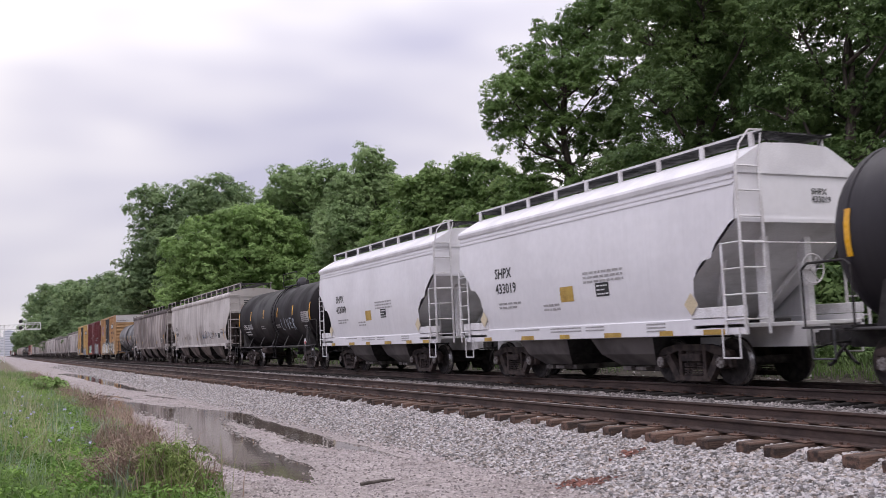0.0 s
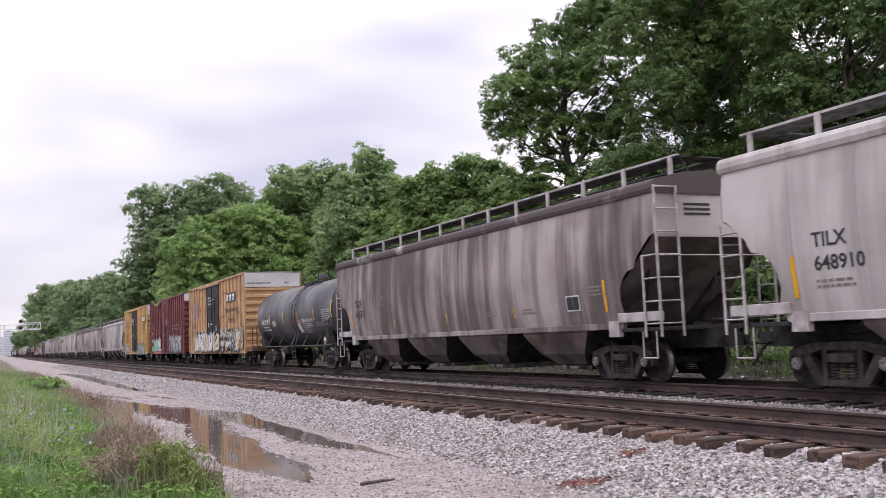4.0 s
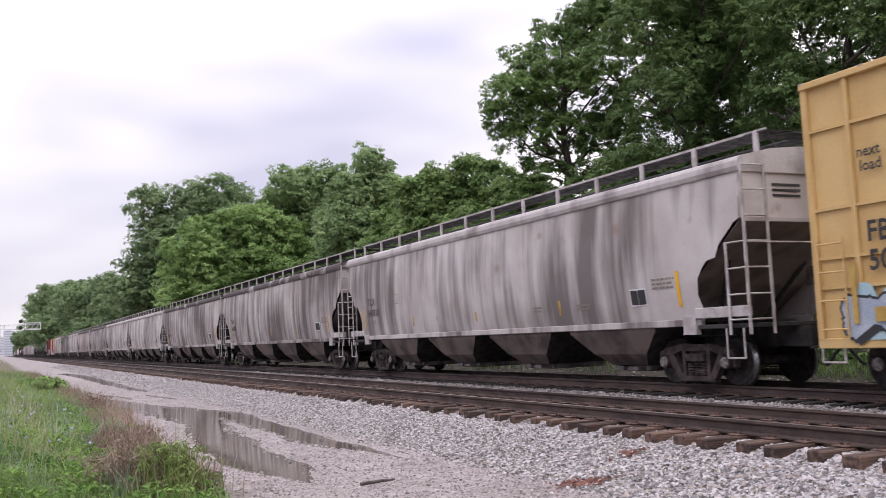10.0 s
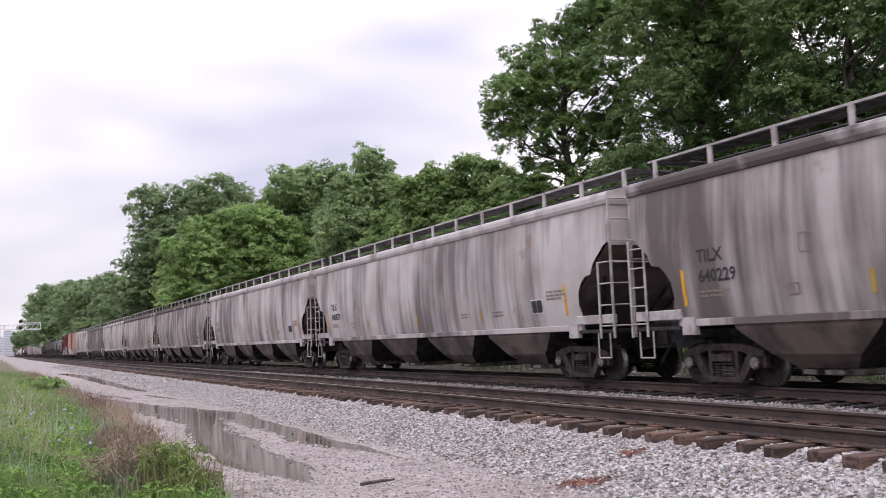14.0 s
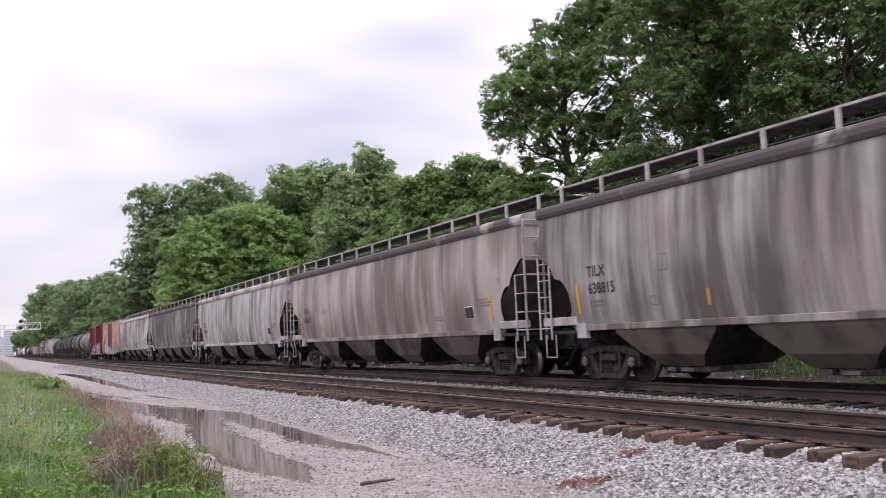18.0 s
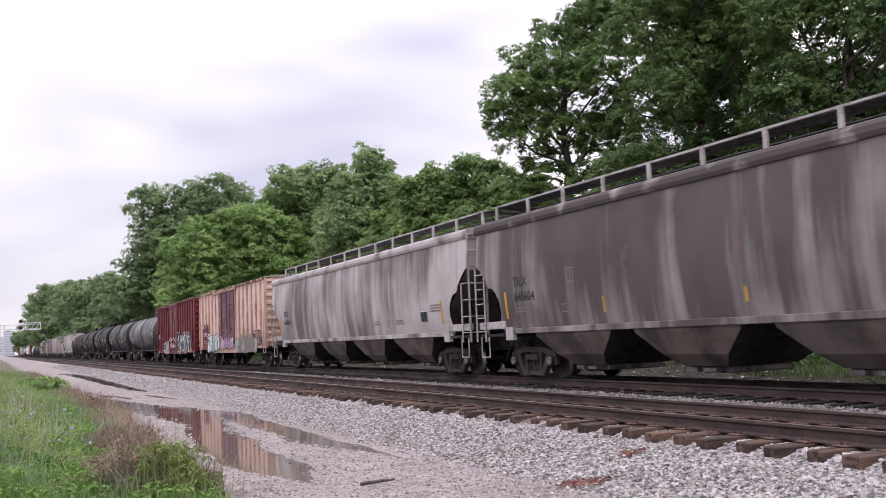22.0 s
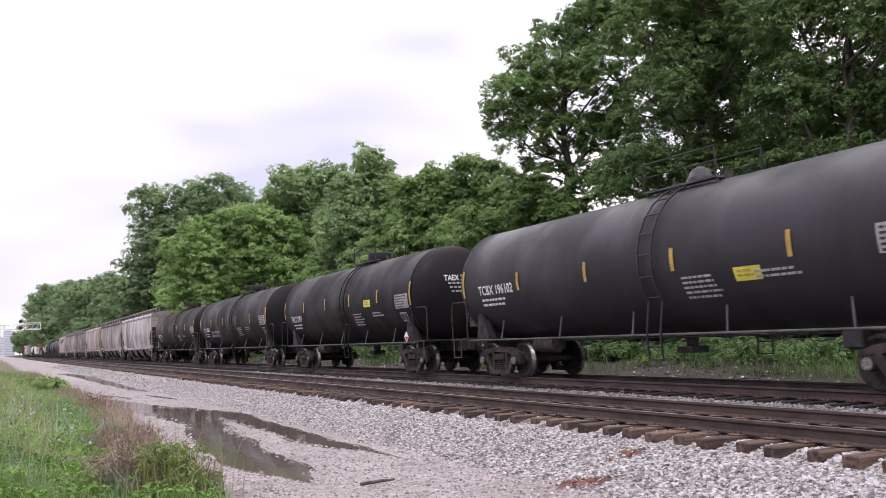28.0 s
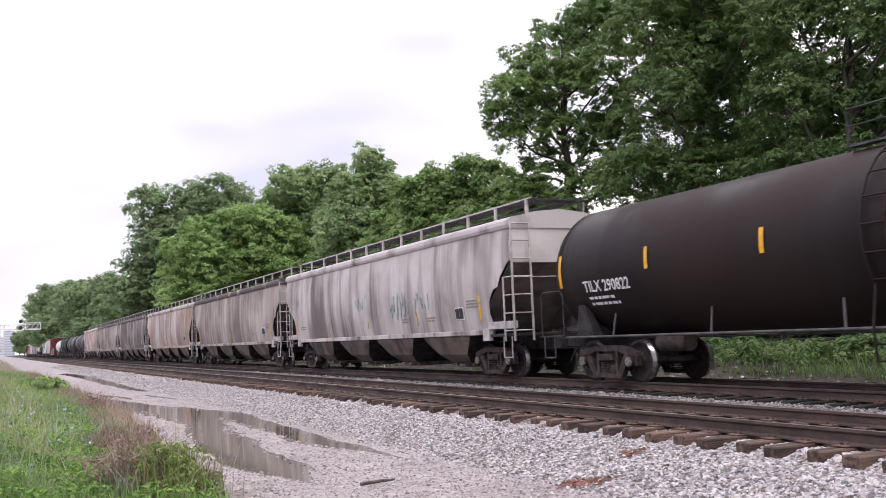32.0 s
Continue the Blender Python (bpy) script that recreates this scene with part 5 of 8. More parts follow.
# soot plus the shade under the train, both in the wood colour
TIE_FAR = mat("tie_sooty_shaded_wood", (0.035, 0.028, 0.025), (0.02, 0.017, 0.016), 0.9, scale=2.5, bump=0.5, stretch=(0.4, 5, 5), shift=0.3)
PLATE = mat("tie_plate_rust", (0.12, 0.065, 0.045), (0.08, 0.045, 0.035), 0.85, scale=12)
HEAD = [(-0.036, 0.0), (0.036, 0.0), (0.038, -0.03), (0.03, -0.042), (0.009, -0.055), (0.009, -0.135), (0.07, -0.155), (0.072, -0.172), (-0.072, -0.172), (-0.07, -0.155), (-0.009, -0.135), (-0.009, -0.055), (-0.03, -0.042), (-0.038, -0.03)]


def rail_mesh():
    sh = Shape()
    sh.loft([[(x, y, z) for x, z in reversed(HEAD)] for y in (-40, 0, 30, 80, 200, 900)])
    me = sh.mesh("rail", RAIL_WEB)
    me.materials.append(RAIL_TOP)
    for p in me.polygons:
        if p.center.z > -0.012:
            p.material_index = 1
    return me


RAIL = rail_mesh()


def make_track(name, cx, label, tie_mat, first, count, plates):
    tr = new(name)
    tr.location = (cx, 0, 0)
    tagged(tr, label, "railway track", kind="structure")
    for s in (-1, 1):
        part("rail", RAIL, None, tr, "steel rail with worn bright head", (s * 0.7525, 0, 0))
    rnd = random.Random(5)
    kinds = []
    for k in range(6):
        sh = Shape()
        a = rnd.uniform(0.105, 0.125)
        lft, rgt = -1.26 - rnd.uniform(0, 0.12), 1.30 + rnd.uniform(0, 0.05)
        sh.bevel_box(lft, rgt, -a, a, -0.36, -0.176, 0.014)
        kinds.append(sh.mesh("tie", tie_mat))
    pl = Shape()
    for s in (-1, 1):
        c = s * 0.7525
        pl.bevel_box(c - 0.19, c + 0.19, -0.095, 0.095, -0.178, -0.160, 0.006)
        for dx in (-0.1, 0.1):
            for dy in (-0.05, 0.05):
                pl.box(c + dx - 0.012, c + dx + 0.012, dy - 0.012, dy + 0.012, -0.16, -0.135)
    plate = pl.mesh("tie_plates", PLATE)
    for k in range(count):
        y = first + 0.522 * k + rnd.uniform(-0.03, 0.03)
        t = part("tie", kinds[rnd.randrange(6)], None, tr, "", pose(rnd.uniform(-0.09, 0.05), y, rnd.uniform(-0.012, 0.004), 0, 0, rnd.uniform(-1.6, 1.6)))
        if k < plates:
            part("tie_plate", plate, None, t, "", (-t.location.x, 0, -t.location.z))
    far = Shape()
    for k in range(count, count + 420):
        y = first + 0.522 * k
        far.box(-1.3, 1.3, y - 0.11, y + 0.11, -0.3, -0.176)
    rest = part("distant_ties", far, tie_mat, tr)
    rest["kind"] = "stuff"
    return tr


make_track("track_near", NEAR_X, "railway track with rusty rails on brown wooden ties", TIE_MAT, 4.2, 130, 60)
make_track("track_far", FAR_X, "sooty, shade-darkened railway track under the passing train", TIE_FAR, 8.0, 110, 30)


# ---- loose stones ----
def scatter_stones(name, count, xr, y0, y1, size, material, keep, label, seed, sink=0.35):
    rng = np.random.default_rng(seed)
    u = rng.random(count)
    y = y0 * (y1 / y0) ** (u ** 1.0)
    x = rng.uniform(xr[0], xr[1], count)
    ok = keep(x, y, rng.random(count))
    x, y = x[ok], y[ok]
    n = len(x)
    base = np.array([(1, 0, 0), (0.3, 0.95, 0.1), (-0.8, 0.6, -0.1), (-0.85, -0.5, 0.1), (0.25, -0.95, -0.1), (0.5, 0.3, 0.8), (-0.5, 0.1, 0.85), (0.1, -0.5, 0.8), (0, 0, -0.8)], float)
    faces = np.array([(0, 1, 5), (1, 2, 6), (1, 6, 5), (2, 3, 6), (3, 4, 7), (3, 7, 6), (4, 0, 7), (0, 5, 7), (5, 6, 7)])
    v = base[None] + rng.normal(0, 0.16, (n, 9, 3))
    s = size * rng.lognormal(0, 0.24, n)
    v *= s[:, None, None] * np.array([1, 1, 0.75])
    a = rng.uniform(0, 6.28, n)
    c, si = np.cos(a)[:, None], np.sin(a)[:, None]
    tilt = rng.normal(0, 0.16, n)[:, None]
    zx = v[..., 2] + tilt * v[..., 0]
    vx, vy = v[..., 0] * c - v[..., 1] * si, v[..., 0] * si + v[..., 1] * c
    z = ground_z(x, y)
    v = np.stack([vx + x[:, None], vy + y[:, None], zx + z[:, None] + (s * sink)[:, None]], -1)
    f = faces[None] + (np.arange(n) * 9)[:, None, None]
    ob = new(name, raw_mesh(name, v.reshape(-1, 3), f.reshape(-1, 3), material, True))
    return tagged(ob, label, "gravel", kind="stuff")


def gap(y):
    """True between the ties of the near track."""
    return np.abs((y - 4.2) / 0.522 % 1.0 - 0.5) < 0.24


# brown stone with the bank's deep shade mixed into its colour
STONE_B = mat("bank_stone_shaded_brown", (0.13, 0.11, 0.095), (0.07, 0.058, 0.048), 0.95, scale=6, fine=60, island=0.6)
STONE = mat("ballast_stone", (0.31, 0.295, 0.30), (0.215, 0.18, 0.158), 0.9, scale=15, fine=80, island=0.75, low=0.46, high=0.62)
STONE_D = mat("ballast_stone_sooty", (0.21, 0.185, 0.18), (0.09, 0.078, 0.073), 0.9, scale=6, fine=60, island=0.5)
scatter_stones("ballast_gravel", 92000, (5.4, 8.2), 5.5, 45, 0.0205, STONE, lambda x, y, r: (r < smooth_step(5.5, 6.4, x)) & ((x < 7.66) | gap(y)), "loose pale grey crushed ballast stones", 1)
scatter_stones("far_ballast", 15000, (5.8, 8.0), 44.0, 125, 0.036, STONE, lambda x, y, r: r < smooth_step(5.7, 6.5, x), "distant pale ballast stones", 8)
scatter_stones("trackbed_gravel", 15000, (8.3, 10.4), 7.0, 45, 0.024, STONE_D, lambda x, y, r: (np.abs(np.abs(x - NEAR_X) - 0.7525) > 0.1) & gap(y), "sooty ballast stones between the rails", 2, 0.1)
STONE_M = mat("ballast_stone_dusty", (0.30, 0.275, 0.265), (0.15, 0.13, 0.122), 0.9, scale=9, fine=60, island=0.7)
scatter_stones("shoulder_gravel", 17000, (10.35, 12.75), 9.0, 50, 0.024, STONE_M, lambda x, y, r: (x < 12.25) | (r < 0.5), "dusty ballast stones between the two tracks", 6, 0.2)
ROAD_STONE = mat("road_stone_dusty", (0.325, 0.285, 0.285), (0.23, 0.195, 0.19), 0.9, scale=6, fine=60, island=0.55)
scatter_stones("road_gravel", 24000, (2.3, 6.2), 7.0, 60, 0.0135, ROAD_STONE, lambda x, y, r: (r > pool_depth(x, y) * 1.15 - 0.06), "fine grey gravel on the service road", 3)


PEBBLE = mat("wet_pebble", (0.26, 0.235, 0.225), (0.15, 0.13, 0.12), 0.5, scale=6, fine=60, island=0.5)
scatter_stones("puddle_stones", 7000, (3.2, 5.6), 12.0, 30, 0.026, PEBBLE, lambda x, y, r: (pool_depth(x, y) > 0.15) & (pool_depth(x, y) < 0.95) & (r < 0.12 + 0.5 * smooth_step(0.9, 0.2, np.abs(x - 4.55) / 0.7)), "wet stones standing out of the puddle", 5, 0.9)


# ---- the train ----
TRAIN = []      # (car, place along the train at 16 s)


def enlist(car, s, label, category):
    car.location = (FAR_X, s, 0)
    tagged(car, label, category, group="freight cars of the passing train")
    TRAIN.append((car, s))
    return car


# short white hoppers
def dress_white(car, number):
    sk, h = HOP_SKIN, 5.55
    sh = Shape()
    sk.text(sh, "SHPX", h - 2.1, 2.62, 0.26)
    part("reporting_mark", sh, INK, car, "black letters")
    sh = Shape()
    sk.text(sh, number, h - 2.1, 2.22, 0.26)
    part("car_number", sh, INK, car, "black figures")
    sh = Shape()
    for i, (t, z) in enumerate((("SHPX", 3.55), (number, 3.40))):
        v, f = letter_mesh(t, 0.12)
        sh.add([(0.35 + q[0], -h - 0.014, z + q[1]) for q in v], f)
    part("end_mark", sh, INK, car)
    sh = Shape()
    for y, z, w, k in ((h - 2.2, 1.92, 1.3, 2), (h - 6.2, 2.42, 1.6, 3), (h - 4.4, 1.78, 0.8, 2)):
        sh = Shape()
        sk.bars(sh, y, z, w, k, 0.05, 0.05, 3 + k)
        part("data_block", sh, INK_G, car, "rows of small grey lettering")
    sh = Shape()
    for y, w, k in ((h - 2.9, 1.2, 1), (h - 4.6, 1.3, 2), (h - 6.1, 0.7, 2), (h - 8.3, 0.6, 3)):
        for i in range(k):
            sh = Shape()
            sh.box(-1.507, -1.5, y - w, y, 1.22 - 0.07 * i, 1.25 - 0.07 * i)
            part("sill_line", sh, INK_G, car, "small lettering on the sill")
    sh = Shape()
    sk.rect(sh, h - 5.2, h - 5.75, 1.85, 2.2)
    part("patch", sh, AMBER_D, car, "ochre paint patch")
    sh = Shape()
    sk.rect(sh, h - 6.65, h - 7.15, 1.9, 2.2)
    pn = part("test_panel", sh, INK, car, "black stencil panel")
    sh = Shape()
    for k in range(3):
        sk.bars(sh, h - 6.7, 2.12 - 0.09 * k, 0.42, 1, 0.03, 0.04, k, 0.012)
    part("panel_print", sh, INK_W, pn)
    for k, y in enumerate((h - 1.2, h - 3.2, h - 5.0, h - 6.8, h - 8.7, -h + 1.1)):
        sh = Shape()
        sh.add([(-1.508, y, 0.99), (-1.508, y - 0.42 - 0.2 * (k % 2), 0.99), (-1.508, y - 0.42 - 0.2 * (k % 2), 1.09), (-1.508, y, 1.09)], [(0, 1, 2, 3)])
        part("reflector", sh, AMBER_D, car, "dull yellow strip on the sill")
    for i, z in enumerate((3.72, 3.82, 3.92)):
        sh = Shape()
        sh.box(-bulge(z) - 0.022, -bulge(z) + 0.02, -h + 0.02, h - 0.02, z - 0.02, z + 0.02)
        part("rub_rail", sh, HOP["white"], car)
    for y, x in ((-h + 1.35, -1.0), (h - 1.3, 1.0)):
        sh = Shape()
        sh.add([(-1.545, y, 1.36), (-1.545, y - 0.2, 1.58), (-1.545, y, 1.8), (-1.545, y + 0.2, 1.58)], [(0, 1, 2, 3)])
        part("placard_holder", sh, SPRAY["cream"], car, "diamond placard holder")


def add_roof_grabs(car, h):
    """Bent hand rails that carry the corner ladder up to the roof walk."""
    for d in (-1, 1):
        s = d
        for off in (0.0, 0.5):
            sh = Shape()
            sh.tube([(s * (1.53 - off), d * (h + 0.09), 4.0), (s * (1.42 - off), d * (h + 0.07), 4.42), (s * (1.15 - 0.6 * off), d * (h + 0.05), 4.70), (s * 0.86, d * (h + 0.02), 4.72)], 0.018)
            part("roof_grab", sh, LADDER_W, car)
        sh = Shape()
        sh.box(-0.62, -0.46, min(d * (h - 0.55), d * (h - 0.35)), max(d * (h - 0.55), d * (h - 0.35)), 1.1, 3.02)
        sh.box(0.46, 0.62, min(d * (h - 0.55), d * (h - 0.35)), max(d * (h - 0.55), d * (h - 0.35)), 1.1, 3.02)
        part("end_post", sh, LADDER_W, car)


white_a = make_hopper(11.1, 2, HOP["white"], ROOF_WHITE, SLOPE_W, BAY_W, LADDER_W, 9, 0.98)
add_roof_grabs(white_a, 5.55)
white_b = copy_thing(white_a, pose(0, 0, 0))
register_wheels(white_b)
enlist(white_a, -221.65, "clean white two-bay covered hopper car with black lettering", "hopper car")
enlist(white_b, -208.75, "clean white two-bay covered hopper car coupled to its twin", "hopper car")
dress_white(white_a, "433019")
dress_white(white_b, "433090")

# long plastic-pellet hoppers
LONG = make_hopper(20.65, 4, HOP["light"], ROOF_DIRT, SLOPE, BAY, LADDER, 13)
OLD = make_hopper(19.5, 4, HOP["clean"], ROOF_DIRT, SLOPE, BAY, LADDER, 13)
LONG_LIST = [
    (-177.1, "clean", "648910", "pale grey covered hopper car with faint line tags"),
    (-155.6, "mid", "645711", "weathered grey covered hopper car with dark streaks"),
    (-67.6, "pale", "645810", "light grey covered hopper car streaked with soot"),
    (-46.15, "light", "640246", "grey covered hopper car streaked with soot"),
    (-24.7, "light", "640229", "light grey covered hopper car with broad soot streaks"),
    (-3.25, "pale", "640873", "pale covered hopper car with even soot streaks"),
    (18.2, "pale", "645754", "grey covered hopper car with pale streaks"),
    (39.6, "light", "638815", "sooty brown-grey covered hopper car"),
    (61.05, "tan", "640679", "tan-stained covered hopper car with rust spots"),
    (82.4, "pale", "641027", "pale covered hopper car with soot streaks"),
    (103.9, "dark", "640604", "dark sooty covered hopper car"),
    (125.1, "pale", "640869", "light grey covered hopper car with vertical stains"),
    (276.45, "pale", None, "pale grey covered hopper car with a teal tag"),
    (298.3, "tan", None, "brownish covered hopper car with rusty roof edge"),
    (319.9, "rust", None, "rust-stained covered hopper car"),
    (341.6, "dark", None, "dark grey covered hopper car"),
    (363.2, "tan", None, "tan-grey covered hopper car"),
    (384.9, "rust", None, "rusty covered hopper car"),
    (501.5, "clean", None, "pale covered hopper car far down the line"),
    (523.2, "white", None, "white covered hopper car far down the line"),
    (583.0, "mid", None, "grey covered hopper car far down the line"),
    (604.6, "light", None, "light grey covered hopper car far down the line"),
    (626.2, "clean", None, "pale covered hopper car far down the line"),
    (647.8, "mid", None, "grey covered hopper car far down the line"),
]
for i, (s, tone_name, number, label) in enumerate(LONG_LIST):
    car = OLD if i == 0 else LONG if i == 2 else copy_thing(OLD if i == 1 else LONG, pose(0, 0, 0))
    if i not in (0, 2):
        register_wheels(car)
    enlist(car, s, label, "hopper car")
for i, (s, tone_name, number, label) in enumerate(LONG_LIST):
    car = [c for c, q in TRAIN if q == s][0]
    if tone_name == "clean":
        recolour(car, "roof", HOP["clean"])
    if tone_name in ("pale", "rust"):
        recolour(car, "roof", ROOF_PALE)
    for nm in ("side_sheet", "end_wall", "side_sill"):
        recolour(car, nm, HOP_END if nm == "end_wall" and tone_name in ("light", "pale", "mid", "tan") else HOP[tone_name])
    if s < 480:
        dress_hopper(car, 19.5 if i < 2 else 20.65, number, 40 + i, amber=AMBER_D)
    if i == 0:
        squiggles(car, HOP_SKIN, 0.9, 4.7, 1.6, 2.15, "marker", 0.55, 0.025, 12, "dark grey sprayed line tag")
        for k in range(8):
            squiggles(car, HOP_SKIN, -1.5 - 0.64 * k, -1.1 - 0.64 * k, 1.62, 2.3, "blue" if k % 3 else "marker", 0.68, 0.045, 11 + 5 * k, "dark blue sprayed line letter")
        squiggles(car, HOP_SKIN, -8.6, -7.35, 1.72, 2.2, "blue", 0.48, 0.03, 13, "blue sprayed line tag")
        for k in range(13):
            sh = Shape()
            y = -8.1 + 1.35 * k
            HOP_SKIN.rect(sh, y, y + 0.016, 1.5, 3.75, 0.003, 0.02)
            part("panel_seam", sh, SPRAY["grey"], car)
    if s == 276.45:
        scrawl(car, HOP_SKIN, -5.3, -2.0, 1.8, 2.7, "teal", 16, 0.06, 14, "faded teal sprayed tag")
        scrawl(car, HOP_SKIN, 0.2, 1.2, 2.2, 2.8, "teal", 5, 0.05, 15, "faded teal sprayed tag")

# tank cars
TANKS = [   # place, length, radius, centre, paint, mark, placard, house, label
    (-236.9, 16.2, 1.50, 2.50, GREY_TANK, None, None, "tall", "dull black tank car with amber strips"),
    (-195.0, 14.1, 1.46, 2.47, BLACK_TANK, "EDFX 201535", None, "low", "black tank car with a white sprayed tag"),
    (-138.75, 13.0, 1.42, 2.45, FADED_TANK, "AXLX 3475", None, "low", "short black tank car with white data panels"),
    (181.2, 16.5, 1.55, 2.55, FADED_TANK, "GATX 286275", None, "low", "faded black tank car with rain marks"),
    (199.55, 16.6, 1.56, 2.56, GREY_TANK, "TCBX 196102", (-3.2, -0.62), "low", "black tank car with a yellow warning label"),
    (218.1, 15.8, 1.58, 2.57, BLACK_TANK, "TAEX 3097", (-3.0, -0.24), "tall", "black tank car with a yellow label and hazard diamonds"),
    (236.9, 17.6, 1.57, 2.56, BLACK_TANK, "TILX 290808", None, "tall", "black tank car with bright amber strips and white scrawl"),
    (255.8, 17.6, 1.53, 2.53, BROWN_TANK, "TILX 290822", None, "tall", "rust-tinged black tank car with amber strips"),
    (405.5, 16.6, 1.50, 2.50, GREY_TANK, None, None, "low", "grey tank car far down the line"),
    (425.2, 16.6, 1.50, 2.50, GREY_TANK, None, None, "low", "dull grey tank car far down the line"),
    (445.4, 16.6, 1.50, 2.50, BLACK_TANK, None, None, "low", "black tank car far down the line"),
    (463.5, 14.5, 1.45, 2.45, WHITE_TANK, None, None, "low", "white tank car far down the line"),
    (544.0, 16.6, 1.50, 2.50, BLACK_TANK, None, None, "low", "black tank car far down the line"),
    (563.0, 16.6, 1.50, 2.50, WHITE_TANK, None, None, "low", "white tank car far down the line"),
]
for i, (s, ln, r, c, paint, mark, plac, house, label) in enumerate(TANKS):
    car = enlist(make_tank(ln, r, c, paint, True, house), s, label, "tank car")
    near = s < 300
    if not near:
        continue
    dull = s in (199.55, 218.1, 181.2)
    sk = dress_tank(car, ln, r, c, mark, 100 + 7 * i, 5 if ln < 13 else 6, plac, AMBER_D if dull else AMBER, panel=True, ink=INK_W, mark_z={-138.75: 2.12, 199.55: 2.24}.get(s), hazard=s in (-138.75, 218.1, -195.0), extra_bars=s != -195.0, strip_low={-195.0: -0.06, -138.75: -0.35, 199.55: -0.3, 236.9: -0.25}.get(s, -0.15))
    h = ln / 2
    if s == -195.0:
        bold = {"L": (((0, 1), (0.05, 0.1), (0.6, 0.0)),), "I": (((0.3, 1), (0.3, 0.1)),), "V": (((0, 1), (0.3, 0.05), (0.65, 1)),),
                "E": (((0.65, 0.95), (0.1, 0.95), (0.05, 0.5), (0.55, 0.5)), ((0.05, 0.5), (0.1, 0.05), (0.7, 0.05))), "R": (((0.05, 0), (0.1, 1), (0.55, 0.9), (0.5, 0.55), (0.1, 0.5), (0.7, 0.0)),)}
        for y in (-0.95, 1.9):
            sh = Shape()
            sk.bars(sh, y, 2.02, 0.75, 2, 0.045, 0.05, 131)
            part("data_block", sh, INK_G, car, "rows of small pale lettering")
        for k, letter in enumerate("LIVER"):
            tag = Shape()
            for line in bold[letter]:
                sk.stroke(tag, [(-1.9 - 0.46 * k - 0.42 * a, 1.80 + 0.05 * (k % 2) + 0.46 * b) for a, b in line], 0.06, 0.012 + 0.001 * k)
            part("tag_letter", tag, SPRAY["pale"], car, "white sprayed capital")
    if s == 236.9:
        squiggles(car, sk, 2.8, 5.4, 1.72, 2.14, "grey", 0.2, 0.05, 22, "smeared white tag")
    if s == -138.75:
        sh = Shape()
        sk.text(sh, "SODIUM HYDROXIDE", -1.72, 2.05, 0.14, squeeze=0.86)
        sk.text(sh, "SOLUTION", -2.35, 1.84, 0.14, squeeze=0.86)
        part("cargo_words", sh, INK_W, car, "white cargo name in capitals")
        sh = Shape()
        sk.rect(sh, -1.0, -1.45, 1.62, 2.15)
        lb = part("safety_label", sh, INK_W, car, "white label with a red heading")
        sh = Shape()
        sk.rect(sh, -1.05, -1.40, 2.02, 2.12, 0.012)
        part("label_heading", sh, RED_P, lb)
        sh = Shape()
        sk.rect(sh, 3.1, 2.45, 2.0, 2.25)
        part("stencil_plate", sh, INK_G, car, "pale stencil plate")


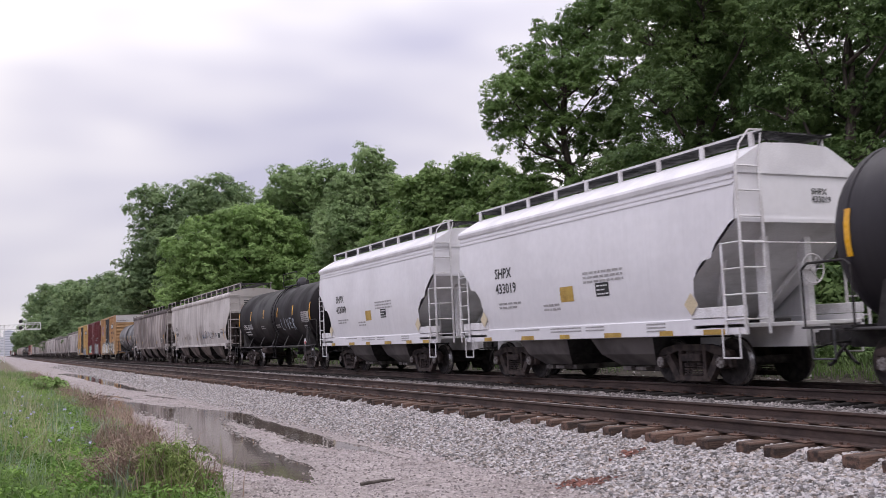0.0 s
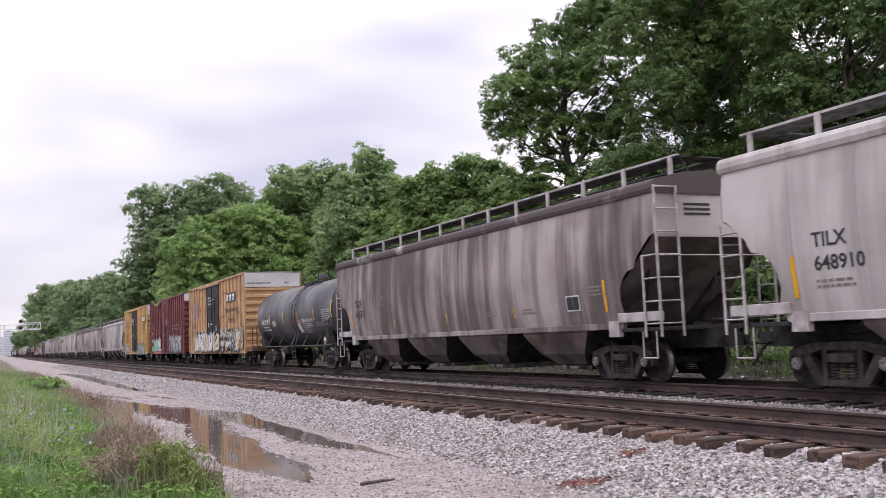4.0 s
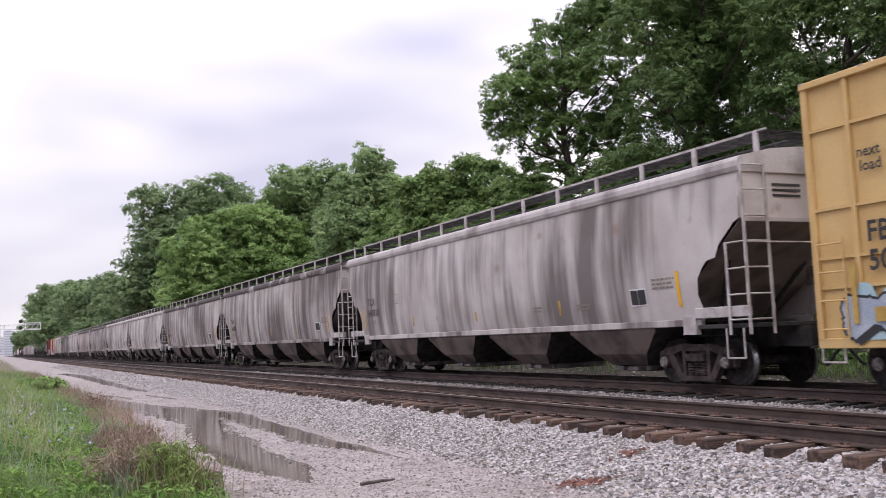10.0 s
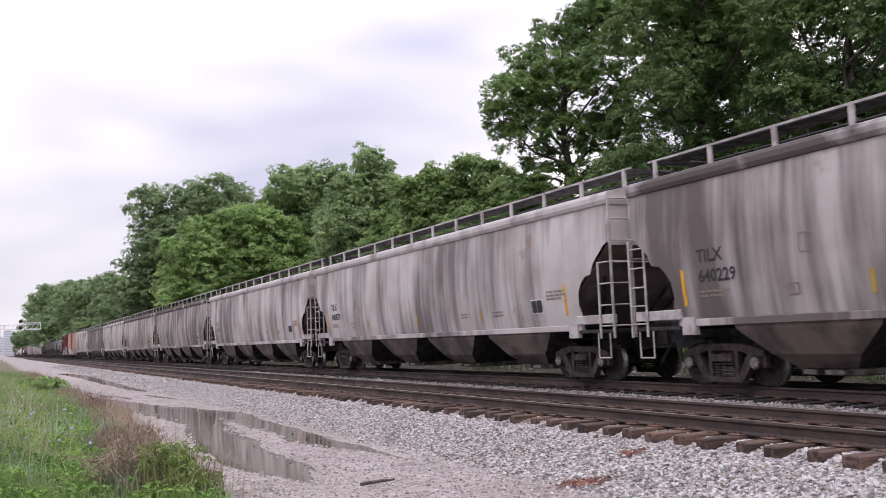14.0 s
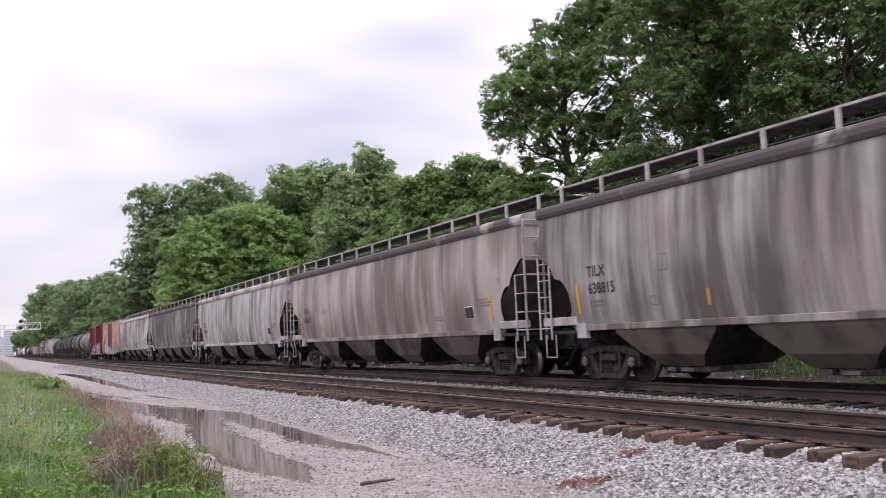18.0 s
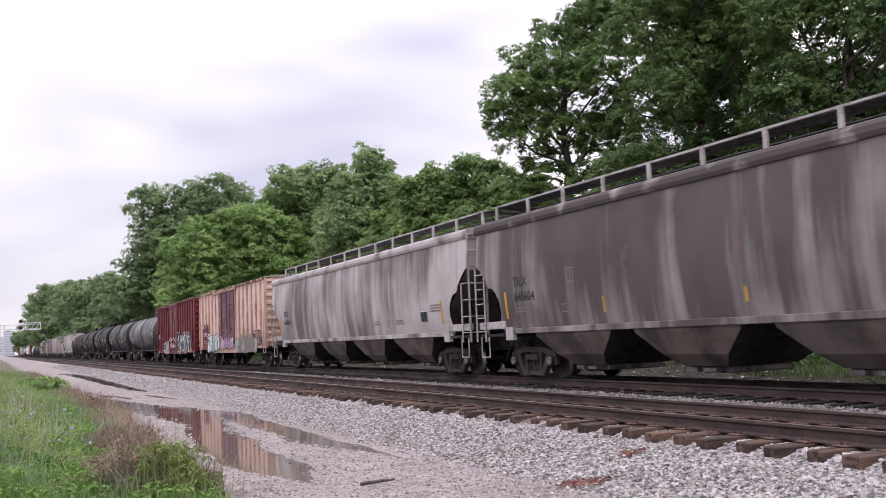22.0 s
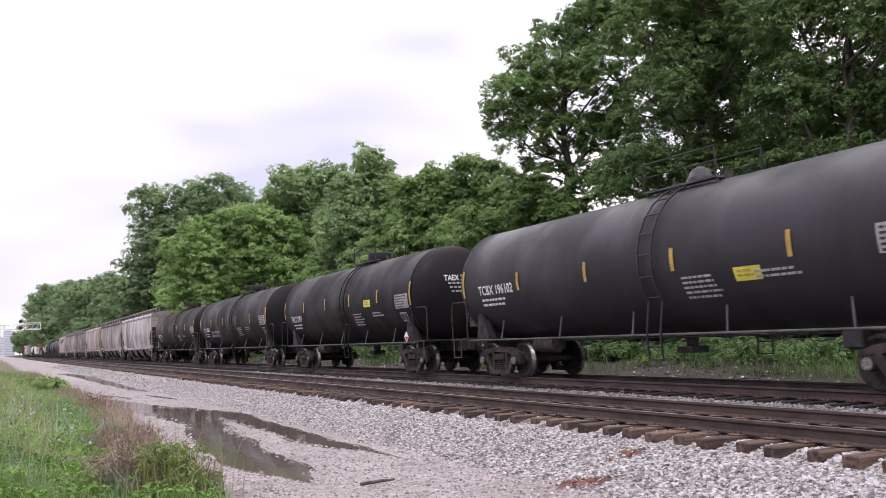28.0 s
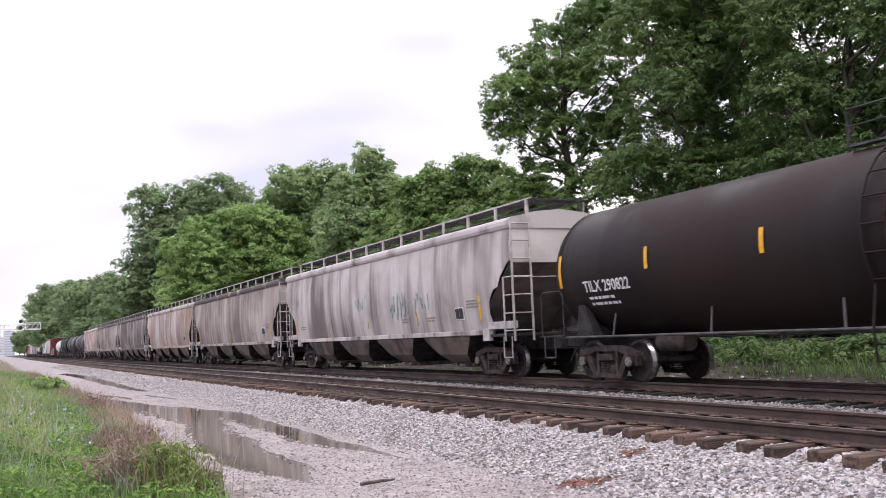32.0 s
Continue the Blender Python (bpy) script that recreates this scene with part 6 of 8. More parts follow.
# box cars
def dress_rail_box(car, number, seed, wide, faded):
    """Yellow pool box car: emblem blocks, slogan, crossed arrows. wide: where the slogan stands and how long it runs."""
    sk = Skin(-1, x=1.60)
    e0, s0, s_len, s_tall, s_z = wide
    sh = Shape()
    sk.rect(sh, e0, e0 - 2.3, 3.62, 4.10, 0.010)
    panel = part("emblem_panel", sh, INK, car, "black panel with white slanted block shapes")
    sh = Shape()
    for y0, y1 in ((e0 - 0.14, e0 - 0.74), (e0 - 0.86, e0 - 1.46)):
        sh = Shape()
        sk.rect(sh, y0, y1 + 0.08, 3.69, 4.04, 0.016, -0.18)
        part("emblem_shape", sh, INK_W, panel)
    sh = Shape()
    sk.rect(sh, e0 - 1.58, e0 - 2.10, 3.69, 4.04, 0.016, -0.18)
    part("emblem_shape", sh, INK_W, panel)
    for z in (3.75, 3.81, 3.87):
        sh = Shape()
        sk.rect(sh, e0 - 0.25, e0 - 2.0, z, z + 0.018, 0.020)
        part("emblem_stripe", sh, INK, panel)
    ink = INK_D if faded else INK
    for words, at, length, z in (("Railcar Pooling", s0, s_len, s_z), ("Experts", s0 - 0.25 * s_len, s_len * 0.5, s_z - 0.5 * s_len / 3.1 - 0.06)):
        v, f = letter_mesh(words, s_tall)
        lettering(car, sk, [(words, at, z, s_tall, length / max(q[0] for q in v), 0.010)], ink, "dark worn slogan lettering", "slogan")
    sh = Shape()
    sk.bars(sh, s0 - 0.25 * s_len, s_z - 2 * (0.5 * s_len / 3.1 + 0.06), s_len * 0.48, 1, s_tall * 0.62, 0.05, 3, 0.010)
    part("data_block", sh, ink, car, "dark worn line of lettering")
    cy, cz, aw, ah = 5.25, 3.55, 0.74, 0.52
    blue, red = Shape(), Shape()
    for d in (1, -1):
        blob(sk, blue, [(cy + d * aw, cz + ah), (cy + d * 0.10, cz), (cy + d * aw, cz - ah)], 0.17, 0.010 + 0.001 * d)
        blob(sk, red, [(cy + d * (aw + 0.03), cz + ah - 0.22), (cy + d * 0.34, cz), (cy + d * (aw + 0.03), cz - ah + 0.22)], 0.12, 0.014)
    part("arrow_cross", blue, BLUE_P, car, "faded blue crossed arrows")
    part("arrow_fill", red, RED_F, car, "faded red arrow stripes")
    rows = [("next", 6.80, 3.64, 0.17, 1, 0.01), ("load", 6.76, 3.42, 0.17, 1, 0.01), ("any", 4.25, 3.64, 0.17, 1, 0.01), ("road", 4.25, 3.42, 0.17, 1, 0.01)]
    for t, y, z in (("FB", 6.73, 2.34), ("OX", 5.98, 2.34), (number[:2], 6.73, 1.90), (number[2:4], 5.92, 1.90), (number[4:], 5.12, 1.90)):
        rows.append((t, y, z, 0.32, 0.95, 0.01))
    lettering(car, sk, rows, INK, "dark letters and figures", "reporting_mark")
    sh = Shape()
    sk.bars(sh, -6.75, 2.55, 0.5, 8, 0.035, 0.06, seed, 0.010)
    part("data_block", sh, YELLOW_D, car, "worn rows of small lettering")
    dk = Skin(-1, x=1.65)
    if not faded:
        lettering(car, dk, [(t, y, z, 0.11, 0.72, 0.012) for t, y, z in (("CLOSE AND LOCK", 1.15, 4.06), ("BOTH DOORS BEFORE", 1.25, 3.88), ("MOVING CAR", 0.98, 3.70))], INK_W, "white capitals on the black door", "door_notice")
    for y, z, w, k, hh in (((1.2, 4.05, 1.0, 3, 0.06),) if faded else ()) + ((0.0, 3.95, 0.7, 1, 0.04), (1.2, 2.5, 0.25, 2, 0.09), (0.6, 2.45, 0.6, 1, 0.09), (0.35, 1.95, 0.2, 2, 0.07), (-0.95, 2.3, 0.4, 4, 0.035)):
        sh = Shape()
        dk.bars(sh, y, z, w, k, hh, 0.05, seed + 1, 0.012)
        part("door_stencil", sh, INK_W, car, "white stencil on the door")
    for y, z, w, hh in ((-6.5, 1.05, 0.5, 0.3), (7.05, 1.1, 0.10, 0.95), (6.65, 1.12, 0.45, 0.22), (-3.4, 0.98, 0.5, 0.18), (4.1, 0.98, 0.45, 0.18)):
        sh = Shape()
        sk.rect(sh, y, y - w, z, z + hh, 0.060)
        part("safety_patch", sh, AMBER_D, car, "dull yellow patch")
    sh = Shape()
    sk.rect(sh, -5.6, -6.05, 1.18, 1.52, 0.060)
    frame_plate = part("data_frame", sh, INK_W, car)
    sh = Shape()
    sk.rect(sh, -5.65, -5.8, 1.22, 1.48, 0.063)
    sk.rect(sh, -5.84, -6.0, 1.22, 1.48, 0.063)
    part("data_plate", sh, INK, frame_plate)


def rail_box(s, number, seed, label, wide, faded):
    paint = YELLOW_B if faded else YELLOW
    car = make_boxcar(15.65, 4.99, 5.03, 0.72, 1.60, paint, paint if faded else YELLOW_D, BLACK_DOOR, -1.8, 1.7, 7, (1.68, 2.15, 2.93, 4.22), 0.75, paint, 3)
    enlist(car, s, label, "box car")
    dress_rail_box(car, number, seed, wide, faded)
    return car


SIDE = Skin(-1, x=1.605)
DOOR_SIDE = Skin(-1, x=1.66)
yellow_a = rail_box(-122.95, "504724", 61, "yellow pool box car with black door and large sprayed lettering", (-3.62, -3.36, 3.1, 0.30, 3.05), False)
graffiti(yellow_a, SIDE, -7.5, 5.7, 0.78, 2.02, ("white", "white", "cream", "white"), "black", 14, 5, "sky", 0.36, (-1.9, 1.8, DOOR_SIDE), ("grey", "black", "tan", "cream", "tan"), 0.6)
squiggles(yellow_a, Skin(-1, x=1.645), -6.5, -1.9, 0.85, 1.9, "black", 0.5, 0.05, 7, "thin black spray lines over the letters")
squiggles(yellow_a, SIDE, -7.75, -7.15, 3.2, 4.75, "marker", 0.26, 0.022, 8, "dense brown-grey marker scrawl")
squiggles(yellow_a, SIDE, 7.0, 7.7, 2.6, 4.7, "marker", 0.26, 0.022, 9, "dense brown-grey marker scrawl")
yellow_b = rail_box(-87.35, "502132", 71, "yellow pool box car with black door and pale blue sprayed lettering", (-4.9, -5.08, 1.76, 0.21, 3.24), True)
graffiti(yellow_b, SIDE, -6.3, -1.9, 0.70, 1.55, ("pale", "white", "pale", "grey"), "blue", 7, 15, "pale", 0.36, None, ("blue", "black", "yellow"))
graffiti(yellow_b, SIDE, 4.9, 7.1, 0.85, 1.65, ("mint", "pale", "sky"), "black", 3, 16, "sky")
graffiti(yellow_b, SIDE, 3.8, 4.7, 0.85, 1.5, ("lilac", "violet"), "black", 1, 17)
squiggles(yellow_b, SIDE, -6.5, -1.9, 1.58, 1.95, "marker", 0.3, 0.03, 18, "thin dark overspray lines")
squiggles(yellow_b, DOOR_SIDE, 0.1, 1.1, 3.45, 4.05, "white", 0.28, 0.03, 19, "small white scrawl on the door")
sh = Shape()
SIDE.rect(sh, -4.9, -5.3, 1.75, 1.95, 0.012)
SIDE.rect(sh, -6.7, -7.0, 1.55, 1.75, 0.012)
part("paint_patch", sh, SPRAY["mint"], yellow_b, "mint green paint dab")

maroon = make_boxcar(15.8, 4.95, 4.99, 0.74, 1.60, MAROON, MAROON, MAROON, -1.9, 1.75, 7, (), 0.5, MAROON, 4, words="")
enlist(maroon, -105.05, "maroon box car with ribbed sides and silver-black sprayed lettering", "box car")
graffiti(maroon, SIDE, -6.8, -2.0, 0.76, 2.25, ("grey", "grey", "pale"), "black", 8, 31, None, 0.30, None, ("white", "black", "marker", "yellow"))
graffiti(maroon, SIDE, 1.9, 5.6, 0.80, 2.0, ("white", "white", "mint"), "black", 5, 32, "sky", 0.38, None, ("grey", "orange"))
graffiti(maroon, SIDE, 5.3, 6.7, 0.85, 1.45, ("green", "black"), "black", 3, 37, "black", 0.22)
sh = Shape()
SIDE.rect(sh, 1.9, 5.4, 0.76, 0.95, 0.05)
part("graffiti_base", sh, SPRAY["orange"], maroon, "orange fade under the letters")
squiggles(maroon, SIDE, -6.4, -3.0, 2.45, 2.95, "grey", 0.24, 0.022, 33, "small white sprayed tags")
squiggles(maroon, SIDE, -7.6, -7.2, 2.7, 3.2, "moss", 0.4, 0.04, 34, "dark green scrawl")
squiggles(maroon, SIDE, 6.3, 6.8, 2.8, 3.4, "grey", 0.3, 0.03, 35, "grey scrawl")
for y, w, z, hh, m in ((-7.48, 0.11, 1.1, 0.9, AMBER_D), (7.12, 0.11, 1.1, 0.9, AMBER_D), (6.6, 0.5, 1.2, 0.2, AMBER_D), (-6.66, 0.46, 1.48, 0.36, INK_W)):
    sh = Shape()
    SIDE.rect(sh, y, y - w, z, z + hh, 0.055)
    plate = part("side_plate", sh, m, maroon, "white data frame" if m is INK_W else "dull yellow strip")
    if m is INK_W:
        sh = Shape()
        SIDE.rect(sh, y - 0.04, y - w + 0.04, z + 0.04, z + hh - 0.04, 0.059)
        part("plate_face", sh, INK, plate)
lettering(maroon, SIDE, [("TR", 6.68, 2.24, 0.24, 1, 0.008), ("100", 6.70, 1.68, 0.24, 1, 0.008), ("217", 6.02, 1.68, 0.24, 0.9, 0.008)], INK_W, "white letters and figures", "reporting_mark")
lettering(maroon, DOOR_SIDE, [("CLOSE AND LOCK", -0.45, 3.28, 0.10, 0.7, 0.008), ("DOORS BEFORE", -0.45, 3.13, 0.10, 0.7, 0.008), ("MOVING CAR", -0.5, 2.98, 0.10, 0.7, 0.008)], INK_W, "white capitals on the door", "door_notice")
sh = Shape()
SIDE.bars(sh, -6.5, 2.55, 0.5, 8, 0.035, 0.07, 3)
part("data_block", sh, INK_G, maroon, "rows of small pale lettering")
sh = Shape()
DOOR_SIDE.rect(sh, 0.42, 0.28, 1.62, 2.1, 0.004)
part("reflector_strip", sh, AMBER_D, maroon, "dull yellow strip on the door")
for y, z, w, rows in ((1.62, 2.9, 0.28, 6), (0.1, 2.35, 0.3, 3)):
    sh = Shape()
    DOOR_SIDE.bars(sh, y, z, w, rows, 0.045, 0.07, rows)
    part("data_block", sh, INK_W, maroon, "rows of small white lettering")
squiggles(maroon, DOOR_SIDE, -0.25, 0.1, 1.55, 2.0, "pale", 0.22, 0.02, 38, "pale scrawl beside the lock")
squiggles(maroon, SIDE, 2.0, 2.3, 2.75, 3.05, "pale", 0.2, 0.035, 39, "pale dab beside the door")
# heavy lock gear on the sliding door
for y, z0, z1 in ((-0.02, 1.2, 2.6), (-0.62, 1.1, 4.5), (1.45, 1.1, 4.5)):
    sh = Shape()
    sh.cyl((-1.70, y, z0), (-1.70, y, z1), 0.03, 0.03, 8)
    for z in (z0 + 0.1, (z0 + z1) / 2, z1 - 0.1):
        sh.bevel_box(-1.74, -1.61, y - 0.07, y + 0.07, z - 0.045, z + 0.045, 0.012)
    part("lock_bar", sh, MAROON, maroon)
for y0, y1, z in ((-1.85, -1.25, 2.05), (-1.85, -0.62, 2.75), (-0.62, 0.4, 1.5), (-1.85, -1.2, 3.75)):
    sh = Shape()
    sh.bevel_box(-1.75, -1.64, y0, y1, z - 0.035, z + 0.035, 0.012)
    part("door_handle", sh, MAROON, maroon)
rnd = random.Random(41)
sh = Shape()
for k in range(70):
    y = rnd.choice((-1.84, -0.62, -0.02, 0.22, 1.69)) + rnd.gauss(0, 0.07)
    z = rnd.uniform(1.15, 3.0)
    DOOR_SIDE.stroke(sh, [(y, z), (y + rnd.uniform(-0.03, 0.03), z - rnd.uniform(0.05, 0.35))], rnd.uniform(0.012, 0.035), 0.001)
part("grease_run", sh, SPRAY["marker"], maroon, "dark grease runs below the lock gear")["kind"] = "stuff"
for z in (3.1, 2.35):
    sh = Shape()
    for k in range(3):
        sh.box(0.2 + 0.04 * k, 0.85 - 0.05 * k, -7.907, -7.90, z - 0.07 * k, z - 0.07 * k + 0.03)
    part("end_stencil", sh, INK_W, maroon, "white stencil rows on the end wall")

pink = make_boxcar(16.4, 4.42, 4.58, 0.98, 1.60, PINK, PINK_D, PLUM, -1.75, 1.5, 7, (), 0.0, PINK, 4, 0.22)
enlist(pink, 144.9, "faded pink box car with plum door and sprayed lettering", "box car")
recolour(pink, "eave_rail", RUST_EAVE)
graffiti(pink, SIDE, 2.4, 5.5, 0.80, 1.95, ("pale", "white", "pale"), "moss", 5, 41, None, 0.34, None, ("teal", "grey"))
graffiti(pink, Skin(-1, x=1.67), -1.55, 1.4, 1.05, 1.6, ("violet", "lilac"), "lilac", 5, 42, None, 0.26, None, ("white",))
graffiti(pink, SIDE, -6.5, -2.1, 0.80, 1.6, ("marker", "teal", "marker", "grey"), "marker", 7, 43, "marker", 0.44, None, ("moss", "black", "marker", "lilac"))
squiggles(pink, SIDE, -6.4, -2.2, 1.5, 2.1, "marker", 0.4, 0.025, 44, "thin brown overspray lines")
for y, z, w, hh in ((7.15, 1.0, 1.52, 1.53), (2.25, 1.75, 0.78, 2.45), (-6.62, 1.10, 0.66, 0.8), (-5.78, 1.28, 0.62, 0.6)):
    sh = Shape()
    SIDE.rect(sh, y, y - w, z, z + hh, 0.008)
    part("red_patch", sh, OXBLOOD, pink, "dark red painted panel")
lettering(pink, SIDE, [(t, y, z, 0.22, 0.82, 0.014) for t, y, z in (("BK", 6.87, 2.28), ("TY", 6.25, 2.28), ("153", 6.87, 1.80), ("003", 6.27, 1.80))], INK_W, "white letters and figures", "reporting_mark")
for y, z, w, k in ((6.7, 1.45, 0.9, 2), (2.1, 3.9, 0.45, 5), (2.1, 2.7, 0.5, 4), (-6.7, 1.75, 0.5, 5)):
    sh = Shape()
    SIDE.bars(sh, y, z, w, k, 0.05, 0.07, 5, 0.014)
    part("stencil_block", sh, INK_G, pink, "white stencil rows")
sh = Shape()
SIDE.rect(sh, -5.86, -6.3, 1.42, 1.8, 0.014)
plate = part("data_frame", sh, INK_W, pink)
sh = Shape()
SIDE.rect(sh, -5.9, -6.26, 1.46, 1.76, 0.018)
part("data_plate", sh, INK, plate)
sh = Shape()
SIDE.rect(sh, -7.4, -7.8, 1.2, 1.55, 0.06)
part("placard_board", sh, INK, pink, "round black notice on the ladder panel")
rnd = random.Random(9)
for name, m, count, y0, y1 in (("scraped_rust", PINK_D, 130, -7.2, 7.2), ("scraped_paint", SPRAY["marker"], 130, -6.9, -1.9)):
    sh = Shape()
    for k in range(count):
        post = rnd.random() < 0.6
        y = (-1.75 - 0.92 * rnd.randrange(0, 7) if y1 < 0 else rnd.uniform(y0, y1)) + rnd.uniform(-0.12, 0.12)
        z = rnd.uniform(1.4, 3.9) ** (0.9 if post else 1)
        SIDE.stroke(sh, [(y, z), (y + rnd.uniform(-0.05, 0.05), z - rnd.uniform(0.03, 0.3))], rnd.uniform(0.012, 0.04), 0.009)
    part(name, sh, m, pink, "rust-brown scrapes in the paint")["kind"] = "stuff"

oxblood = make_boxcar(15.8, 4.42, 4.58, 0.82, 1.60, OXBLOOD, OXBLOOD, OXBLOOD, -1.5, 2.0, 7, (), 0.0, OXBLOOD, 9, 0.10)
enlist(oxblood, 162.75, "dark red box car with ribbed sides and black-white sprayed lettering", "box car")
graffiti(oxblood, SIDE, -6.4, -1.5, 0.78, 2.3, ("black", "black"), "white", 5, 51, None, 0.36, None, ("white",))
graffiti(oxblood, SIDE, 2.4, 4.7, 0.78, 1.7, ("black", "grey"), "white", 4, 52, None, 0.22)
squiggles(oxblood, Skin(-1, x=1.67), -1.3, 1.6, 1.15, 2.0, "white", 0.45, 0.06, 53, "white sprayed tag on the door")
squiggles(oxblood, SIDE, -7.4, -6.9, 0.95, 1.7, "grey", 0.7, 0.03, 54, "grey paint drip line")
for y, z, w, k, hh in ((7.0, 2.1, 0.8, 2, 0.14), (-6.5, 1.95, 0.6, 5, 0.035), (2.1, 2.55, 0.25, 1, 0.16)):
    sh = Shape()
    SIDE.bars(sh, y, z, w, k, hh, 0.06, 5, 0.010)
    part("stencil_block", sh, INK_G, oxblood, "white stencil rows")
sh = Shape()
SIDE.rect(sh, -5.7, -6.1, 1.35, 1.65, 0.06)
part("data_frame", sh, INK_G, oxblood)
for y in (-6.6, -3.4, -1.6, 2.2, 6.9):
    sh = Shape()
    SIDE.rect(sh, y, y - 0.55, 0.84, 0.96 + (0.14 if y < -6 else 0), 0.064)
    part("safety_patch", sh, AMBER_D, oxblood, "yellow patch")
for s, model, label in ((482.0, oxblood, "dark red box car far down the line"), (668.5, maroon, "maroon box car far down the line"), (686.5, oxblood, "dark red box car far down the line")):
    c = copy_thing(model, pose(0, 0, 0))
    register_wheels(c)
    enlist(c, s, label, "box car")


# ---- trees ----
LEAF_NEAR = leafy("leaves_deep_green", (0.10, 0.175, 0.055), (0.255, 0.385, 0.13), glow=0.34)
# deep green that also holds the shade on the bank plants
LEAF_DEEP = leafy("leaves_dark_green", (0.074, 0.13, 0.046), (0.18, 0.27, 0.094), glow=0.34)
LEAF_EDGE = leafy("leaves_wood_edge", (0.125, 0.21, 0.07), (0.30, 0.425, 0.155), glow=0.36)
# far leaves: slight bluish haze of distance mixed into the green
LEAF_DARK = leafy("leaves_hazy_far_green", (0.14, 0.215, 0.105), (0.30, 0.405, 0.20), glow=0.36)
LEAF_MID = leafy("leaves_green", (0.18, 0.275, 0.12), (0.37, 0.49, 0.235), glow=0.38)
LEAF_FRESH = leafy("leaves_fresh_green", (0.18, 0.29, 0.09), (0.37, 0.52, 0.20), glow=0.36)
BARK = mat("bark_grey_brown", (0.085, 0.068, 0.055), (0.05, 0.04, 0.034), 0.95, scale=3, bump=0.8, bump_scale=14, stretch=(2, 2, 0.4))


def unit(v):
    return v / np.maximum(1e-6, np.linalg.norm(v, axis=1))[:, None]


def leaf_blades(rng, p, nrm, size):
    """One pointed blade for each place and facing."""
    n = len(p)
    a = unit(np.cross(nrm, rng.normal(size=(n, 3))))
    b = np.cross(nrm, a)
    s = (1.25 * size * rng.lognormal(0, 0.3, n))[:, None]
    q = np.stack([p - a * s, p + a * s * 0.75 + b * s * 0.55, p + a * s * 0.75 - b * s * 0.55], 1)
    return q.reshape(-1, 3), np.arange(3 * n).reshape(-1, 3)


def leaf_cloud(rng, centres, radii, per, size, flat=0.75, out=None, rough=0.3, spray=0.0):
    """Leaves on the outer skin of many clumps; out: which way each clump looks from its bough."""
    n = len(centres) * per
    c = np.repeat(centres, per, 0)
    r = np.repeat(radii, per)
    d = unit(rng.normal(size=(n, 3)))
    if out is not None:
        d = unit(d + 0.55 * np.repeat(out, per, 0))
    d[:, 2] = np.where(d[:, 2] < -0.45, -d[:, 2], d[:, 2])
    p = c + d * (r * rng.uniform(0.45, 1.05, n) ** 0.6)[:, None] * np.array([1, 1, flat])
    if spray:       # leaves hang together in small sprays
        lead = (np.arange(n) // 6) * 6
        p = p[lead] + rng.uniform(-1.4, 1.4, (n, 3)) * spray * np.array([1, 1, 0.6])
        d = d[lead]
    nrm = unit(d * 0.85 + rng.normal(0, rough, (n, 3)) + np.array([0, 0, 0.45]))
    return leaf_blades(rng, p, nrm, size)


def limb(sh, rng, a, b, r0, r1, bends=4, n=6):
    a, b = Vector(a), Vector(b)
    pts = [a.lerp(b, k / bends) + (Vector(rng.normal(0, 0.05 * (b - a).length, 3)) if 0 < k < bends else Vector()) for k in range(bends + 1)]
    for k in range(bends):
        sh.cyl(pts[k], pts[k + 1], r0 + (r1 - r0) * k / bends, r0 + (r1 - r0) * (k + 1) / bends, n, caps=False)


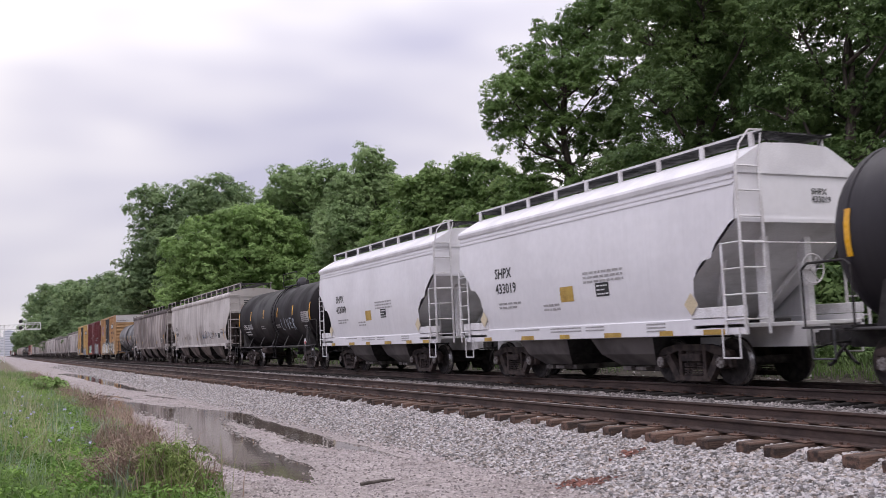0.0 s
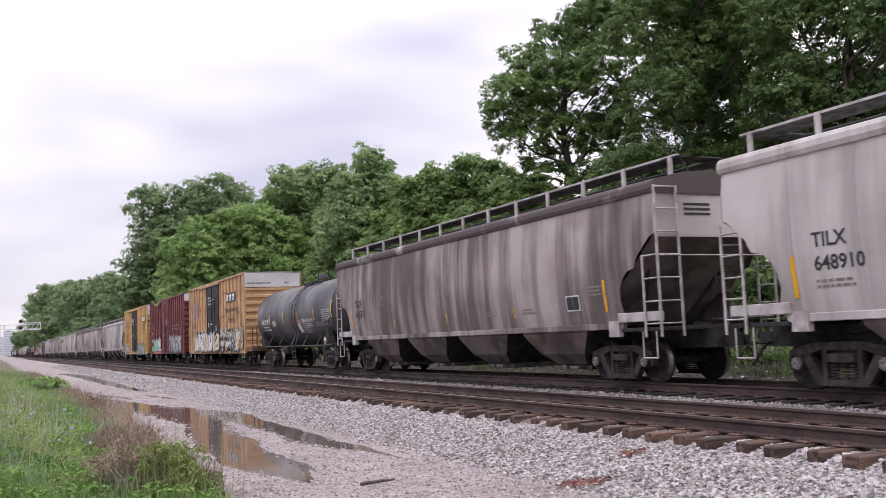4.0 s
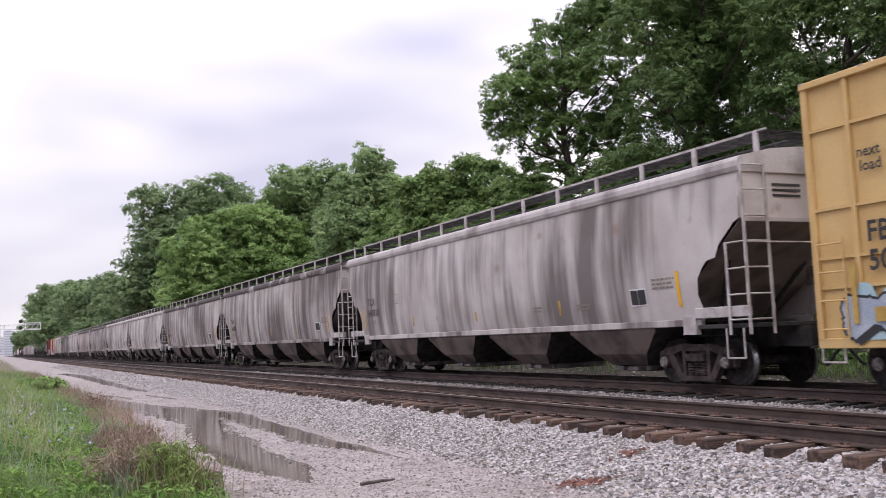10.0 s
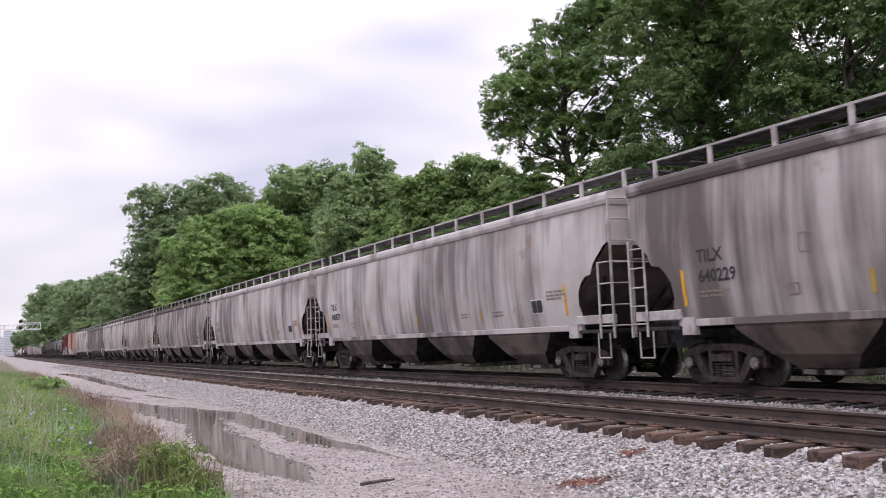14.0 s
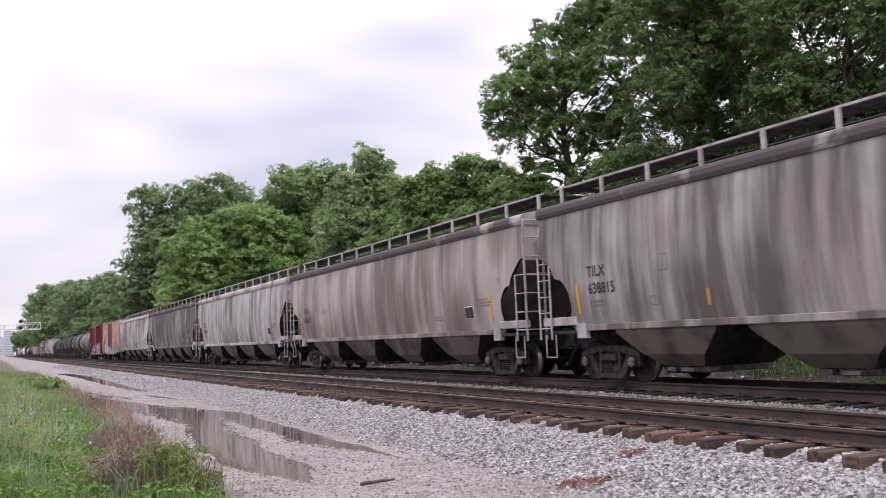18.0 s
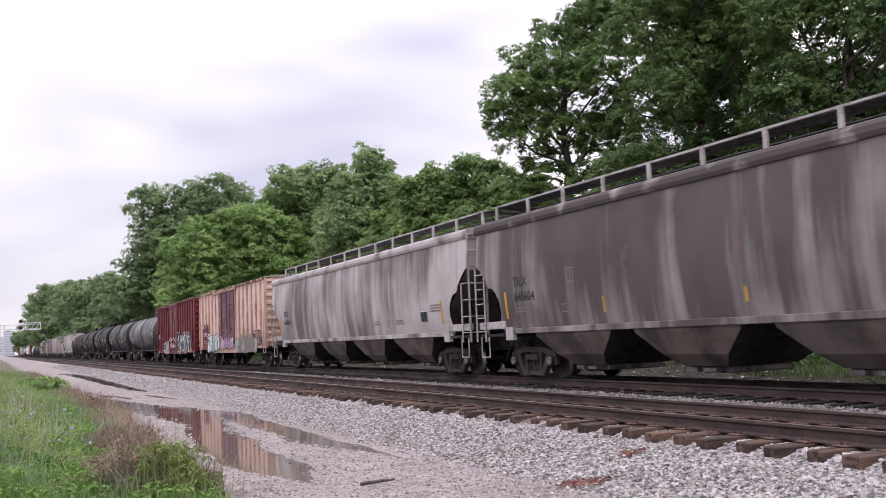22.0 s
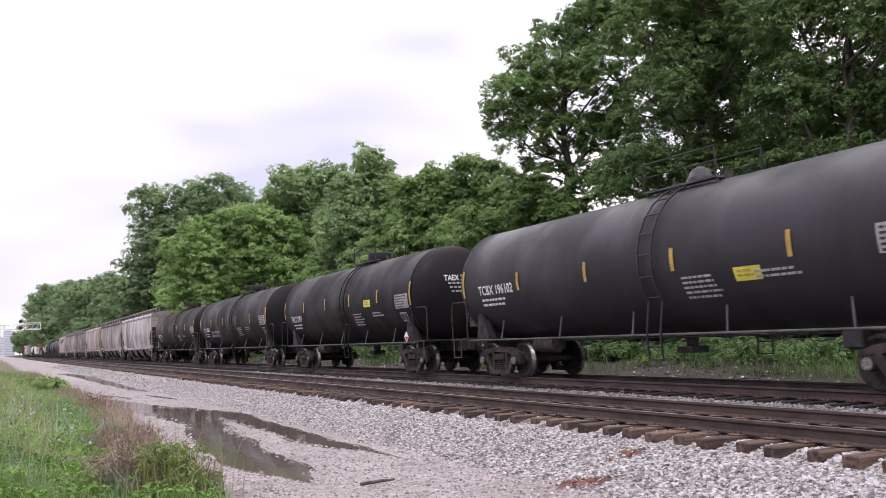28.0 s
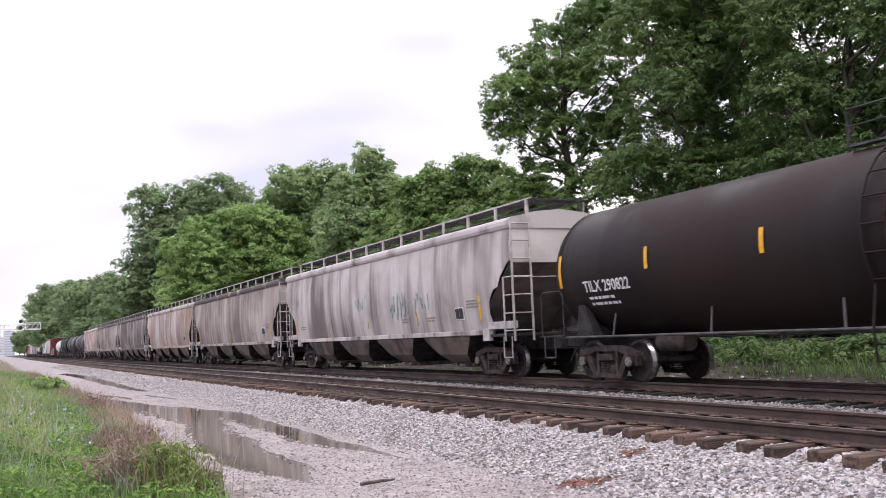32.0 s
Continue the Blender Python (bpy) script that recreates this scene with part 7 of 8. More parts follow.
def make_tree(seed, lobes, leaf, label, size, per, clump_r, trunk_r=0.3, core=1.0, back=0.4, fill=1.6):
    """A crown of boughs (across, height, radius), each a dome of leafy clumps, on a forked trunk."""
    rng = np.random.default_rng(seed)
    tree = new("tree")
    tagged(tree, label, "tree", group="trees along the railway")
    mid = float(np.mean([q[0] for q in lobes]))
    boughs = []
    for u, z, r in lobes:
        w = rng.uniform(-0.9, 0.6) * r
        boughs.append((u, w, z, r))
        if rng.random() < back:
            boughs.append((mid + (u - mid) * 0.8, w + 1.7 * r, z * rng.uniform(0.88, 0.98), r * 1.05))
    vs, fs, k0 = [], [], 0
    wood = Shape()
    top = max(b[2] for b in boughs)
    low = min(b[2] - b[3] for b in boughs)
    fork = max(1.2, low * 0.8)
    lean = rng.normal(0, 0.25, 2)
    stem = [Vector((mid * t + lean[0] * t, lean[1] * t, z)) for z, t in ((-0.6, 0), (fork, 0.35), (fork + (top - fork) * 0.45, 0.8), (top * 0.84, 1.0))]
    for a, b, ra, rb in zip(stem, stem[1:], (trunk_r * 1.3, trunk_r * 0.85, trunk_r * 0.5), (trunk_r * 0.85, trunk_r * 0.5, 0.05)):
        limb(wood, rng, a, b, ra, rb, 3, 8)
    for u, w, z, r in boughs:
        n = max(10, int(4 * math.pi * r * r / (clump_r * clump_r * fill)))
        d = unit(rng.normal(size=(n, 3)))
        d[:, 2] = np.where(d[:, 2] < -0.55, -0.6 * d[:, 2], d[:, 2])
        sway = 1 + 0.12 * np.sin(5 * d[:, 0] + seed) + 0.10 * np.sin(7 * d[:, 2] + 2 * d[:, 1] + z)
        c = np.array([u, w, z]) + d * (r * sway * rng.uniform(0.72, 0.96, n))[:, None]
        rad = clump_r * rng.uniform(0.55, 1.3, n)
        v, f = leaf_cloud(rng, c, rad, per, size, out=d, spray=size * 1.3)
        vs.append(v), fs.append(f + k0)
        k0 += len(v)
        m = int(core * 5.5 * r * r / (size * size * 6)) + 4
        e = unit(rng.normal(size=(m, 3)))
        inner = np.array([u, w, z]) + e * (0.74 * r * rng.uniform(0.15, 1, m) ** 0.5)[:, None]
        v, f = leaf_blades(rng, inner, unit(e + rng.normal(0, 0.5, (m, 3))), size * 1.7)
        vs.append(v), fs.append(f + k0)
        k0 += len(v)
        t = min(0.95, max(0.12, (z - 0.5 * abs(u - mid) - r) / top))
        root = stem[1].lerp(stem[3], t)
        limb(wood, rng, root, (u, w, z), max(0.04, trunk_r * 0.42 * (1 - 0.6 * t)), 0.03, 4, 5)
        for q in c[rng.permutation(n)[:7]]:
            limb(wood, rng, (u, w, z - 0.3 * r), q, 0.03, 0.008, 3, 4)
    part("trunk", wood, BARK, tree)
    part("crown", raw_mesh("crown", np.vstack(vs), np.vstack(fs), leaf), None, tree)
    return tree


def round_crown(seed, height, spread, base, n):
    """Boughs for a broad crown of the given height and half width."""
    rnd = random.Random(seed)
    out = []
    for k in range(n):
        t = (k + 0.5) / n
        z = base + (height - base) * (0.12 + 0.76 * t)
        wide = spread * math.sin(math.pi * (0.18 + 0.68 * t)) ** 0.8
        u = wide * (0.75 if k % 2 else -0.75) * rnd.uniform(0.35, 1.0)
        out.append((u, z, spread * rnd.uniform(0.36, 0.52)))
    return out


def plant(tree, x, y, scale=1.0, turn=0.0):
    """Stands a tree at x, y, its broad side towards the line."""
    z = float(ground_z(np.array([x]), np.array([y]))[0]) - 0.05
    tree.matrix_basis = Matrix.LocRotScale((x, y, z), Euler((0, 0, turn - math.atan2(x, y))), (scale,) * 3)
    return tree


def copy_tree(tree, x, y, turn, scale):
    return plant(copy_thing(tree, pose(0, 0, 0)), x, y, scale, turn)


tall_open = make_tree(11, [(-1.8, 13.1, 1.4), (-1.2, 14.8, 1.22), (0.6, 16.2, 1.4), (2.4, 16.8, 1.59), (0.9, 13.9, 1.79), (-1.4, 11.2, 1.5), (3.4, 14.1, 1.87), (0.9, 11.3, 1.58), (3.0, 10.9, 1.77), (-0.3, 9.3, 1.3), (2.1, 8.3, 1.57), (-2.3, 12.3, 1.0), (4.1, 17.3, 1.73), (3.7, 19.4, 1.6), (4.6, 9.0, 1.6), (-1.2, 8.2, 1.1), (0.5, 6.8, 1.3)],
                      LEAF_NEAR, "tall dark-leaved tree with an open crown", 0.05, 96, 0.38, 0.3, 0.05, 0.15, 2.1)
plant(tall_open, 25.5, 40.0)
tall_deep = make_tree(12, [(-0.8, 13.0, 1.71), (1.2, 14.1, 1.7), (2.8, 12.5, 1.78), (-0.4, 10.1, 1.7), (2.0, 10.1, 1.74), (-1.6, 7.3, 1.59), (0.6, 7.3, 1.61), (2.9, 7.3, 1.65), (0.5, 16.3, 1.83), (2.6, 15.8, 1.91), (-1.1, 5.2, 1.57), (1.7, 5.0, 1.54), (0.8, 11.6, 1.58)],
                      LEAF_DEEP, "tall deep green tree beside the track", 0.047, 96, 0.40, 0.32, 0.12, 0.2, 2.0)
plant(tall_deep, 24.5, 29.0)
tall_near = make_tree(13, [(-0.4, 11.6, 1.64), (1.2, 11.7, 1.61), (2.7, 10.7, 1.67), (-1.0, 8.7, 1.55), (0.7, 9.0, 1.52), (2.2, 8.3, 1.58), (-0.8, 6.1, 1.53), (1.0, 6.1, 1.5), (2.5, 5.8, 1.56), (0.5, 13.8, 1.64), (2.2, 13.6, 1.7), (-0.2, 4.2, 1.42), (1.7, 4.0, 1.38), (3.5, 8.8, 1.56)],
                      LEAF_DEEP, "tall shaded tree with dense dark leaves", 0.045, 96, 0.40, 0.34, 0.12, 0.2, 2.0)
plant(tall_near, 25.0, 22.5)
for t, x, y, turn, sc in ((tall_deep, 33.0, 34.0, 2.1, 1.25), (tall_near, 31.0, 18.0, 0.5, 1.1), (tall_deep, 32.5, 25.0, 1.0, 1.2)):
    copy_tree(t, x, y, turn, sc)
layered = make_tree(21, [(-0.3, 10.5, 1.29), (-1.7, 9.8, 1.15), (1.8, 11.0, 1.42), (3.4, 10.2, 1.42), (-0.7, 8.3, 1.69), (2.3, 8.2, 1.95), (0.7, 9.3, 1.52), (-2.1, 7.0, 1.51), (3.9, 7.1, 2.02), (0.5, 6.2, 2.02), (2.5, 4.5, 2.0), (-1.5, 4.5, 1.8)],
                    LEAF_EDGE, "green tree with layered spreading boughs", 0.075, 80, 0.5, 0.24, 0.6)
plant(layered, 24.0, 50.0)
spire = make_tree(22, [(0.2, 14.6, 1.2), (0.5, 12.4, 1.95), (-1.2, 12.2, 1.77), (1.8, 11.9, 1.61), (-0.4, 9.8, 2.53), (1.7, 8.5, 2.32), (-2.1, 9.1, 2.1), (1.1, 13.9, 1.1), (0.0, 6.0, 2.6), (2.0, 5.0, 2.2)],
                  LEAF_MID, "leafy green tree with a pointed top", 0.078, 88, 0.58, 0.26, 0.5)
plant(spire, 25.0, 65.0)
domed = make_tree(23, [(0.2, 15.2, 2.19), (-2.1, 14.9, 2.18), (-3.5, 13.5, 1.81), (-0.9, 12.5, 2.85), (1.7, 15.6, 1.78), (2.1, 10.9, 3.12), (-3.0, 10.5, 2.58), (-1.0, 7.5, 3.0), (2.2, 6.5, 2.8)],
                  LEAF_MID, "green tree with a full domed crown", 0.092, 88, 0.70, 0.28, 0.5)
plant(domed, 26.5, 82.0)
fresh = make_tree(24, [(-1.1, 10.8, 2.3), (-3.7, 9.8, 2.47), (1.6, 9.4, 2.5), (3.5, 8.3, 1.74), (-5.8, 8.2, 2.36), (-1.7, 7.1, 3.33), (3.0, 6.3, 2.4), (-6.3, 5.6, 1.88), (0.4, 11.5, 1.35), (0.5, 4.0, 2.8), (-4.0, 4.0, 2.6)],
                  LEAF_FRESH, "fresh green tree with a wide round crown", 0.09, 88, 0.68, 0.24, 0.5)
plant(fresh, 20.0, 78.0)
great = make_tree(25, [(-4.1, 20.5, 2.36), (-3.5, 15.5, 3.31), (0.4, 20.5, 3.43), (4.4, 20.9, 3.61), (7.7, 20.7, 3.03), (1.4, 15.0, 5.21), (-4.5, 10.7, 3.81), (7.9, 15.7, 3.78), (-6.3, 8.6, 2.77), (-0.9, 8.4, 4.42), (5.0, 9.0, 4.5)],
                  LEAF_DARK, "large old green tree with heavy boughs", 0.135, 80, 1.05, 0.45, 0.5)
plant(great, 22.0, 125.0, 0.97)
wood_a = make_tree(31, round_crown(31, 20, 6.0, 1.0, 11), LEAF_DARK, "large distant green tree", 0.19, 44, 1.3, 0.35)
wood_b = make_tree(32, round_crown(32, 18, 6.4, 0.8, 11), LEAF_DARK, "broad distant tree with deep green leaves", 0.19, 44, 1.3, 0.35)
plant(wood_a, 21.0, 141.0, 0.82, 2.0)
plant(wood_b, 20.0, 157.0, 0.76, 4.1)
for t, x, y, turn, sc in (
    (layered, 27.0, 44.0, 2.6, 0.8), (layered, 29.5, 58.0, 2.2, 1.0), (spire, 27.5, 74.0, 3.1, 0.9), (domed, 27.0, 92.0, 4.0, 0.95), (fresh, 21.0, 92.0, 2.0, 0.8), (wood_a, 26.0, 104.0, 1.2, 0.86), (wood_b, 28.0, 122.0, 1.0, 0.9),
    (wood_b, 20.0, 106.0, 3.0, 0.55), (wood_a, 28.0, 140.0, 3.0, 1.0), (layered, 22.6, 57.0, 1.0, 0.62), (fresh, 22.0, 68.0, 4.0, 0.55),
    (wood_a, 19.5, 176.0, 0.3, 0.8), (wood_b, 19.5, 197.0, 1.9, 0.88), (wood_a, 19.5, 222.0, 3.3, 0.9),
    (wood_b, 18.5, 248.0, 5.2, 1.1), (wood_a, 18.0, 280.0, 2.2, 1.1), (wood_b, 17.5, 312.0, 0.9, 1.28), (wood_a, 19.5, 348.0, 4.4, 1.28),
    (wood_b, 22.0, 388.0, 1.4, 1.3), (wood_a, 23.5, 430.0, 3.0, 1.15), (wood_a, 15.0, 700.0, 3.5, 0.9), (wood_b, 16.5, 640.0, 3.0, 0.9), (wood_b, 19.0, 560.0, 3.0, 0.9),
):
    copy_tree(t, x, y, turn, sc)


# ---- verge weeds, brush and undergrowth ----
def blades(rng, x, y, height, width, bend):
    """Curved grass blades of two joints each."""
    n = len(x)
    z = ground_z(x, y)
    a = rng.uniform(0, 6.283, n)
    h = height * rng.lognormal(0, 0.35, n)
    dx, dy = np.cos(a), np.sin(a)
    lean = h * bend * rng.uniform(0.1, 1.0, n)
    w = width * rng.uniform(0.6, 1.4, n)
    px, py = -dy * w, dx * w
    rows = []
    for t, k in ((0, 1.0), (0.55, 0.8), (1.0, 0.12)):
        cx, cy, cz = x + dx * lean * t * t, y + dy * lean * t * t, z + h * t * (1 - 0.15 * t * bend)
        rows += [np.stack([cx - px * k, cy - py * k, cz], -1), np.stack([cx + px * k, cy + py * k, cz], -1)]
    v = np.stack(rows, 1)
    f = np.array([(0, 1, 3, 2), (2, 3, 5, 4)])[None] + (np.arange(n) * 6)[:, None, None]
    return v.reshape(-1, 3), f.reshape(-1, 4)


GRASS = leafy("weed_green", (0.10, 0.18, 0.055), (0.32, 0.43, 0.18), glow=0.3)
STEM = leafy("weed_pale_stem", (0.26, 0.27, 0.14), (0.50, 0.48, 0.30), glow=0.3)
BLUISH = leafy("weed_bluish", (0.17, 0.25, 0.17), (0.36, 0.44, 0.33), glow=0.3)
HAY = leafy("weed_dry", (0.17, 0.115, 0.095), (0.42, 0.31, 0.245), glow=0.2)
WEED = leafy("weed_broadleaf", (0.075, 0.165, 0.03), (0.26, 0.42, 0.10), glow=0.3)
OLIVE = leafy("weed_olive", (0.12, 0.175, 0.05), (0.34, 0.42, 0.15), glow=0.3)
CHICORY = leafy("petal_pale_blue", (0.36, 0.37, 0.55), (0.5, 0.5, 0.66), glow=0.3)


def verge_points(rng, n, x0, x1, y0, y1):
    y = y0 * (y1 / y0) ** rng.random(n)
    x = rng.uniform(x0, x1, n)
    lim = 2.3 + 0.7 * smooth_step(14, 24, y) + 0.22 * wobble(1.3 * x, 0.9 * y)
    ok = x < lim
    return x[ok], y[ok]


rng = np.random.default_rng(4)
x, y = verge_points(rng, 52000, -2.6, 3.2, 9.5, 90)
ok = rng.random(len(x)) < 0.25 + 0.75 * smooth_step(-0.5, 0.45, wobble(1.9 * x + 3, 1.5 * y))
x, y = x[ok], y[ok]
v, f = blades(rng, x, y, 0.15 + 0.26 * smooth_step(1.0, -0.6, x) + 0.10 * smooth_step(18, 34, y), 0.005, 0.8)
tagged(new("grass", raw_mesh("grass", v, f, GRASS)), "green grass and weeds on the verge", "grass", kind="stuff")
x, y = verge_points(rng, 46000, 0.2, 3.6, 11.0, 80)
edge_of = 2.3 + 0.7 * smooth_step(14, 24, y)
ok = np.abs(x - edge_of + 0.3) < 0.60 + 0.35 * wobble(1.3 * x, 1.1 * y)
x, y = x[ok], y[ok]
v, f = blades(rng, x, y, 0.30, 0.0045, 0.8)
tagged(new("dry_weeds", raw_mesh("dry_weeds", v, f, HAY)), "dry brown weed stems along the road edge", "dry weeds", kind="stuff")
x, y = verge_points(rng, 4300, -2.4, 2.4, 9.5, 60)
ok = wobble(2.3 * x, 1.7 * y + 5) > 0.0 + 0.3 * rng.normal(size=len(x))
x, y = x[ok], y[ok]
c = np.stack([x, y, ground_z(x, y) + rng.uniform(0.02, 0.2, len(x)) + 0.2 * rng.random(len(x)) * smooth_step(1.0, -0.6, x)], -1)
v, f = leaf_cloud(rng, c, rng.uniform(0.06, 0.2, len(x)), 30, 0.021)
tagged(new("broadleaf_weeds", raw_mesh("broadleaf_weeds", v, f, WEED)), "leafy green weeds among the grass", "weeds", kind="stuff")
x, y = verge_points(rng, 2600, -2.6, 0.9, 12, 60)
v, f = blades(rng, x, y, 0.66, 0.0035, 1.0)
tagged(new("tall_grass_stems", raw_mesh("tall_grass_stems", v, f, STEM)), "tall pale arching grass stems", "grass", kind="stuff")
cx, cy = verge_points(rng, 55, -1.6, 2.2, 10.5, 40)
x, y = np.repeat(cx, 60) + rng.normal(0, 0.09, 60 * len(cx)), np.repeat(cy, 60) + rng.normal(0, 0.12, 60 * len(cx))
v, f = blades(rng, x, y, 0.30, 0.005, 0.9)
tagged(new("grass_tufts", raw_mesh("grass_tufts", v, f, BLUISH)), "bluish green grass tufts on the verge", "grass", kind="stuff")
x, y = verge_points(rng, 70, -2.0, 1.4, 13, 34)
c = np.stack([x, y, ground_z(x, y) + rng.uniform(0.3, 0.6, len(x))], -1)
v, f = leaf_cloud(rng, c, np.full(len(x), 0.02), 7, 0.018)
tagged(new("chicory_flowers", raw_mesh("chicory_flowers", v, f, CHICORY)), "pale blue chicory flowers above the grass", "flowers", kind="stuff")


def bush_blades(seed, b, r, h, count, material):
    """Narrow upright leaves through a weedy bush."""
    rng = np.random.default_rng(seed)
    n = count
    x, y = b.location.x + rng.normal(0, r * 0.5, n), b.location.y + rng.normal(0, r * 0.5, n)
    v, f = blades(rng, x, y, h, 0.006, 0.9)
    v = v - np.array(b.location)
    part("narrow_leaves", raw_mesh("narrow_leaves", v, f, material), None, b)["kind"] = "stuff"


def make_bush(seed, x, y, r, h, leaf, label, per=60, clumps=26, size=0.045, stems=26, low=0.2):
    rng = np.random.default_rng(seed)
    b = new("bush")
    z = float(ground_z(np.array([x]), np.array([y]))[0])
    b.location = (x, y, z)
    tagged(b, label, "bush")
    cs = np.stack([rng.normal(0, r * 0.5, clumps), rng.normal(0, r * 0.5, clumps), h * rng.uniform(low, 1.0, clumps)], -1)
    v, f = leaf_cloud(rng, cs, rng.uniform(0.12, 0.3, clumps) * r * 1.3, per, size)
    part("foliage", raw_mesh("foliage", v, f, leaf), None, b)
    st = Shape()
    for k in range(stems):
        a = Vector((rng.normal(0, r * 0.25), rng.normal(0, r * 0.25), -0.05))
        e = Vector((rng.normal(0, r * 0.55), rng.normal(0, r * 0.55), h * rng.uniform(0.6, 1.15)))
        limb(st, rng, a, e, 0.008, 0.003, 3, 4)
    part("brushwood", st, HAY, b)["kind"] = "stuff"
    return b


olive_bush = make_bush(3, 1.76, 10.9, 0.31, 0.56, OLIVE, "olive weedy bush with seed heads at the road edge", per=34, clumps=150, size=0.016, stems=24, low=0.0)
make_bush(7, 1.35, 11.3, 0.42, 0.42, HAY, "dry brown weeds beside the bush", per=26, clumps=60, size=0.015, stems=120, low=0.0)
make_bush(4, 2.1, 11.6, 0.25, 0.14, HAY, "dry brown weeds beside the puddle", per=40, size=0.018, stems=16, low=0.0)
make_bush(9, 1.62, 12.6, 0.34, 0.5, HAY, "dry reddish weeds behind the bush", per=20, clumps=40, size=0.015, stems=120, low=0.0)
make_bush(10, 1.9, 15.5, 0.5, 0.42, HAY, "dry brown weeds on the verge", per=20, clumps=40, size=0.016, stems=130, low=0.0)
bush_blades(31, olive_bush, 0.32, 0.42, 460, OLIVE)
bush_blades(32, olive_bush, 0.5, 0.5, 60, STEM)
bush_blades(33, olive_bush, 0.5, 0.30, 300, HAY)
make_bush(5, 2.45, 27.0, 0.6, 0.5, HAY, "dry reddish weeds by the road", per=12, size=0.025, stems=120)
make_bush(6, 1.9, 42.0, 0.7, 0.6, LEAF_FRESH, "bright green weedy bush on the verge", per=60, size=0.05)

rng = np.random.default_rng(8)
# low undergrowth in deep green, its shade put into the colour
for k in range(26):
    yy = 13 + 2.3 * k + rng.uniform(-1, 1)
    xx = rng.uniform(18.2, 20.4)
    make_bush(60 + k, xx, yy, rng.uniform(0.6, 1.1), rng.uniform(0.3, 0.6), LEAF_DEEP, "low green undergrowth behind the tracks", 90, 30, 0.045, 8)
for k in range(30):
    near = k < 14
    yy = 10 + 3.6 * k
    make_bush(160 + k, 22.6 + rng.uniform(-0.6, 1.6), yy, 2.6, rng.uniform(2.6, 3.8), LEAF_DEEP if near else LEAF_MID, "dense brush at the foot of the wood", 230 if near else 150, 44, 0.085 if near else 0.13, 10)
for k in range(9):
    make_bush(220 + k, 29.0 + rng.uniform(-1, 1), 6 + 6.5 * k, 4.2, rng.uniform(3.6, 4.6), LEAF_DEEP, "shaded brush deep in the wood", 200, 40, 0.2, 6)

scatter_stones("rubble", 4200, (16.2, 19.2), 12.0, 75, 0.04, STONE_B, lambda x, y, r: r < 0.3 + 0.5 * smooth_step(-0.3, 0.4, wobble(0.8 * x, 0.6 * y)), "grey brown rubble beside the far track", 21)
scatter_stones("bank_stones", 420, (16.2, 17.9), 12.0, 75, 0.045, STONE, lambda x, y, r: r > 0.3, "pale stones scattered on the bank", 22)
# bank grass and weeds: deep green stands in for the wood's overhead shade
x = rng.uniform(17.0, 21.5, 26000)
y = 13 * (80 / 13) ** rng.random(26000)
ok = wobble(1.1 * x, 0.8 * y + 2) > -0.15 - 0.2 * (x - 17.5) + 0.2 * rng.normal(size=len(x))
v, f = blades(rng, x[ok], y[ok], 0.26, 0.010, 0.9)
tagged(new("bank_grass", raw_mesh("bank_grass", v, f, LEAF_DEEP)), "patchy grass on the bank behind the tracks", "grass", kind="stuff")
x = rng.uniform(17.6, 21.5, 2600)
y = 13 * (75 / 13) ** rng.random(2600)
ok = wobble(0.9 * x, 0.6 * y + 2) > -0.1 - 0.25 * (x - 18.5) + 0.2 * rng.normal(size=len(x))
x, y = x[ok], y[ok]
v, f = leaf_cloud(rng, np.stack([x, y, ground_z(x, y) + rng.uniform(0.05, 0.3, len(x))], -1), rng.uniform(0.12, 0.3, len(x)), 26, 0.04)
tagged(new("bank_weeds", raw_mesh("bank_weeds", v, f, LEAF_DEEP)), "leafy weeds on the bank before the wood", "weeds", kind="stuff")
# post and rail fence at the wood's edge
FENCE = mat("fence_dark_wood", (0.035, 0.03, 0.027), (0.02, 0.018, 0.017), 0.9, scale=4, bump=0.4)
fence = new("fence")
fence.location = (20.8, 14.0, -0.3)
tagged(fence, "dark post and rail fence in the undergrowth", "fence")
for k in range(12):
    sh = Shape()
    sh.bevel_box(-0.05, 0.05, 2.2 * k - 0.05, 2.2 * k + 0.05, -0.3, 1.15, 0.01)
    part("post", sh, FENCE, fence)
for z in (0.55, 0.95):
    sh = Shape()
    sh.bevel_box(-0.03, 0.03, 0, 24.2, z - 0.05, z + 0.05, 0.01)
    part("rail", sh, FENCE, fence)

# ---- signal gantry down the line ----
ALU = mat("gantry_aluminium", (0.68, 0.68, 0.70), (0.58, 0.58, 0.6), 0.5, 0.3, scale=2)
gantry = new("signal_gantry")
gantry.location = (1.4, 231.0, -0.5)
tagged(gantry, "pale aluminium cantilever signal gantry over the line", "signal gantry")
sh = Shape()
for a in (-0.45, 0.45):
    for b in (-0.45, 0.45):
        sh.cyl((a, b, 0), (a, b, 8.3), 0.06, 0.06, 6)
for k in range(8):
    sh.cyl((-0.45, -0.45, k), (0.45, -0.45, k + 1), 0.03, 0.03, 4)
    sh.cyl((0.45, -0.45, k), (-0.45, 0.45, k + 1), 0.03, 0.03, 4)
part("tower", sh, ALU, gantry)
sh = Shape()
for z in (7.3, 8.3):
    for b in (-0.45, 0.45):
        sh.cyl((-0.45, b, z), (7.6, b, z), 0.06, 0.06, 6)
for k in range(8):
    sh.cyl((-0.4 + k, -0.45, 7.3), (0.6 + k, -0.45, 8.3), 0.035, 0.035, 4)
part("arm", sh, ALU, gantry)
sh = Shape()
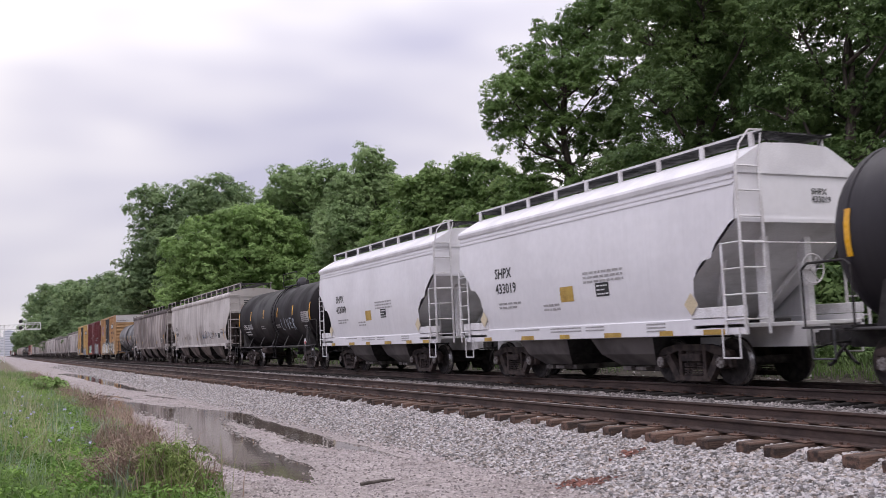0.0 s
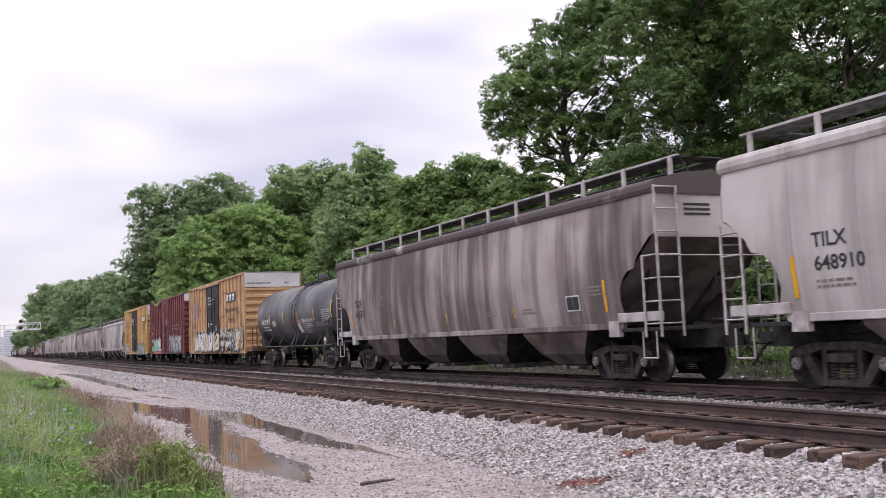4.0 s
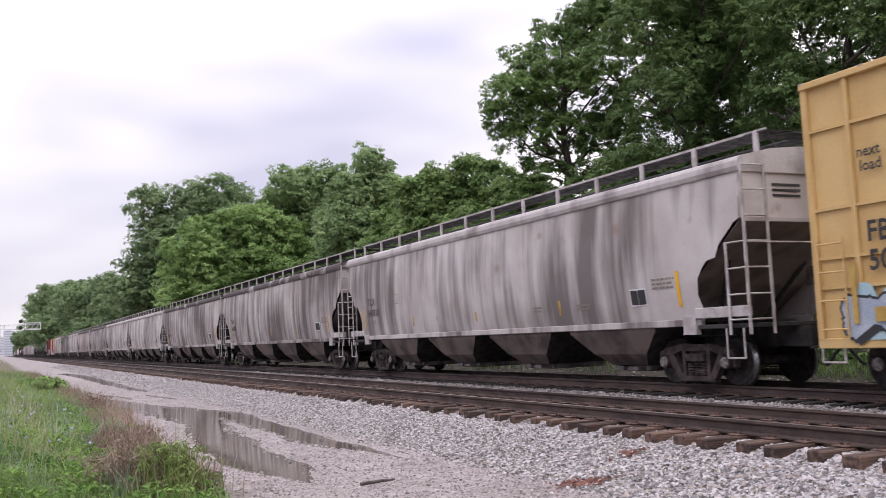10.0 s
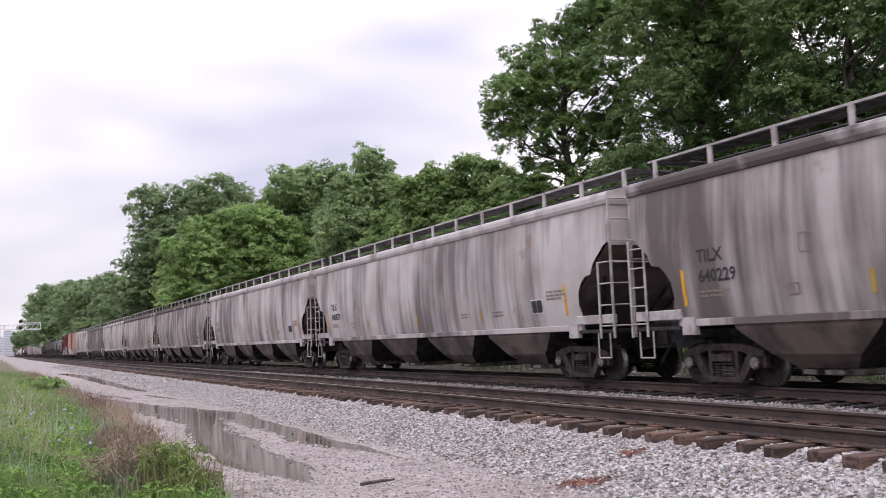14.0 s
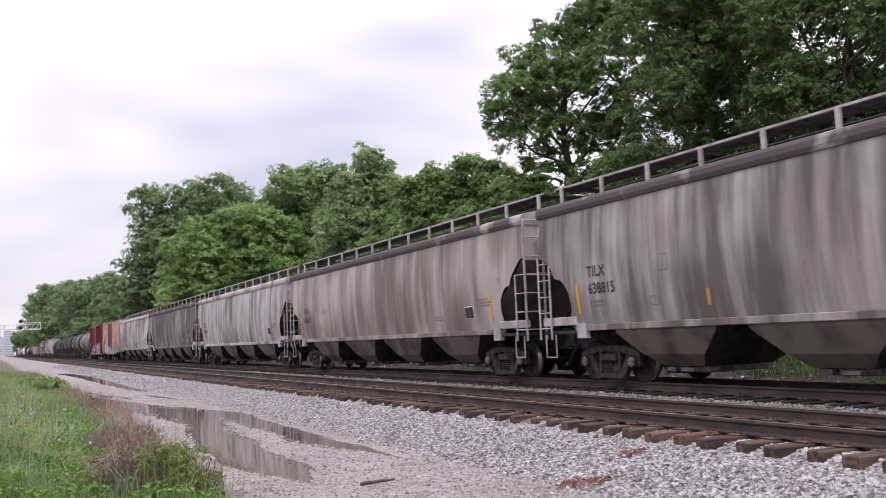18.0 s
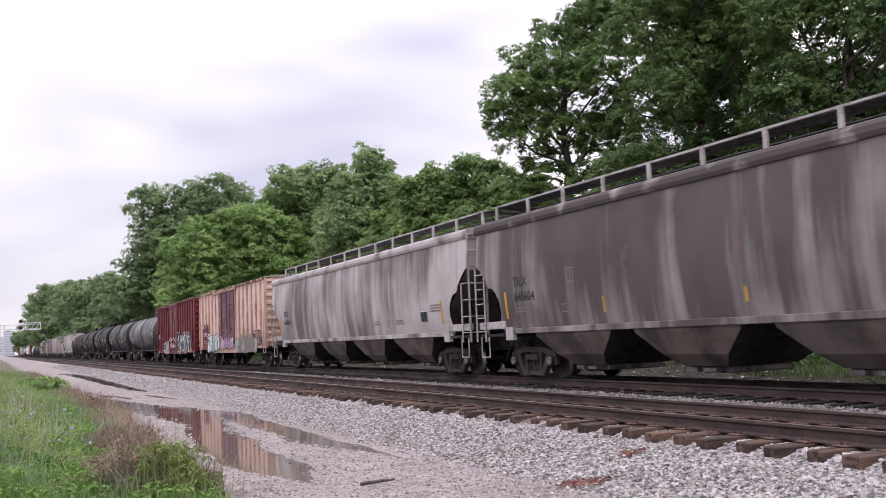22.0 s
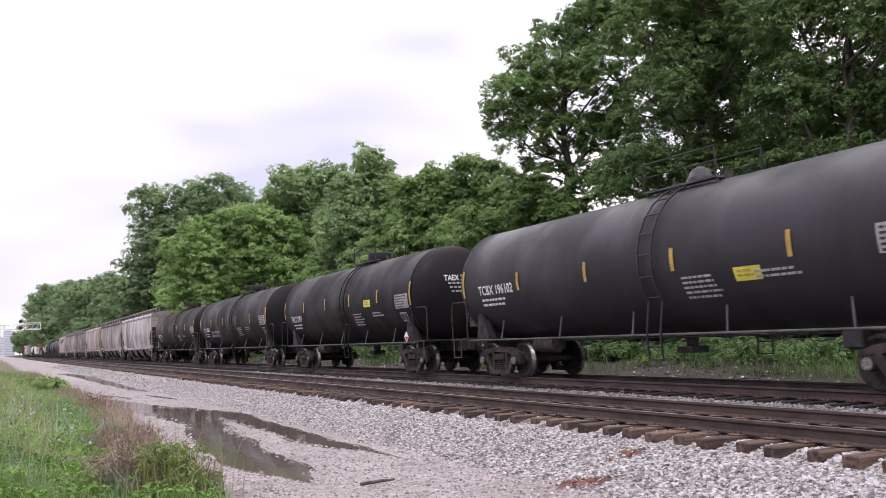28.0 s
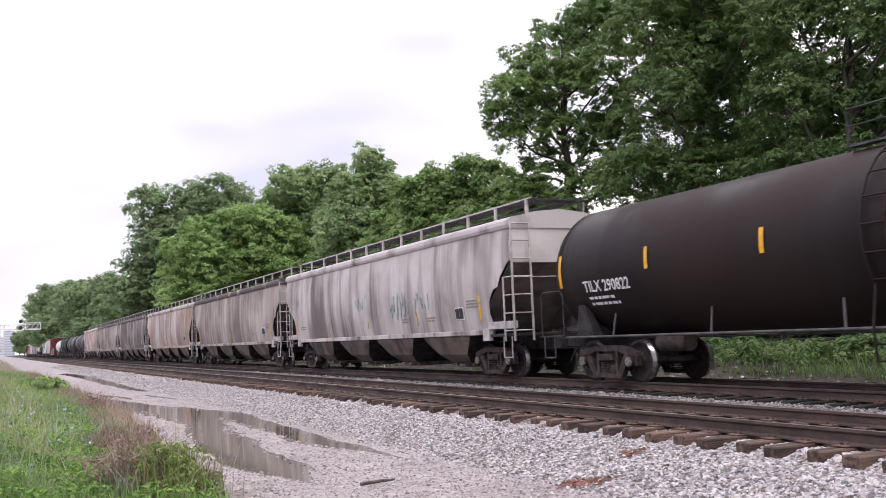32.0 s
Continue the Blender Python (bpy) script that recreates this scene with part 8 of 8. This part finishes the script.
for z in (7.1, 8.6):
    sh.box(4.6, 7.8, -0.6, -0.5, z - 0.1, z + 0.1)
for x in (4.6, 7.7):
    sh.box(x, x + 0.2, -0.6, -0.5, 7.1, 8.6)
for k in range(3):
    sh.cyl((4.7 + k, -0.55, 7.1), (5.7 + k, -0.55, 8.6), 0.05, 0.05, 4)
part("cage", sh, INK_W, gantry, "white painted maintenance cage")
for z in (7.55, 9.0):
    sh = Shape()
    sh.lathe([(0, 0.05), (0, 0.42), (0.08, 0.42), (0.1, 0.26), (0.3, 0.2), (0.32, 0.02)], "y", 16, (3.7, -0.9, z), False)
    part("signal_head", sh, INK, gantry, "round black signal head")

# far hedge on the open side
for k in range(2, 7):
    make_bush(300 + k, -4.0 - 2.5 * (k % 3), 170 + 45 * k, 4.0, 3.8, LEAF_MID, "far hedge tree on the open side", 60, 40, 0.4, 6)

# pale towers beyond the end of the line, haze painted into their colours
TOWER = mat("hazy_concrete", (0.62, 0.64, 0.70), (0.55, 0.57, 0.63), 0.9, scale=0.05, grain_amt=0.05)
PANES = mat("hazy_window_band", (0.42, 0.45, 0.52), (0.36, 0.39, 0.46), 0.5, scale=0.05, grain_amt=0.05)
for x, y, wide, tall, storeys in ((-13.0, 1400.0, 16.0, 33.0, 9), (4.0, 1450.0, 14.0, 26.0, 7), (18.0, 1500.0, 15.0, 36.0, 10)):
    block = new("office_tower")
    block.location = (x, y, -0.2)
    tagged(block, "pale tower block far beyond the railway, haze in its colour", "building")
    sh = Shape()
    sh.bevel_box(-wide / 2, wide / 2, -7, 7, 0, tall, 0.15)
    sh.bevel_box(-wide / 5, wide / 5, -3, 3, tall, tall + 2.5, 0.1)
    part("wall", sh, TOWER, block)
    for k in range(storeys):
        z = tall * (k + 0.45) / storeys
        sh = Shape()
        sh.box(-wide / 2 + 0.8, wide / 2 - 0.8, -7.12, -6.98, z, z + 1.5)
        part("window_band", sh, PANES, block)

# a broken stick and rusty scraps on the gravel
STICK = mat("driftwood_grey", (0.10, 0.085, 0.075), (0.06, 0.05, 0.045), 0.9, scale=8, bump=0.4)
sh = Shape()
sh.cyl((-0.19, 0, 0.02), (0.05, 0.01, 0.03), 0.022, 0.02, 7)
sh.cyl((0.05, 0.01, 0.03), (0.24, -0.01, 0.035), 0.02, 0.012, 7)
stick = new("stick", sh.mesh("stick", STICK))
stick.location = (4.1, 10.66, float(ground_z(np.array([4.1]), np.array([10.66]))[0]))
tagged(stick, "weathered broken stick lying on the gravel", "stick")
SCRAP = mat("rust_red_stone", (0.17, 0.068, 0.05), (0.095, 0.042, 0.035), 0.9, scale=10, bump=0.4, island=0.5)
near_to = lambda x, y, cx, cy, a, b: ((x - cx) / a) ** 2 + ((y - cy) / b) ** 2
scatter_stones("rusty_scraps", 12000, (5.3, 7.6), 8.3, 11.0, 0.024, SCRAP, lambda x, y, r: (r < np.exp(-2.2 * near_to(x, y, 5.95, 9.0, 0.34, 0.16))) | (r < 0.8 * np.exp(-2.5 * near_to(x, y, 7.05, 9.6, 0.2, 0.16))), "crumbled rust-red scrap on the ballast", 31, 0.75)


# ---- what moves ----
def motions():
    times = [2.0 * k for k in range(17)]
    for car, s in TRAIN:
        walk(car, [(t, pose(FAR_X, s - run(t), 0)) for t in times])
    for d, group in WHEELS.items():
        first = group[0]
        walk(first, [(k / 30, Matrix.LocRotScale((0, d * 0.889, 0.457), Euler(((run(k / 30) - run(0)) / 0.457, 0, 0)), None)) for k in range(0, 961)])
        for w in group[1:]:
            w.rotation_mode = "QUATERNION"
            w.animation_data_create()
            w.animation_data.action = first.animation_data.action
            w.animation_data.action_slot = first.animation_data.action_slot


motions()
